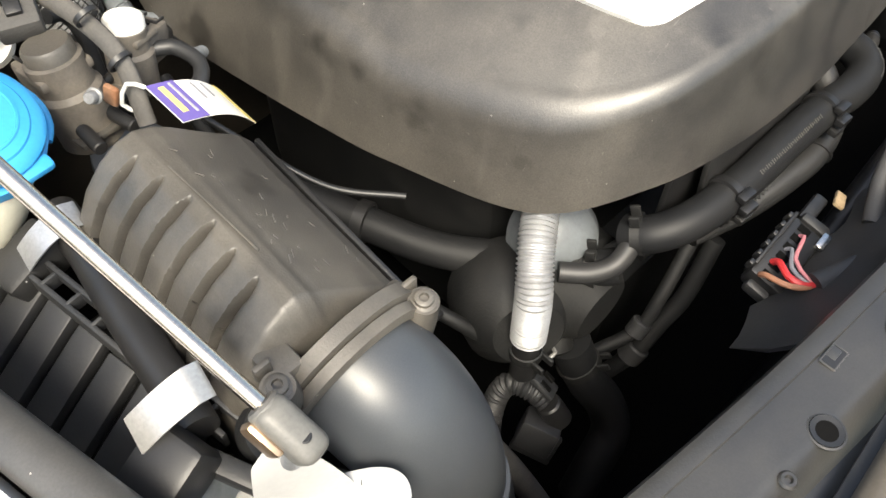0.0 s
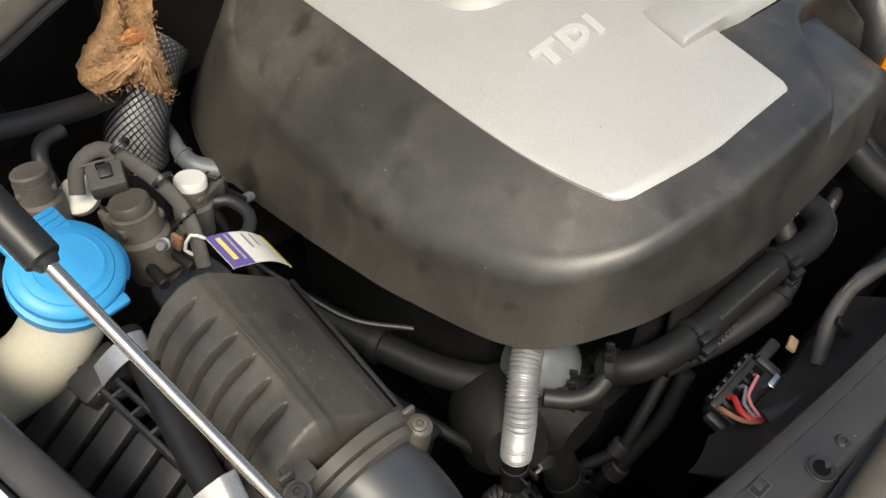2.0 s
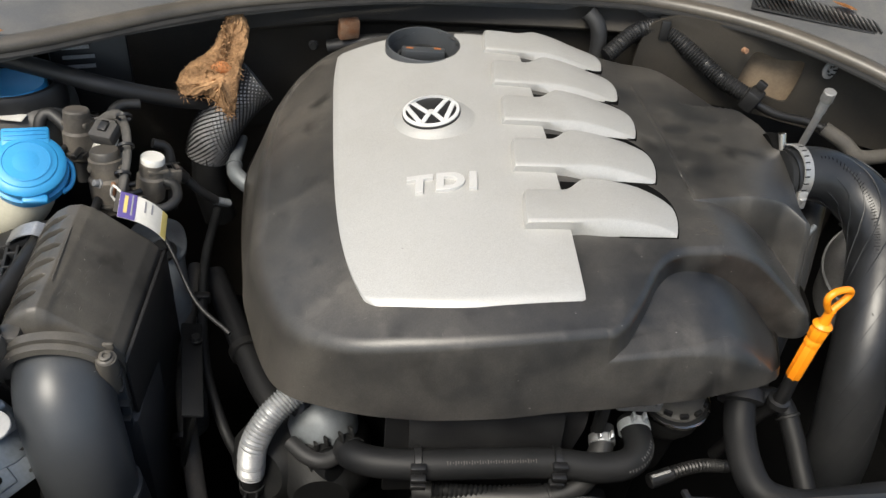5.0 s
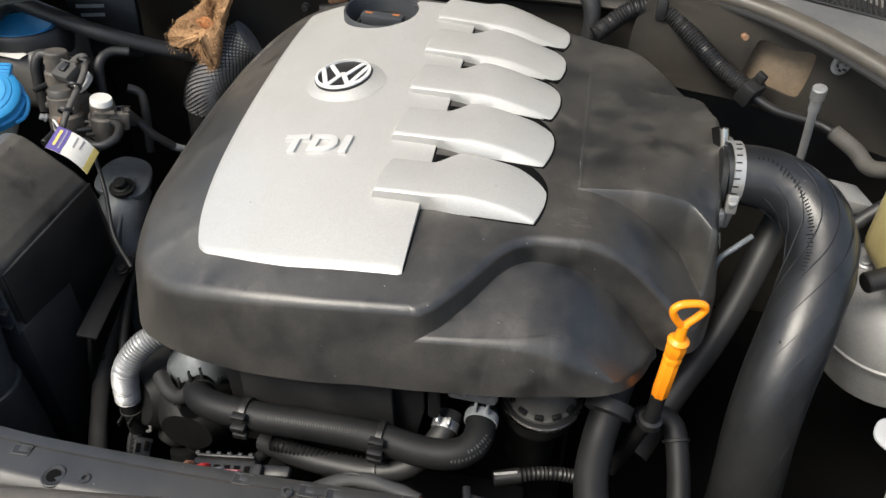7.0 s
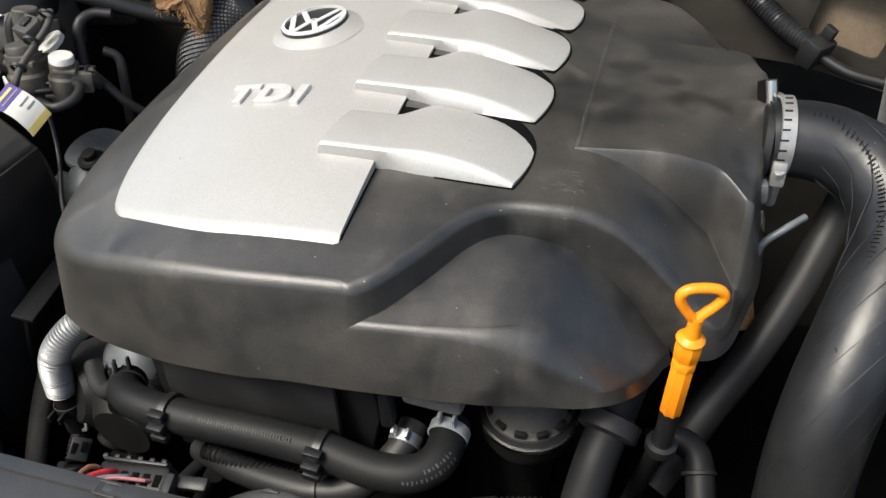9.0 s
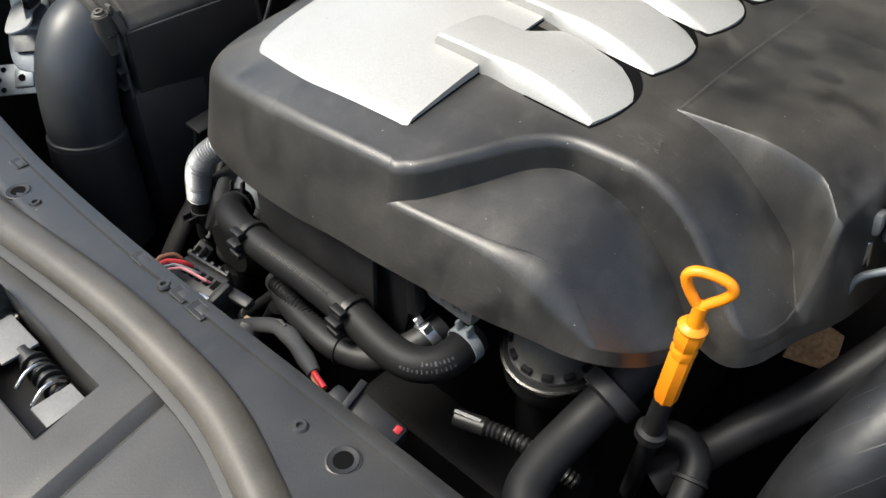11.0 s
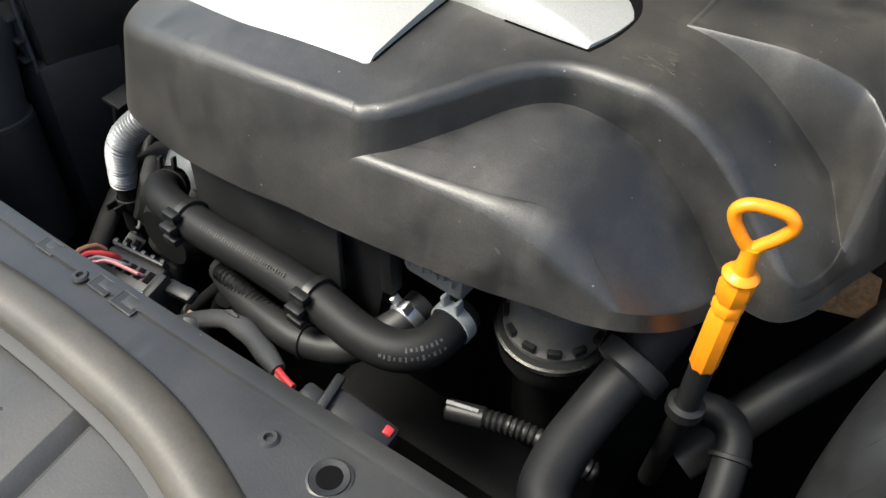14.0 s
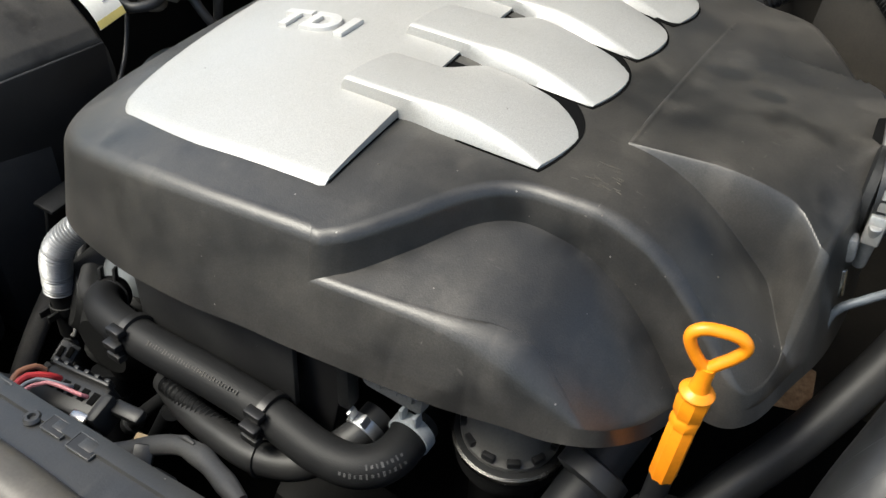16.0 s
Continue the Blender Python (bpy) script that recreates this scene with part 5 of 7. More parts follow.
# ---- vacuum valves and wiring behind the air filter box ----
def valve(name, label, top, low, r, cap_mat, cap_r):
    """A solenoid valve: drum body, round cap, plug socket and two hose stubs."""
    t = thing(name, label, "valve", at=low)
    a, b = Vector(low), Vector(top)
    d = (b - a).normalized()
    q = Matrix.Translation(a) @ d.to_track_quat("Z", "Y").to_matrix().to_4x4()
    h = (b - a).length
    part("body", lathe([(r * 0.8, 0), (r, 0.004), (r, h * 0.55), (r * 0.86, h * 0.6), (r * 0.86, h * 0.86), (r * 0.6, h * 0.9), (0.0005, h * 0.9)], q, 24), M_VALVE, t)
    part("cap", lathe([(cap_r, h * 0.82), (cap_r, h * 0.97), (cap_r * 0.9, h), (0.0005, h)], q, 28), cap_mat, t)
    rot = [math.degrees(v) for v in d.to_track_quat("Z", "Y").to_euler()]
    sock = part("socket", box(q @ Vector((0, -r * 1.25, h * 0.50)), (r * 1.35, r * 1.45, h * 0.44), 0.003, rot), M_VALVE, t)
    part("shoulder", box(q @ Vector((0, -r * 0.2, h * 0.74)), (r * 1.75, r * 1.5, h * 0.10), 0.002, rot), M_VALVE, t)
    part("window", box(q @ Vector((0, -r * 1.20, h * 0.722)), (r * 0.40, r * 0.30, 0.0012), 0, rot), M_VOID, sock)
    for k in (-1, 1):
        part("clip_leg", box(q @ Vector((k * r * 0.40, -r * 1.75, h * 0.725)), (r * 0.10, r * 0.62, 0.0022), 0.0005, rot), M_PLASTIC, sock)
    part("clip_bar", box(q @ Vector((0, -r * 1.50, h * 0.728)), (r * 0.85, r * 0.12, 0.0026), 0.0005, rot), M_PLASTIC, sock)
    for k in (-1, 1):
        part("hose_stub", rod(q @ Vector((k * r * 0.5, r * 0.8, h * 0.3)), q @ Vector((k * r * 0.6, r * 1.9, h * 0.25)), r * 0.22), M_PLASTIC, t)
    part("plug_boot", rod(q @ Vector((0, -r * 1.7, h * 0.56)), q @ Vector((0, -r * 2.5, h * 0.40)), r * 0.58, r * 0.44), M_PLASTIC, t)
    part("latch", box(q @ Vector((0, -r * 1.72, h * 0.50)), (r * 0.7, 0.003, h * 0.24), 0.001, rot), M_PLASTIC, sock)
    part("bracket", box(q @ Vector((0, r * 0.6, h * 0.2)), (r * 1.7, r * 1.2, 0.004), 0.001, rot), M_DUSTY, t)
    return t


valve("vacuum_valve", "dusty black vacuum valve with a white round cap", (-0.3937, 0.189, 0.9365), (-0.4035, 0.184, 0.880), 0.0165, M_WHITE, 0.0135)
valve("vacuum_valve", "dust-caked black vacuum valve beside the reservoir", (-0.492, 0.262, 0.952), (-0.495, 0.250, 0.890), 0.018, M_VALVE, 0.0150)
v = valve("vacuum_valve", "larger dusty black vacuum valve with a flat round top", (-0.4462, 0.190, 0.944), (-0.4450, 0.176, 0.868), 0.022, M_DUSTY, 0.0165)
part("pale_disc", lathe([(0.0175, 0), (0.0175, 0.006), (0.014, 0.008), (0.0005, 0.008)], pose(-0.4640, 0.2560, 0.910, 20, -20, 0), 28), M_WHITE, v, "pale dusty disc")
pl = part("plug", box((-0.449, 0.214, 0.950), (0.028, 0.024, 0.018), 0.003, (20, 0, -18)), M_HARNESS, v)
part("plug_latch", box((-0.449, 0.212, 0.9605), (0.010, 0.012, 0.004), 0.001, (20, 0, -18)), M_PLASTIC, pl)
part("plug_window", box((-0.449, 0.2185, 0.9612), (0.008, 0.006, 0.0012), 0, (20, 0, -18)), M_VOID, pl)
part("plug_rib", box((-0.449, 0.224, 0.9605), (0.026, 0.003, 0.004), 0.001, (20, 0, -18)), M_HARNESS, pl)


def harness(name, label, pts, r, mat=None, cat="cable", **kw):
    t = thing(name, label, cat, at=pts[-1])
    part("sleeve", tube(pts, r, **kw), mat or M_HARNESS, t)
    return t


hs = harness("wiring_harness", "dusty taped wiring harness arching between the valves", [(-0.470, 0.236, 0.930), (-0.460, 0.246, 0.947), (-0.440, 0.243, 0.957), (-0.426, 0.215, 0.953), (-0.418, 0.175, 0.946), (-0.418, 0.148, 0.935), (-0.425, 0.125, 0.905)], 0.0066, squash=0.6)
for p in ((-0.428, 0.226, 0.965), (-0.4185, 0.180, 0.955), (-0.419, 0.150, 0.938)):
    part("cable_tie", ring_on(p, (0.1, -0.8, -0.5), 0.0076, 0.004, 0.0012), M_PLASTIC, hs)
harness("valve_cable", "black cable loop from the white-capped valve", [(-0.388, 0.185, 0.905), (-0.372, 0.178, 0.905), (-0.366, 0.155, 0.902), (-0.380, 0.138, 0.90), (-0.402, 0.142, 0.902)], 0.0055, M_RUBBER)
harness("valve_cable", "black hose from the valve towards the engine", [(-0.388, 0.205, 0.905), (-0.370, 0.210, 0.895), (-0.352, 0.215, 0.87), (-0.336, 0.23, 0.843)], 0.0055, M_RUBBER)
h = harness("foil_tip", "short dull grey braided hose end beside the cover", [(-0.338, 0.228, 0.845), (-0.322, 0.240, 0.832)], 0.0050, M_MOUNT, "hose", rib=0.0005, pitch=0.003)
eg = harness("metal_elbow", "pale grey metal elbow tucked beside the engine cover", [(-0.322, 0.425, 0.812), (-0.3255, 0.396, 0.810), (-0.3300, 0.374, 0.806), (-0.3280, 0.352, 0.801), (-0.312, 0.335, 0.795), (-0.290, 0.320, 0.788)], [0.006, 0.007, 0.009, 0.0115, 0.012, 0.012], M_MOUNT, "pipe")
part("bead", ring_on((-0.3300, 0.366, 0.8045), (0.1, -0.95, -0.2), 0.0098, 0.003, 0.0016), M_MOUNT, eg)
harness("thin_lead", "thin black lead hanging beside the engine", [(-0.40, 0.15, 0.90), (-0.37, 0.11, 0.86), (-0.34, 0.06, 0.83), (-0.30, 0.02, 0.82)], 0.0025, M_PLASTIC)
bolt = thing("rusty_bolt", "small rusty bolt and bracket beside the valves", "bolt", at=(-0.445, 0.146, 0.925))
part("bracket", box((-0.432, 0.150, 0.918), (0.005, 0.011, 0.014), 0.002, (10, 12, 20)), M_RUST, bolt)
hexbolt((-0.443, 0.144, 0.929), (-0.7, -0.5, 0.5), 0.004, 0.008, "bolt_head", M_ALU, bolt, False)


def paper_tag():
    t = thing("paper_tag", "white and purple printed tag tied to the harness", "tag", at=(-0.40, 0.115, 0.915))
    a, band = Vector((-0.4178, 0.1270, 0.931)), Vector((0.002, -0.036, -0.006))
    out = Vector((0.0425, -0.003, -0.034))
    n = band.cross(out).normalized()
    n = n if n.z > 0 else -n

    def sheet(u0, u1, v0, v1, lift):
        rings = []
        for i in range(15):
            s = v0 + (v1 - v0) * i / 14
            mid = a + out * s + n * (0.010 * math.sin(s * 2.6) + lift)
            p, q = mid + band * u0, mid + band * u1
            rings.append([p, q, q + n * 0.0004, p + n * 0.0004])
        return skin(rings)

    card = part("card", sheet(0, 1, 0, 1, 0), M_WHITE, t)
    part("printed_band", sheet(0.0, 1.0, 0.0, 0.30, 0.0006), M_PURPLE, card)
    part("printed_bar", sheet(0.12, 0.80, 0.08, 0.14, 0.0012), M_YELLOW, card)
    part("printed_bar", sheet(0.06, 0.85, 0.21, 0.235, 0.0012), M_INK, card)
    part("printed_bar", sheet(0.10, 0.55, 0.46, 0.49, 0.0006), M_GREY, card)
    part("printed_bar", sheet(0.10, 0.48, 0.60, 0.63, 0.0006), M_GREY, card)
    part("printed_corner", sheet(0.0, 1.0, 0.86, 1.0, 0.0006), M_YELLOW, card)
    part("string", tube([a, a + Vector((-0.008, 0.006, 0.004)), a + Vector((-0.014, 0.010, -0.012)), a + Vector((-0.006, 0.006, -0.022))], 0.0014, seg=8), M_WHITE, t)


paper_tag()


# ---- side of the engine bay behind the valves ----
def braided_sleeve(name, label, pts, r, rows=16):
    """A dark tube wrapped in a bright woven mesh."""
    t = thing(name, label, "heat sleeve", at=pts[-1])
    part("tube", tube(pts, r, seg=28), M_MESH, t, "bright silver foil sleeve")
    c = spline(pts, 0.004)
    bm = bmesh.new()
    for turn in (1, -1):
        for k in range(rows):
            path = []
            side = None
            for i, q in enumerate(c):
                d = (c[min(i + 1, len(c) - 1)] - c[max(i - 1, 0)]).normalized()
                side = d.cross(Vector((0, 0, 1)) if abs(d.z) < 0.9 else Vector((1, 0, 0))).normalized() if side is None else (side - d * side.dot(d)).normalized()
                a = 2 * math.pi * k / rows + turn * i * 0.13
                path.append((q + (side * math.cos(a) + d.cross(side) * math.sin(a)) * (r + 0.0004), d))
            for (p, d), (p2, d2) in zip(path, path[1:]):
                n = (p2 - p).cross(p - c[0]).normalized() * 0.0016
                w = (p2 - p).normalized().cross(d).normalized()
                v = [bm.verts.new(x) for x in (p + w * 0.0 - n, p + n, p2 + n, p2 - n)]
                bm.faces.new(v)
    ob = part("mesh_wrap", bm, M_NET, t, "dark woven net")
    return t


braided_sleeve("braided_heat_sleeve", "pipe in a silver heat sleeve under dark netting", [(-0.296, 0.432, 0.902), (-0.316, 0.424, 0.888), (-0.342, 0.410, 0.862), (-0.361, 0.400, 0.832), (-0.370, 0.396, 0.800)], 0.031, 28)
harness("sleeved_pipe", "dark pipe running out of the heat sleeve", [(-0.368, 0.39, 0.81), (-0.37, 0.385, 0.76), (-0.36, 0.38, 0.70)], 0.024, M_DARKCAST, "pipe")


def torn_mat():
    t = thing("torn_fibre_mat", "torn scrap of brown fibrous insulation mat hanging down", "insulation", at=(-0.34, 0.40, 0.88))
    rng = random.Random(5)
    edge = [(-0.312, 1.005), (-0.302, 0.985), (-0.312, 0.95), (-0.320, 0.912), (-0.324, 0.889), (-0.332, 0.884), (-0.344, 0.896), (-0.358, 0.908), (-0.386, 0.908), (-0.398, 0.922), (-0.380, 0.944), (-0.352, 0.962), (-0.336, 0.990), (-0.328, 1.005)]
    ring = loop(edge, 90)
    cx, cz = -0.338, 0.937
    rings = []
    for s, dy in ((0.97, 0.012), (1.0, 0.006), (1.0, 0.0), (0.96, -0.006), (0.85, -0.009), (0.7, -0.011), (0.5, -0.012), (0.3, -0.012), (0.1, -0.012)):
        rings.append([Vector((cx + (x - cx) * s + rng.uniform(-0.0016, 0.0016), 0.398 + dy + (z - 0.95) * 0.42 + rng.uniform(-0.0022, 0.0022), cz + (z - cz) * s + rng.uniform(-0.0016, 0.0016))) for x, z in ring])
    part("mat", skin(rings), M_FIBRE, t)
    bm = bmesh.new()
    for _ in range(900):
        x, z = ring[rng.randrange(90)]
        s = rng.uniform(0.05, 1.02) ** 0.6
        p = Vector((cx + (x - cx) * s, 0.386 + (cz + (z - cz) * s - 0.95) * 0.42, cz + (z - cz) * s))
        d = Vector((rng.uniform(-1, 1), rng.uniform(-0.5, 0.1), rng.uniform(-1, 1))).normalized() * rng.uniform(0.003, 0.009)
        w = Vector((rng.uniform(-1, 1), 0, rng.uniform(-1, 1))).normalized() * 0.0004
        m = p + d * 0.5 + Vector((0, -0.002, 0))
        v = [bm.verts.new(q) for q in (p - w, p + w, m + w, m - w, p + d + w, p + d - w)]
        bm.faces.new((v[0], v[1], v[2], v[3]))
        bm.faces.new((v[3], v[2], v[4], v[5]))
    tagged(part("fibre_fuzz", bm, M_FIBRE, t), kind="stuff")
    patch = bmesh.new()
    bmesh.ops.create_icosphere(patch, subdivisions=2, radius=1.0, matrix=pose(-0.338, 0.388, 0.945) @ Matrix.Diagonal((0.014, 0.005, 0.008, 1)))
    for v in patch.verts:
        v.co += Vector((rng.uniform(-0.002, 0.002), rng.uniform(-0.001, 0.001), rng.uniform(-0.002, 0.002)))
    part("orange_patch", patch, M_FIBRE_RED, t, "faded orange fibres")


torn_mat()
harness("rear_pipe", "thick dusty black pipe across the bulkhead", [(-0.62, 0.372, 0.962), (-0.55, 0.352, 0.955), (-0.48, 0.345, 0.938), (-0.41, 0.375, 0.905), (-0.368, 0.402, 0.885), (-0.350, 0.418, 0.872)], 0.0115, M_RUBBER, "pipe")
harness("rear_cable", "black cable bent up behind the valves", [(-0.47, 0.30, 0.86), (-0.472, 0.315, 0.905), (-0.462, 0.335, 0.915), (-0.44, 0.345, 0.912)], 0.007, M_RUBBER)
harness("rear_cable", "black cable looping beside the valves", [(-0.40, 0.27, 0.80), (-0.396, 0.278, 0.86), (-0.40, 0.285, 0.885), (-0.415, 0.28, 0.895)], 0.006, M_RUBBER)
harness("rear_cable", "black cable bent over the reservoir", [(-0.545, 0.27, 0.85), (-0.548, 0.285, 0.91), (-0.535, 0.295, 0.925), (-0.505, 0.275, 0.90), (-0.50, 0.26, 0.85)], 0.008, M_RUBBER)


def fluid_box():
    t = thing("fluid_reservoir", "black plastic housing with a blue lid and white label", "reservoir", at=(-0.62, 0.38, 0.80))
    part("housing", box((-0.602, 0.345, 0.878), (0.15, 0.125, 0.10), 0.03, seg=4), M_HOUSING, t)
    wide = pose(-0.598, 0.345, 0.925) @ Matrix.Diagonal((1.25, 1.0, 1.0, 1.0))
    part("collar", lathe([(0.056, -0.02), (0.056, 0.014), (0.053, 0.019), (0.048, 0.019), (0.045, 0.014), (0.043, 0.002), (0.001, 0.001)], wide, 44), M_PLASTIC, t, "dark oval collar")
    part("lid", lathe([(0.039, 0.0), (0.039, 0.010), (0.036, 0.014), (0.030, 0.012), (0.001, 0.012)], wide, 40), M_BLUE, t, "pale blue oval lid")
    part("label", box((-0.585, 0.2885, 0.9235), (0.045, 0.016, 0.0008), 0, (0, 0, -8)), M_WHITE, t)
    plug = part("plug", box((-0.588, 0.335, 0.905), (0.034, 0.028, 0.022), 0.004, (0, 0, 20)), M_PLASTIC, t)
    part("plug_latch", box((-0.588, 0.333, 0.918), (0.014, 0.018, 0.006), 0.001, (0, 0, 20)), M_HARNESS, plug)


fluid_box()


def battery_box():
    t = thing("fuse_cover", "black plate with white printed bars at the bulkhead", "cover", at=(-0.50, 0.42, 0.85))
    part("plate", box((-0.515, 0.425, 0.925), (0.10, 0.02, 0.13), 0.006, (-12, 0, 14)), M_PLASTIC, t)
    for k in range(4):
        part("print_bar", box((-0.53 + 0.003 * k, 0.4135 - 0.003 * k, 0.968 - 0.012 * k), (0.040 - 0.006 * (k % 2), 0.0008, 0.005), 0, (-12, 0, 14)), M_INK, t, "white printed bars")


battery_box()


def tower():
    t = thing("engine_mount", "dirty blue-grey cast engine mount with a bolt", "engine mount", at=(-0.41, 0.18, 0.60))
    part("casting", tube([(-0.412, 0.215, 0.772), (-0.409, 0.190, 0.765), (-0.406, 0.165, 0.745), (-0.400, 0.140, 0.705), (-0.392, 0.115, 0.65), (-0.386, 0.10, 0.56)], [0.030, 0.036, 0.040, 0.038, 0.034, 0.030], seg=28), M_MOUNT, t)
    top = [tuple(v) for v in loop([(-0.034, -0.018), (0.0, -0.030), (0.030, -0.022), (0.034, 0.012), (0.022, 0.040), (-0.014, 0.046), (-0.036, 0.020)], 40)]
    part("top_plate", plate(top, 0.010, pose(-0.410, 0.205, 0.786, 8, 6, 8), 0.003), M_MOUNT, t, "pale blue-grey cast plate")
    part("ear", box((-0.443, 0.168, 0.770), (0.020, 0.030, 0.016), 0.005, (0, 20, 10)), M_MOUNT, t)
    part("rib", box((-0.392, 0.150, 0.755), (0.006, 0.050, 0.040), 0.002, (24, 0, 10)), M_MOUNT, t)
    hexbolt((-0.400, 0.184, 0.800), (0, -0.2, 1), 0.009, 0.012, "bolt", M_DARKCAST, t, False)
    part("washer", lathe([(0.017, 0), (0.017, 0.004), (0.001, 0.004)], pose(-0.400, 0.184, 0.797, 8, 4, 0), 24), M_DARKCAST, t)


tower()


# ---- bulkhead shield on the far side ----
def shield():
    hole = [(0.398, 0.932), (0.404, 0.972), (0.412, 0.984), (0.440, 0.980), (0.468, 0.984), (0.474, 0.972), (0.470, 0.930), (0.462, 0.918), (0.430, 0.922), (0.404, 0.918)]
    outer = [(0.255, 0.90), (0.255, 0.985), (0.29, 1.012), (0.36, 1.015), (0.45, 1.012), (0.55, 1.005), (0.66, 0.99), (0.66, 0.92), (0.62, 0.88), (0.50, 0.885), (0.40, 0.89), (0.32, 0.885)]
    a, b = loop(outer, 120), loop(hole, 120)
    # start both rings at the same side
    ia = int(np.argmin(np.hypot(a[:, 0] - 0.255, a[:, 1] - 0.94)))
    ib = int(np.argmin(np.hypot(b[:, 0] - 0.398, b[:, 1] - 0.95)))
    a, b = np.roll(a, -ia, 0), np.roll(b, -ib, 0)

    def at(p, back):
        x, z = p
        y = 0.455 - 0.62 * max(0, x - 0.30) * 0.55 - 0.25 * (x - 0.25) ** 2 + back
        return Vector((x, y, z))

    rings = []
    for back, order in ((0, (0, 0.02, 0.25, 0.5, 0.75, 0.95, 1)), (0.004, (1, 0.75, 0.5, 0.25, 0))):
        for s in order:
            rings.append([at(a[i] + (b[i] - a[i]) * s, back) for i in range(120)])
    rings.append(rings[0])
    t = thing("bulkhead_shield", "dusty brown sheet-metal shield with a square cut-out", "heat shield", at=(0.45, 0.38, 0.88))
    part("sheet", skin(rings, caps=(False, False)), M_SHIELD, t)
    part("inner_sheet", box((0.440, 0.425, 0.950), (0.11, 0.004, 0.10), 0.001, (-8, 0, -22)), M_INNER, t, "dusty tan sheet behind the cut-out")
    m = Vector((0.497, 0.362, 0.985))
    part("star_washer", lathe([(0.013, 0), (0.013, 0.002), (0.010, 0.004), (0.004, 0.003), (0.0005, 0.005)], Matrix.Translation(m) @ Vector((0.3, -1, 0.15)).to_track_quat("Z", "Y").to_matrix().to_4x4(), 20), M_BARE, t)
    for k in range(6):
        q = Matrix.Translation(m) @ Vector((0.3, -1, 0.15)).to_track_quat("Z", "Y").to_matrix().to_4x4()
        part("washer_tooth", box(q @ Vector((0.0065 * math.cos(k * 1.047), 0.0065 * math.sin(k * 1.047), 0.0045)), (0.006, 0.002, 0.002), 0.0005, (80, 0, 30 * k)), M_DARKCAST, t)
    part("stud", rod((0.385, 0.405, 0.99), (0.387, 0.397, 0.991), 0.004), M_RUST, t)


shield()


def rear_shield():
    """A dusty pressed panel across the bulkhead with a folded lip, a stud and small brackets."""
    t = thing("rear_heat_shield", "dirty dark pressed shield across the bulkhead", "heat shield", at=(-0.03, 0.53, 0.90))
    rings = []
    for i in range(29):
        x = -0.34 + 0.62 * i / 28
        y = 0.515 - 0.55 * max(0.0, -x - 0.12) ** 1.5 - 0.3 * max(0.0, x - 0.12) ** 1.6
        prof = [(0.012, 0.80), (0.010, 0.90), (0.004, 0.955), (-0.006, 0.965), (-0.014, 0.968), (-0.015, 0.971), (0.0, 0.985), (0.004, 1.004), (0.008, 1.004), (0.016, 0.80)]
        rings.append([Vector((x, y + dy, z)) for dy, z in prof])
    part("sheet", skin(rings), M_SHIELD, t)
    for x in (-0.22, -0.05, 0.11):
        hexbolt((x, 0.498 - (0.02 if x < -0.15 else 0.0), 0.938), (0, -1, 0.1), 0.0055, 0.008, "nut", M_DARKCAST, t, False)
    part("bracket", box((0.02, 0.490, 0.950), (0.05, 0.014, 0.024), 0.004, (8, 0, 4)), M_DARKCAST, t)
    part("bracket", box((-0.17, 0.478, 0.965), (0.03, 0.016, 0.03), 0.004, (8, 0, 16)), M_RUST, t)


rear_shield()
harness("rear_hose", "black hose dropping behind the engine cover", [(0.175, 0.485, 1.0), (0.19, 0.475, 0.985), (0.195, 0.468, 0.955), (0.19, 0.46, 0.90)], 0.012, M_RUBBER, "hose")
harness("rear_hose", "black hose crossing low behind the filler cap", [(-0.20, 0.49, 0.93), (-0.12, 0.485, 0.945), (-0.02, 0.49, 0.935), (0.07, 0.49, 0.91)], 0.010, M_RUBBER, "hose")


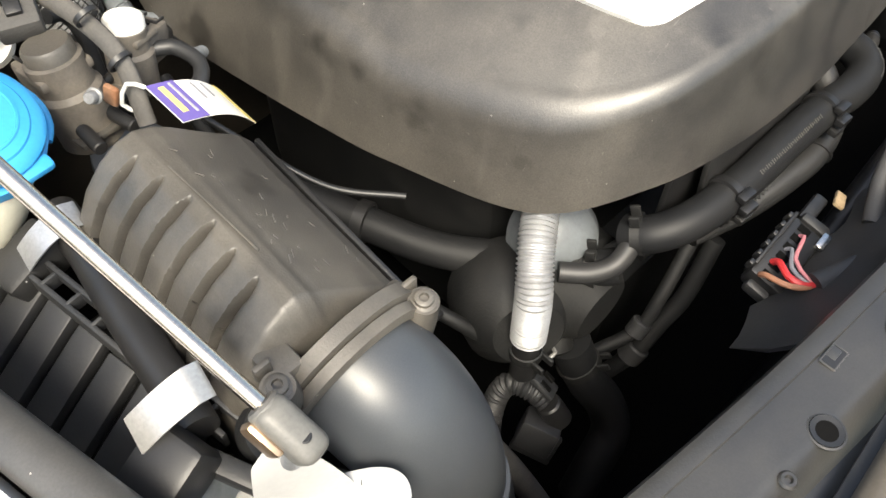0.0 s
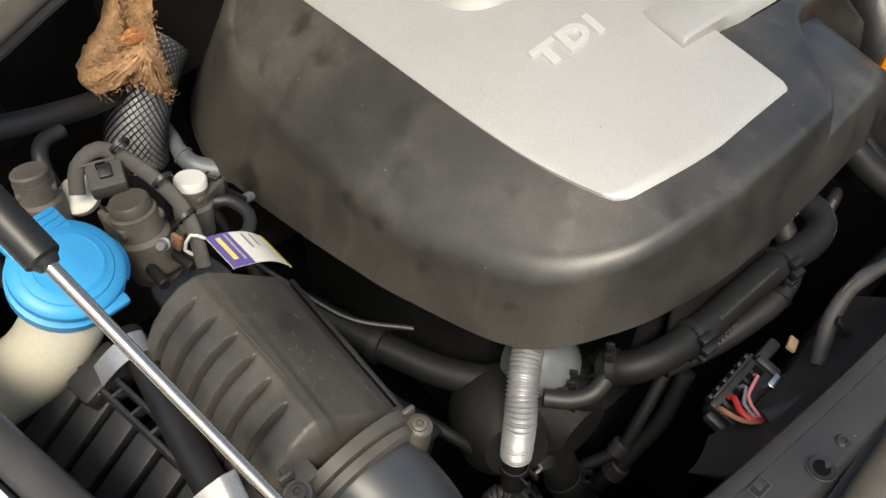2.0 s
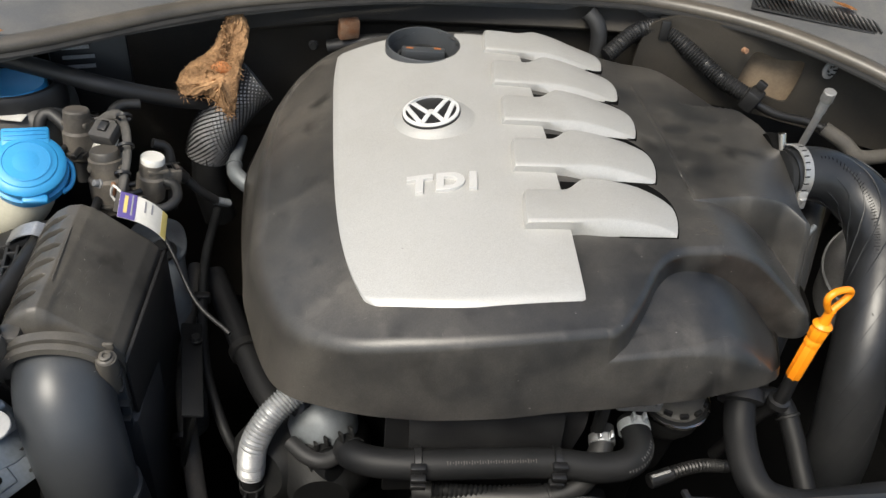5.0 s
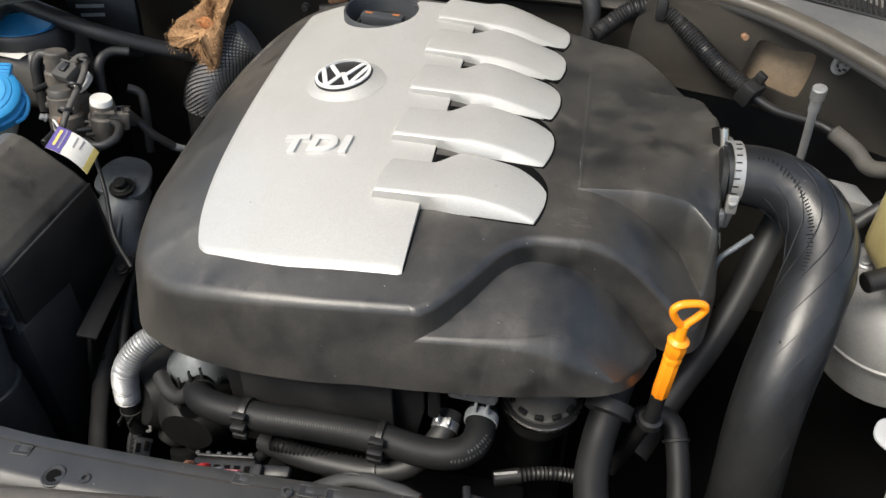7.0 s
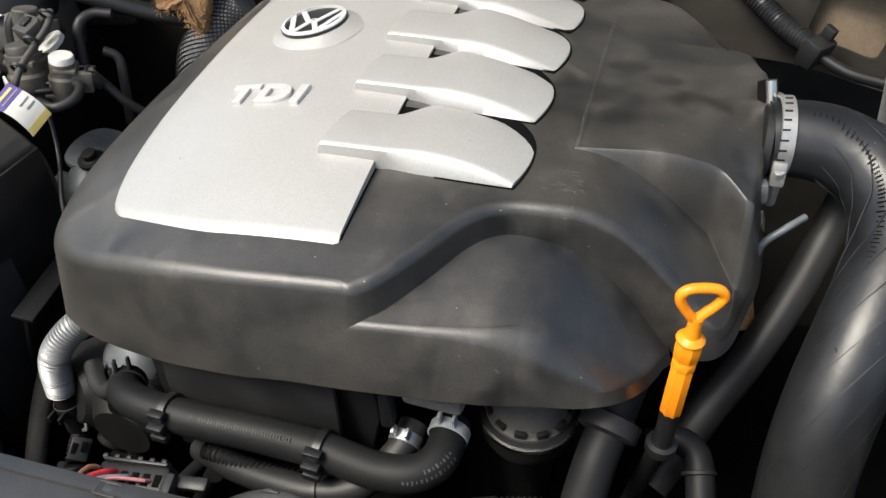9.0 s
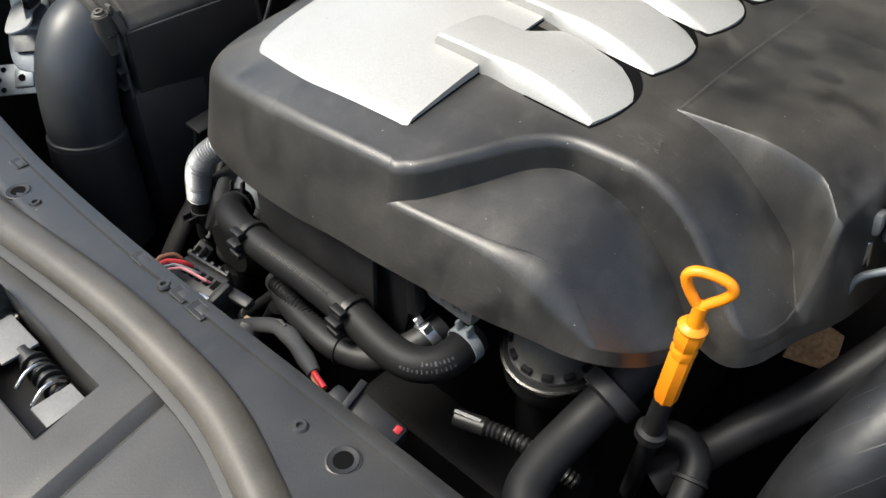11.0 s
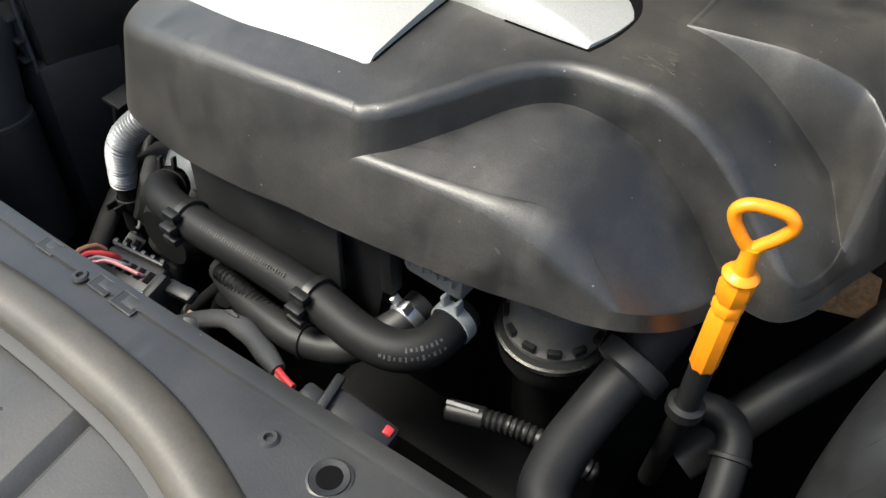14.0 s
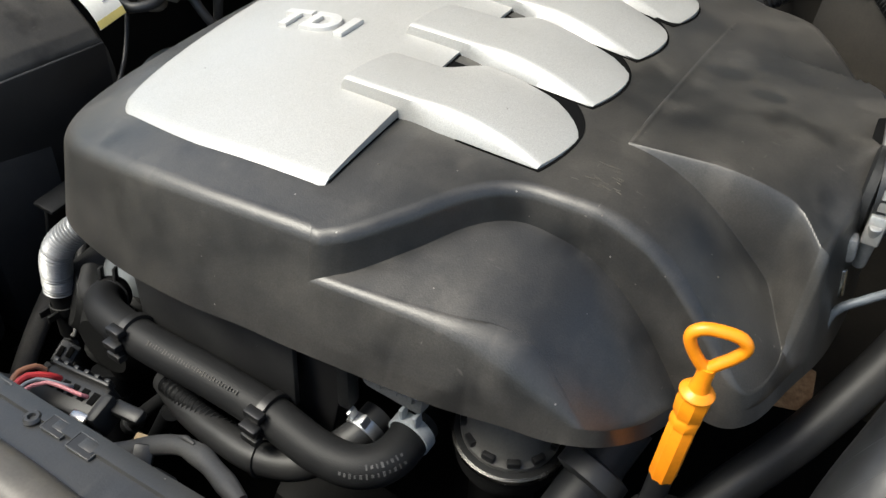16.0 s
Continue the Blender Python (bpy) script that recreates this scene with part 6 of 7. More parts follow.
# ---- between the air filter box and the engine ----
def side_clutter():
    t = thing("bracket_plate", "dark dirty steel bracket beside the engine", "bracket", at=(-0.37, 0.05, 0.70))
    part("plate", box((-0.355, 0.02, 0.72), (0.006, 0.14, 0.09), 0.003, (0, 14, 8)), M_DARKCAST, t)
    part("fold", box((-0.346, 0.02, 0.765), (0.024, 0.14, 0.005), 0.002, (0, 14, 8)), M_DARKCAST, t)
    hexbolt((-0.346, 0.06, 0.769), (0, 0, 1), 0.0055, 0.007, "bolt", M_DARKCAST, t, False)
    u = thing("vacuum_pipe", "thin dark metal pipe along the engine side", "pipe", at=(-0.34, 0.0, 0.70))
    part("pipe", tube([(-0.345, 0.28, 0.79), (-0.352, 0.20, 0.775), (-0.348, 0.12, 0.755), (-0.335, 0.04, 0.74), (-0.31, -0.03, 0.725), (-0.29, -0.06, 0.70)], 0.006), M_DARKCAST, u)
    part("clip", box((-0.350, 0.14, 0.760), (0.02, 0.012, 0.014), 0.003), M_PLASTIC, u)
    w = thing("lower_loom", "taped wiring loom low beside the air filter box", "cable", at=(-0.36, 0.0, 0.68))
    part("sleeve", tube([(-0.37, 0.22, 0.74), (-0.372, 0.12, 0.72), (-0.362, 0.03, 0.70), (-0.345, -0.05, 0.67), (-0.325, -0.13, 0.61), (-0.31, -0.20, 0.52)], 0.011), M_HARNESS, w)
    for y, z in ((0.16, 0.728), (0.07, 0.709), (-0.02, 0.689)):
        part("tape_band", ring_on((-0.371 + 0.1 * max(0, 0.1 - y), y, z), (0.1, -1, -0.2), 0.0108, 0.008, 0.0014), M_PLASTIC, w)
    k = thing("water_pump", "dirty grey cast pump housing below the cover", "pump", at=(-0.20, -0.05, 0.64))
    part("housing", lathe([(0.034, 0), (0.038, 0.006), (0.036, 0.03), (0.026, 0.045), (0.012, 0.05), (0.0005, 0.05)], pose(-0.195, -0.035, 0.735, 55, 0, -18), 28), M_MOUNT, k)
    for a in range(5):
        q = pose(-0.195, -0.035, 0.735, 55, 0, -18)
        hexbolt(q @ Vector((0.032 * math.cos(a * 1.257), 0.032 * math.sin(a * 1.257), 0.026)), q.to_3x3() @ Vector((0, 0, 1)), 0.004, 0.006, "bolt", M_DARKCAST, k, False)
    part("inlet", rod((-0.215, -0.06, 0.70), (-0.235, -0.095, 0.655), 0.018), M_DARKCAST, k)


side_clutter()


def conduit():
    pts = [(0.20, 0.44, 0.955), (0.245, 0.462, 0.985), (0.285, 0.465, 0.99), (0.325, 0.44, 0.968), (0.365, 0.405, 0.945), (0.402, 0.372, 0.932)]
    t = thing("ribbed_conduit", "black ribbed cable conduit clipped to the bulkhead", "conduit", at=pts[-1])
    part("ribbed_tube", tube(pts, 0.0115, seg=16, rib=0.0009, pitch=0.0042), M_PLASTIC, t)
    part("clip", box((0.404, 0.370, 0.931), (0.022, 0.03, 0.03), 0.004, (0, 20, -40)), M_PLASTIC, t)
    part("clip_ear", box((0.413, 0.372, 0.952), (0.014, 0.008, 0.012), 0.002, (0, 20, -40)), M_PLASTIC, t)
    part("clip", box((0.285, 0.463, 0.992), (0.014, 0.026, 0.030), 0.003, (0, 0, -10)), M_PLASTIC, t)
    part("cable", tube([(0.405, 0.368, 0.928), (0.44, 0.355, 0.916), (0.485, 0.347, 0.910), (0.51, 0.335, 0.905)], 0.0062), M_PLASTIC, t)
    part("taped_end", tube([(0.508, 0.336, 0.906), (0.535, 0.315, 0.895), (0.555, 0.30, 0.882), (0.60, 0.30, 0.885)], 0.0105), M_HARNESS, t)
    part("cable_tie", ring_on((0.507, 0.337, 0.906), (0.8, -0.6, -0.3), 0.0062, 0.004, 0.0015), M_DARKCAST, t)


conduit()
rod_t = thing("breather_pipe", "slim pale grey pipe with a darker top fitting", "pipe", at=(0.49, 0.34, 0.82))
part("pipe", tube([(0.462, 0.292, 0.972), (0.466, 0.30, 0.945), (0.474, 0.318, 0.90), (0.480, 0.332, 0.86), (0.482, 0.34, 0.82)], 0.0052), M_BARE, rod_t)
part("sleeve", rod((0.4615, 0.290, 0.976), (0.4645, 0.297, 0.955), 0.0066), M_BARE, rod_t)
part("fitting", rod((0.460, 0.287, 0.992), (0.4617, 0.2905, 0.975), 0.0085), M_ALU, rod_t)

t_alu = thing("intake_flange", "bright cast flange where the charge hose meets the engine", "flange", at=(0.345, 0.15, 0.92))
# added black disc standing in for the shaded arch above the lug
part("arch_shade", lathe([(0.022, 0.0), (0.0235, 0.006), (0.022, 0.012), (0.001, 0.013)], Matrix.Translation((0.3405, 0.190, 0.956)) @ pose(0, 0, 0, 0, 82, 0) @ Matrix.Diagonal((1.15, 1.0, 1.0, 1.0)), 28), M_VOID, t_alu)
part("lug", box((0.354, 0.182, 0.970), (0.014, 0.020, 0.012), 0.003, (0, 8, 10)), M_BAND, t_alu)
part("lug_body", box((0.354, 0.176, 0.950), (0.014, 0.024, 0.034), 0.005, (0, 4, 8)), M_ALU, t_alu)
part("flange", lathe([(0.030, 0), (0.0335, 0.002), (0.0335, 0.008), (0.030, 0.010)], pose(0.344, 0.150, 0.947, 0, 90, 0), 28), M_DARKCAST, t_alu)
part("bolt", rod((0.346, 0.180, 0.992), (0.350, 0.172, 0.972), 0.005), M_STEEL, t_alu)
part("lower_lug", box((0.350, 0.110, 0.925), (0.012, 0.014, 0.020), 0.004, (0, -8, 6)), M_ALU, t_alu)
part("stud", rod((0.352, 0.105, 0.910), (0.356, 0.102, 0.890), 0.004), M_STEEL, t_alu)
part("wire_hook", tube([(0.39, 0.11, 0.905), (0.372, 0.095, 0.898), (0.358, 0.088, 0.885), (0.356, 0.085, 0.855)], 0.0032, seg=10), M_MOUNT, t_alu)


# ---- far side: tank, wing, bracket ----
def tank():
    t = thing("coolant_tank", "yellowed translucent coolant expansion tank", "coolant tank", at=(0.60, 0.15, 0.78))
    part("body", box((0.608, 0.165, 0.885), (0.12, 0.14, 0.13), 0.03, (0, 0, 12), seg=4), M_AMBER, t)
    part("upper", box((0.618, 0.195, 0.955), (0.07, 0.08, 0.05), 0.015, (0, 0, 12), seg=3), M_AMBER, t)
    part("cap", lathe([(0.03, 0), (0.031, 0.012), (0.028, 0.024), (0.0005, 0.025)], pose(0.623, 0.20, 0.98), 28), M_LID, t, "green screw cap")
    part("port", rod((0.558, 0.13, 0.86), (0.522, 0.115, 0.855), 0.012), M_PLASTIC, t)


tank()
tw = thing("suspension_tower", "grey painted suspension turret panel", "body panel", at=(0.56, 0.05, 0.60))
part("turret", lathe([(0.10, -0.09), (0.098, -0.02), (0.09, 0.015), (0.07, 0.038), (0.04, 0.048), (0.0005, 0.05)], pose(0.612, 0.19, 0.770, 10, -14, 0), 48), M_BARE, tw)
part("rolled_edge", ring_on(pose(0.612, 0.19, 0.770, 10, -14, 0) @ Vector((0, 0, -0.02)), pose(0, 0, 0, 10, -14, 0) @ Vector((0, 0, 1)), 0.0985, 0.008, 0.003, 48), M_BARE, tw)
for k in range(3):
    q = pose(0.612, 0.19, 0.770, 10, -14, 0)
    hexbolt(q @ Vector((0.052 * math.cos(k * 2.094 + 2.6), 0.052 * math.sin(k * 2.094 + 2.6), 0.044)), q.to_3x3() @ Vector((0, 0, 1)), 0.007, 0.008, "nut", M_ZINC, tw, False)
tb = thing("turret_bracket", "grey metal bracket and hose beside the turret", "bracket", at=(0.53, 0.33, 0.80))
part("plate", box((0.535, 0.30, 0.835), (0.07, 0.05, 0.02), 0.006, (0, 20, 20)), M_BARE, tb)
part("hose", tube([(0.62, 0.26, 0.90), (0.57, 0.24, 0.88), (0.53, 0.225, 0.845), (0.515, 0.215, 0.82)], 0.0085), M_RUBBER, tb)


def far_bracket():
    t = thing("strut_bracket", "white painted strut bracket on the far wing", "bracket", at=(0.50, -0.16, 0.85))
    poly = [(-0.035, 0.0), (-0.030, 0.014), (-0.012, 0.018), (0.03, 0.014), (0.08, 0.012), (0.08, -0.016), (0.03, -0.018), (-0.012, -0.016), (-0.030, -0.010)]
    poly = [tuple(v) for v in loop(poly, 40)]
    part("ear", plate(poly, 0.003, pose(0.486, -0.165, 0.932, 6, 6, -14), 0.001), M_BRACKET, t)
    part("hole", lathe([(0.004, 0), (0.004, 0.0006), (0.0001, 0.0006)], pose(0.462, -0.163, 0.9358, 6, 6, 0), 16), M_PLASTIC, t)
    part("leg", plate([(-0.03, 0), (0.05, 0), (0.07, -0.12), (-0.055, -0.12)], 0.006, pose(0.502, -0.165, 0.922, 58, 0, 8), 0.002), M_BARE, t)
    hexbolt((0.490, -0.183, 0.897), (0, -0.8, 0.6), 0.005, 0.006, "bolt", M_ZINC, t, False)


far_bracket()


# ---- near side brackets seen beside the intake elbow ----
def headlamp_bracket():
    t = thing("headlamp_bracket", "grey cast bracket and perforated steel strap", "bracket", at=(-0.50, -0.20, 0.80))
    q = Matrix(((0.723, -0.468, 0.508, -0.505), (0.689, 0.440, -0.575, -0.120), (0.046, 0.766, 0.641, 0.852), (0, 0, 0, 1)))
    poly = [tuple(v) for v in loop([(-0.034, 0.060), (-0.030, 0.020), (-0.034, -0.005), (-0.022, -0.042), (0.020, -0.046), (0.028, -0.010), (0.022, 0.014), (0.010, 0.030), (0.008, 0.060)], 48)]
    sheet = part("sheet", plate(poly, 0.004, q @ pose(0, 0, 0, -14, 6, 0), 0.001), M_GALV, t, "bright bent galvanised sheet")
    tab = [[q @ Vector((x, 0.016 - 0.018 * s, 0.004 + 0.014 * math.sin(s * 2.4) + dz)) for x, dz in ((-0.028, 0.0), (0.022, 0.002), (0.022, 0.004), (-0.028, 0.002))] for s in [k / 10 for k in range(11)]]
    part("folded_tab", skin(tab), M_GALV, sheet)
    part("tab_wall", plate([(-0.028, 0.0), (0.022, 0.0), (0.024, -0.020), (-0.022, -0.022)], 0.002, q @ pose(0, -0.001, 0.012, -8, 0, 0), 0.0006), M_ALU, sheet)
    part("roller", lathe([(0.007, 0), (0.014, 0.002), (0.016, 0.006), (0.016, 0.012), (0.009, 0.014), (0.008, 0.011), (0.001, 0.012)], q @ pose(0.032, 0.036, -0.004), 24), M_DARKCAST, t)
    hexbolt(q @ Vector((0.032, 0.036, 0.008)), (0.5, -0.55, 0.65), 0.0055, 0.006, "bolt", M_ALU, t)
    part("lug", ring_on(q @ Vector((0.022, -0.094, 0.006)), (0.5, -0.5, 0.6), 0.011, 0.010, 0.005), M_DARKCAST, t)
    q = q @ pose(-0.018, -0.052, 0.012, -8, 0, 3)
    strap = part("strap", box((0, 0, 0), (0.15, 0.037, 0.003), 0.001), M_GALV, t, "perforated galvanised strap")
    bmesh_m = strap.data
    bmesh_m.transform(q)
    # holes are black discs on the solid strap, their shade painted in
    for k in range(5):
        for j in (-1, 0, 1):
            hole = lathe([(0.0032, 0), (0.0032, 0.0006), (0.0001, 0.0006)], q @ pose(-0.070 + 0.011 * k + 0.0055 * (j % 2), 0.012 * j, 0.0016), 12)
            part("strap_hole", hole, M_VOID, strap)
    part("strap_boss", box((0, 0, 0), (0.022, 0.022, 0.004), 0.0015), M_GALV, strap).data.transform(q @ pose(0.004, 0.0, 0.002))
    part("strap_hole", lathe([(0.0042, 0), (0.0042, 0.0006), (0.0001, 0.0006)], q @ pose(0.002, 0, 0.0042), 14), M_VOID, strap)
    for j in (-1, 1):
        part("strap_slot", box((0, 0, 0), (0.026, 0.003, 0.0012), 0.0004), M_DARKCAST, strap).data.transform(q @ pose(0.040, 0.010 * j, 0.0016))


headlamp_bracket()


# ---- clutter between engine and front panel ----
def plug_block():
    t = thing("sensor_plug", "black multi-pin plug with red, grey and brown wires", "connector", at=(-0.105, -0.20, 0.74))
    m = pose(-0.1065, -0.1970, 0.772, 14, -6, 3)

    def piece(name, c, size, bev, mat, parent=t, label=""):
        bm = box(c, size, bev)
        bmesh.ops.transform(bm, matrix=m, verts=bm.verts[:])
        return part(name, bm, mat, parent, label)

    body = piece("housing", (0, 0, 0), (0.066, 0.030, 0.022), 0.004, M_PLASTIC)
    piece("rear_wall", (0.002, 0.015, 0.006), (0.060, 0.003, 0.020), 0.001, M_PLASTIC, body)
    for k in range(6):
        piece("tooth", (-0.028 + 0.011 * k, 0.0175, 0.010), (0.005, 0.004, 0.010), 0.001, M_PLASTIC, body)
        piece("cavity", (-0.027 + 0.0105 * k, 0.002, 0.0112), (0.006, 0.010, 0.0012), 0, M_VOID, body)
    piece("end_cap", (0.036, -0.002, 0.002), (0.010, 0.024, 0.024), 0.003, M_GRIME)
    piece("side_arm", (0.052, 0.006, 0.003), (0.030, 0.012, 0.008), 0.003, M_PLASTIC)
    piece("end_lug", (-0.036, 0.000, -0.002), (0.008, 0.020, 0.012), 0.003, M_TRAY)
    piece("lever", (0.0270, -0.0140, 0.012), (0.016, 0.008, 0.006), 0.002, M_STEEL, t, "bright metal lever")
    for mat, k, r in ((M_BROWN, 0, 0.0023), (M_RED, 1, 0.0028), (M_GREY, 2, 0.0016), (M_PINK, 3, 0.0016)):
        x = -0.1389 + 0.0162 * k
        part("wire", tube([(x, -0.1950, 0.782), (x - 0.003 + 0.001 * k, -0.2000, 0.789), (-0.1430 + 0.0085 * k, -0.2130 + 0.0018 * k, 0.7930), (-0.1375 + 0.004 * k, -0.2225, 0.7925), (-0.1270 + 0.0008 * k, -0.2290, 0.791), (-0.112, -0.236, 0.793)], r, seg=8), mat, t)
    part("cable_sleeve", tube([(-0.127, -0.2290, 0.7945), (-0.110, -0.2360, 0.796), (-0.085, -0.2450, 0.797), (-0.06, -0.256, 0.795)], 0.0085, squash=0.7), M_LOOM, t)


plug_block()
apron = bmesh.new()
rows = []
for i in range(21):
    x = -0.200 + 0.275 * i / 20
    rows.append([Vector((x, y, z)) for y, z in ((-0.262, 0.868 + 0.02 * i / 20), (-0.256, 0.835), (-0.236, 0.798), (-0.2050 - 0.010 * abs(math.sin(x * 40)), 0.773), (-0.2030 - 0.010 * abs(math.sin(x * 40)), 0.769), (-0.236, 0.792), (-0.259, 0.832))])
skin(rows, bm=apron)
ap = thing("front_apron", "grey-black sloping plastic apron under the front panel", "panel", at=(-0.06, -0.235, 0.77))
part("sheet", apron, M_LOOM, ap)
part("cable_clip", box((0.002, -0.2230, 0.806), (0.014, 0.020, 0.006), 0.002, (35, 10, 30)), M_PLASTIC, ap)
chip = thing("wood_chip", "small pale chip of wood lodged behind the plug", "debris", at=(-0.026, -0.199, 0.775))
part("chip", box((-0.027, -0.199, 0.778), (0.018, 0.009, 0.004), 0.001, (20, 10, 18)), M_CHIP, chip)
loom = thing("flat_loom", "grey flattened cable sleeve hanging off the front panel", "cable", at=(0.05, -0.222, 0.84))
part("sleeve", tube([(-0.040, -0.230, 0.788), (-0.020, -0.2200, 0.796), (-0.004, -0.2130, 0.805), (0.0140, -0.2090, 0.8150), (0.0275, -0.2078, 0.8216), (0.0380, -0.2088, 0.8250), (0.0497, -0.2107, 0.8280), (0.0720, -0.2180, 0.8335), (0.0960, -0.2265, 0.8385)], [0.0078, 0.0078, 0.0078, 0.0078, 0.0064, 0.0078, 0.0064, 0.0072, 0.0052], squash=0.65), M_LOOM, loom)
part("fold", tube([(0.020, -0.2045, 0.8225), (0.0285, -0.2048, 0.8270), (0.0380, -0.2070, 0.8300)], [0.0010, 0.0022, 0.0010], seg=10), M_LOOM, loom)
part("red_wire", tube([(0.094, -0.2258, 0.838), (0.1020, -0.2285, 0.8390), (0.1130, -0.2310, 0.8395)], 0.0024, seg=10), M_RED, loom)
part("brown_wire", tube([(0.094, -0.2275, 0.836), (0.1020, -0.2305, 0.8360), (0.1130, -0.2320, 0.8365)], 0.0018, seg=10), M_BROWN, loom)
plug = thing("fan_plug", "black plug with a red locking tab", "connector", at=(0.15, -0.235, 0.80))
part("body", box((0.1560, -0.2230, 0.828), (0.046, 0.022, 0.022), 0.004, (8, 14, 4)), M_PLASTIC, plug)
part("collar", box((0.1290, -0.2310, 0.838), (0.018, 0.016, 0.018), 0.004, (8, 10, 0)), M_PLASTIC, plug)
part("lever", box((0.1370, -0.2240, 0.8455), (0.006, 0.026, 0.005), 0.001, (6, 10, 12)), M_PLASTIC, plug)
part("tab", box((0.1740, -0.2180, 0.832), (0.0055, 0.006, 0.0095), 0.001, (12, 20, 8)), M_RED, plug, "red locking tab")
c2 = thing("ribbed_conduit", "thin black ribbed conduit low behind the front panel", "conduit", at=(0.2, -0.12, 0.70))
part("ribbed_tube", tube([(0.178, -0.122, 0.742), (0.198, -0.116, 0.742), (0.222, -0.110, 0.738), (0.26, -0.10, 0.72)], 0.0068, rib=0.0008, pitch=0.0045), M_PLASTIC, c2)
part("collar", rod((0.152, -0.130, 0.740), (0.180, -0.1215, 0.742), 0.0082), M_PLASTIC, c2)
part("label_strip", box((0.164, -0.128, 0.7505), (0.024, 0.003, 0.001), 0, (0, 0, 16)), M_INK, c2, "white printed strip")
c3 = thing("ribbed_conduit", "thin black ribbed conduit below the coolant hose", "conduit", at=(0.0, -0.15, 0.74))
part("ribbed_tube", tube([(-0.085, -0.132, 0.742), (-0.045, -0.140, 0.747), (-0.010, -0.143, 0.748), (0.03, -0.138, 0.742)], 0.0075, rib=0.001, pitch=0.005), M_RUBBER2, c3)
lower = thing("lower_hose", "black rubber hose below the main coolant hose", "hose", at=(0.05, -0.16, 0.72))
part("hose", tube([(-0.10, -0.120, 0.725), (-0.05, -0.140, 0.738), (0.0, -0.150, 0.747), (0.035, -0.152, 0.752), (0.07, -0.142, 0.761), (0.095, -0.112, 0.778), (0.100, -0.09, 0.785)], 0.0125, seg=18), M_RUBBER, lower)
clamp(lower, (0.097, -0.104, 0.781), (0.1, 0.8, 0.3), 0.0128)
part("cable_tie", ring_on((0.035, -0.152, 0.752), (0.9, 0.15, 0.2), 0.0128, 0.004, 0.0015), M_PLASTIC, lower)
th = thing("thermostat_neck", "dark plastic thermostat neck with thin hose and clip", "hose fitting", at=(-0.20, -0.06, 0.68))
part("thin_hose", tube([(-0.222, -0.045, 0.765), (-0.219, -0.05, 0.745), (-0.205, -0.066, 0.728), (-0.185, -0.085, 0.735), (-0.165, -0.10, 0.755)], 0.0075), M_RUBBER, th)
part("ribbed_joint", tube([(-0.222, -0.044, 0.79), (-0.222, -0.045, 0.755)], 0.010, rib=0.0015, pitch=0.007), M_PLASTIC, th)
part("neck", rod((-0.215, -0.085, 0.655), (-0.165, -0.06, 0.690), 0.026), M_DARKCAST, th)
part("frame_clip", box((-0.225, -0.09, 0.652), (0.006, 0.014, 0.050), 0.002, (20, 20, 0)), M_PLASTIC, th)
h = simple_hose("lower_radiator_hose", "dull black radiator hose bending down below the pump", [(-0.216, -0.098, 0.650), (-0.208, -0.120, 0.600), (-0.195, -0.141, 0.560), (-0.200, -0.158, 0.530), (-0.230, -0.165, 0.500), (-0.250, -0.168, 0.470)], 0.019, M_RUBBER2, 20)
clamp(h, (-0.2115, -0.110, 0.622), (0.3, -0.5, -1), 0.0192, mat=M_DARKCAST)
h = simple_hose("oil_pipe", "dark metal pipe running down in front of the block", [(-0.080, -0.138, 0.715), (-0.108, -0.142, 0.660), (-0.129, -0.138, 0.630), (-0.152, -0.134, 0.600), (-0.170, -0.120, 0.560)], 0.0085, M_RUBBER2)
part("union", rod((-0.148, -0.1345, 0.606), (-0.158, -0.1310, 0.590), 0.0125), M_TRAY, h)
h = simple_hose("oil_pipe", "slim dark pipe beside the thicker one", [(-0.098, -0.124, 0.712), (-0.133, -0.130, 0.670), (-0.155, -0.130, 0.640), (-0.185, -0.112, 0.615)], 0.0065, M_RUBBER2)
part("union", rod((-0.150, -0.1300, 0.648), (-0.160, -0.1290, 0.635), 0.0100), M_TRAY, h)
sh = thing("fan_shroud", "black moulded fan shroud edge in front of the engine", "fan shroud", at=(0.15, -0.21, 0.60))
part("rim", tube([(0.02, -0.20, 0.66), (0.12, -0.195, 0.70), (0.20, -0.19, 0.70), (0.28, -0.19, 0.68), (0.40, -0.19, 0.64)], 0.013), M_PLASTIC, sh)
part("wall", box((0.15, -0.235, 0.58), (0.60, 0.012, 0.22), 0.004, (6, 0, 0)), M_RUBBER2, sh)
mf = thing("maf_plug", "black sensor plug with ribbed cable elbow", "connector", at=(-0.29, -0.13, 0.62))
part("body", box((-0.2850, -0.1270, 0.612), (0.026, 0.034, 0.030), 0.003, (12, 24, 28)), M_TRAY, mf)
part("body_rim", box((-0.2920, -0.1310, 0.608), (0.006, 0.038, 0.034), 0.002, (12, 24, 28)), M_TRAY, mf)
part("knuckle", rod((-0.2700, -0.1210, 0.640), (-0.2650, -0.1350, 0.618), 0.0115, seg=20), M_PLASTIC, mf)
latch = part("latch", box((-0.2650, -0.1110, 0.654), (0.020, 0.024, 0.006), 0.0015, (32, 26, 20)), M_TRAY, mf)
for k in (-1, 1):
    part("latch_slot", box((-0.2635 + 0.0045 * k, -0.1120 + 0.002 * k, 0.6585), (0.005, 0.011, 0.003), 0.0005, (32, 26, 20)), M_VOID, latch)
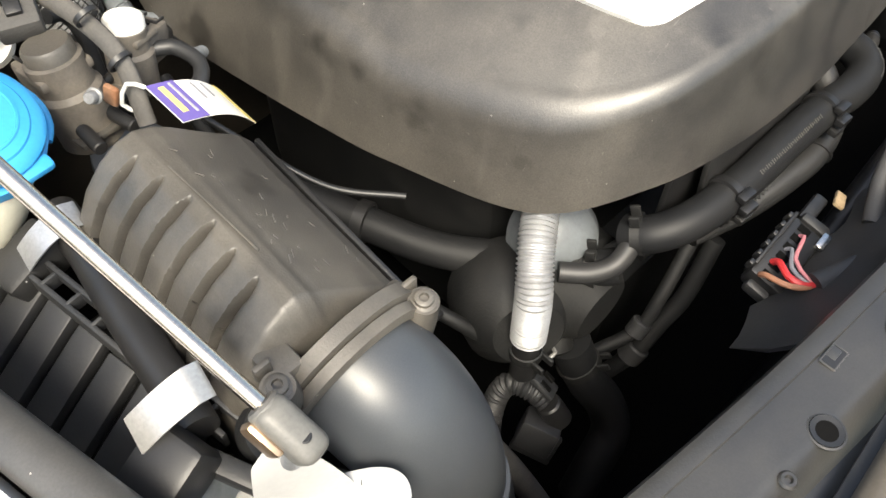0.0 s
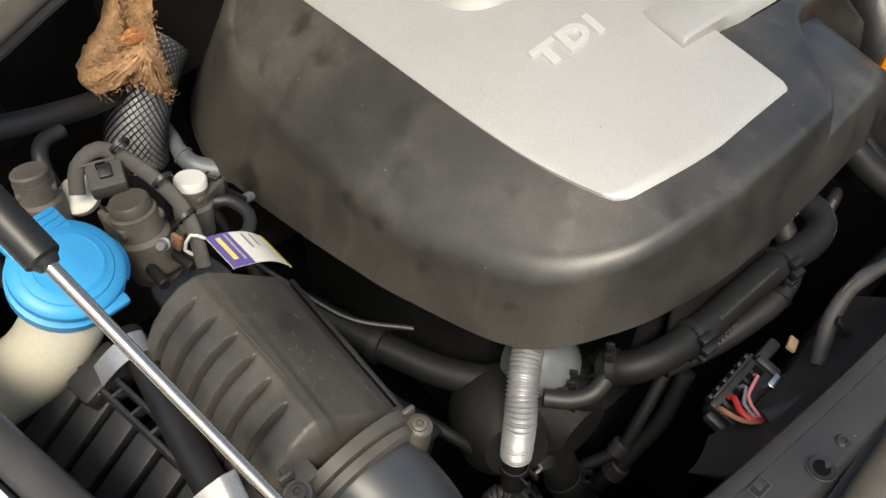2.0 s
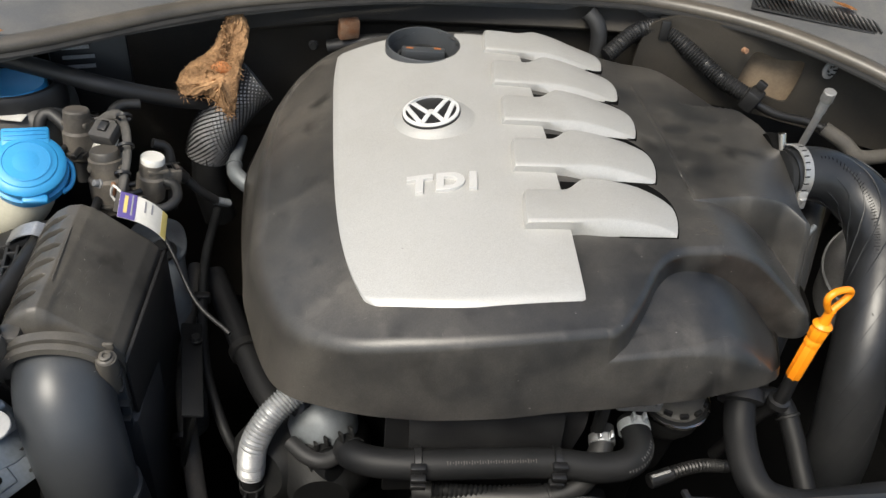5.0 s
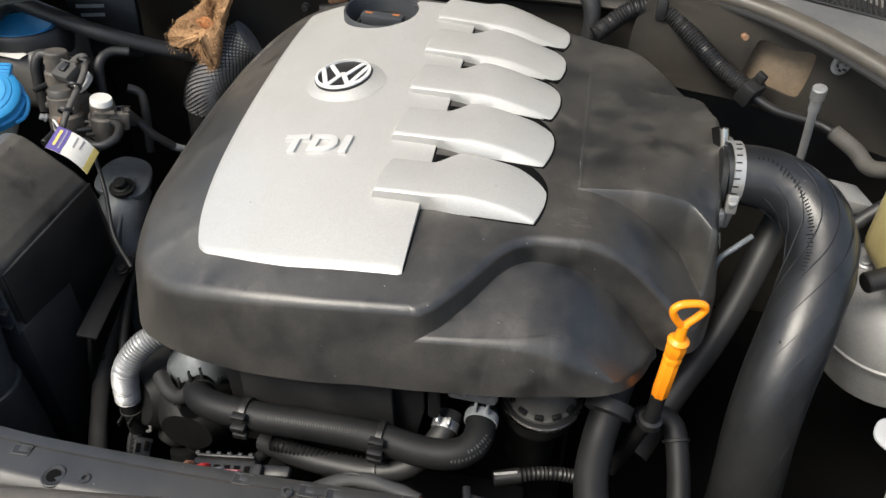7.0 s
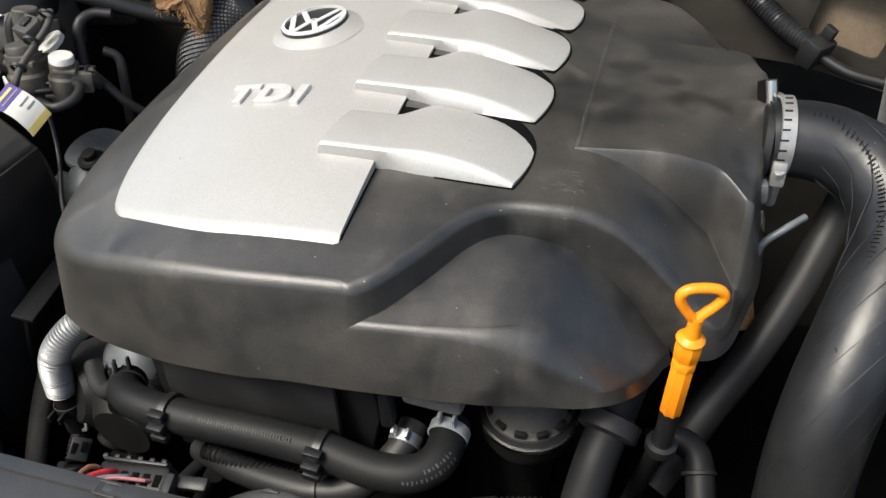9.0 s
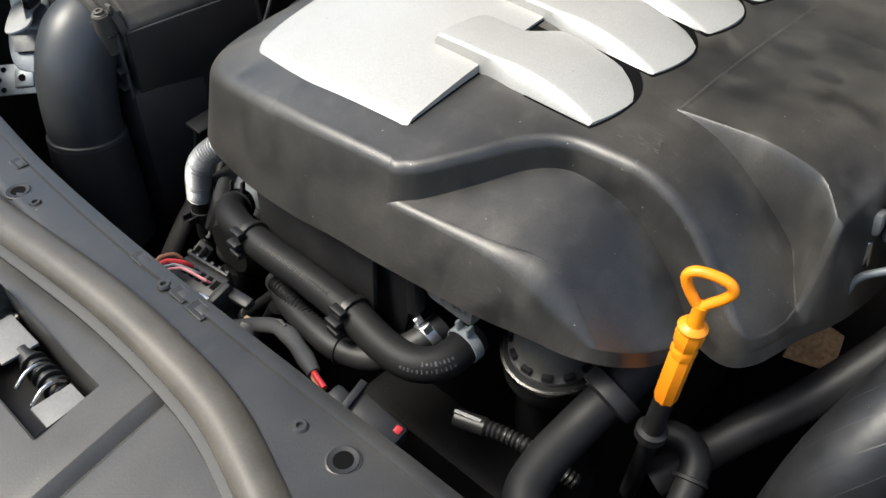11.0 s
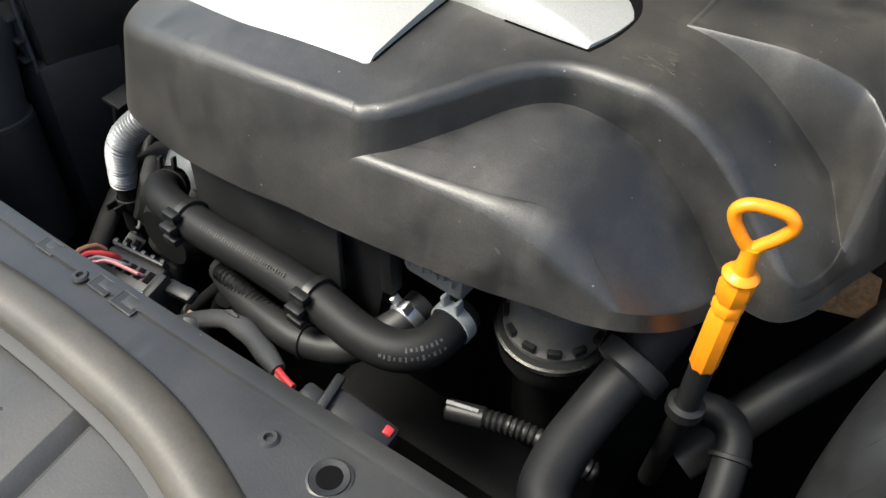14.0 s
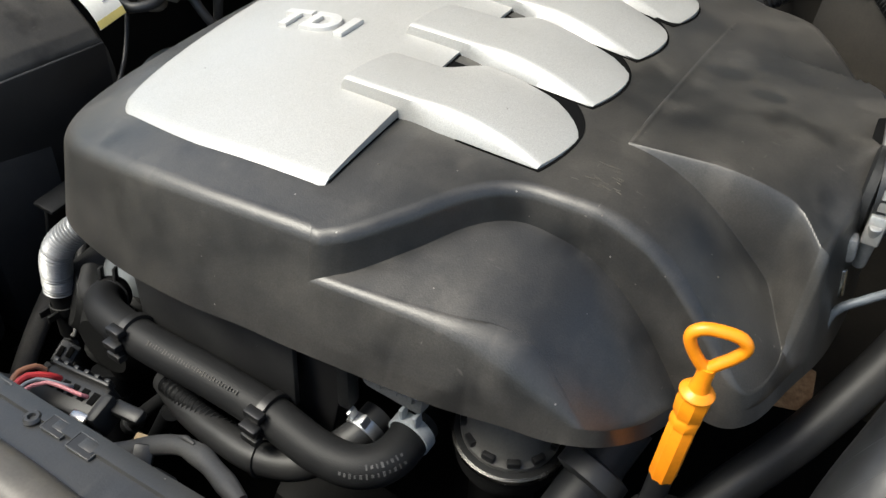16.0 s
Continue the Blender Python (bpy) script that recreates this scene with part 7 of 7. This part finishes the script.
part("ribbed_elbow", tube([(-0.2700, -0.1190, 0.640), (-0.2740, -0.1060, 0.6470), (-0.2810, -0.0880, 0.6460), (-0.2910, -0.0830, 0.6310), (-0.2990, -0.0850, 0.605), (-0.302, -0.088, 0.57)], 0.0095, rib=0.0012, pitch=0.0042), M_TRAY, mf)
part("spring_tab", tube([(-0.2600, -0.0960, 0.690), (-0.2530, -0.0990, 0.692), (-0.2500, -0.1050, 0.684), (-0.2560, -0.1040, 0.680)], 0.0018, seg=8), M_ALU, mf)


# ---- cowl behind the bay ----
def cowl():
    bm = bmesh.new()
    rows = []
    for i in range(41):
        x = -0.70 + 1.40 * i / 40
        e = 0.503 - 0.66 * max(0, -x - 0.05) ** 1.75 - 1.25 * max(0, x - 0.18) ** 1.9
        rows.append([Vector((x, e + dy, 1.004 + dz)) for dy, dz in ((0.012, -0.014), (0.012, 0.0), (0.03, 0.006), (0.10, 0.010), (0.22, 0.02), (0.40, 0.10))])
    skin(rows, close=False, bm=bm)
    ob = setting("cowl", bm, M_COWL, "dusty black plastic windscreen cowl behind the seal", "cowl")
    for k in range(26):
        part("grille_slat", box((0.440 + 0.0062 * k, 0.53 - 0.0030 * k, 1.019), (0.0026, 0.085, 0.004), 0, (0, 0, -10)), M_PLASTIC, ob)
    part("grille_bed", box((0.52, 0.492, 1.0165), (0.175, 0.09, 0.003), 0.001, (0, 0, -26)), M_RUBBER, ob)


cowl()


def leaf(at, rot, s):
    t = thing("dry_leaf", "curled dry orange-brown leaf lying on the cowl", "leaf", "fallen leaves", at)
    ring = [(0, -1), (0.45, -0.5), (0.5, 0.1), (0.25, 0.7), (0, 1), (-0.25, 0.7), (-0.5, 0.1), (-0.45, -0.5)]
    bm = bmesh.new()
    m = pose(*at, *rot)
    out = [bm.verts.new(m @ Vector((x * s, y * s, 0.25 * s * x * x * 2 + 0.1 * s * y * y))) for x, y in ring]
    mid = [bm.verts.new(m @ Vector((0, y * s, 0.08 * s * y * y))) for y in (-0.5, 0.1, 0.6)]
    for a in ((0, 1, "m0"), (1, 2, "m1", "m0"), (2, 3, "m2", "m1"), (3, 4, "m2"), (4, 5, "m2"), (5, 6, "m1", "m2"), (6, 7, "m0", "m1"), (7, 0, "m0")):
        bm.faces.new([out[k] if isinstance(k, int) else mid[int(k[1])] for k in a])
    bmesh.ops.solidify(bm, geom=bm.faces[:], thickness=0.0004)
    part("blade", bm, M_LEAF, t)


for at, rot, s in (((0.437, 0.575, 1.025), (5, 0, 20), 0.024), ((0.470, 0.500, 1.027), (0, 8, 75), 0.022), ((0.555, 0.545, 1.03), (4, 0, 120), 0.022), ((0.560, 0.480, 1.028), (8, 6, 60), 0.02), ((-0.345, 0.508, 1.022), (0, 6, 60), 0.024), ((-0.59, 0.315, 1.02), (0, 0, 100), 0.018)):
    leaf(at, rot, s)
scrap = thing("fibre_scrap", "brown scrap of matting caught beside the pipe", "insulation", at=(0.37, 0.06, 0.80))
part("scrap", plate([(-0.02, -0.02), (0.022, -0.016), (0.018, 0.016), (0.0, 0.020), (-0.018, 0.012)], 0.004, pose(0.350, 0.100, 0.795, 50, 10, 20), 0.001), M_FIBRE, scrap)
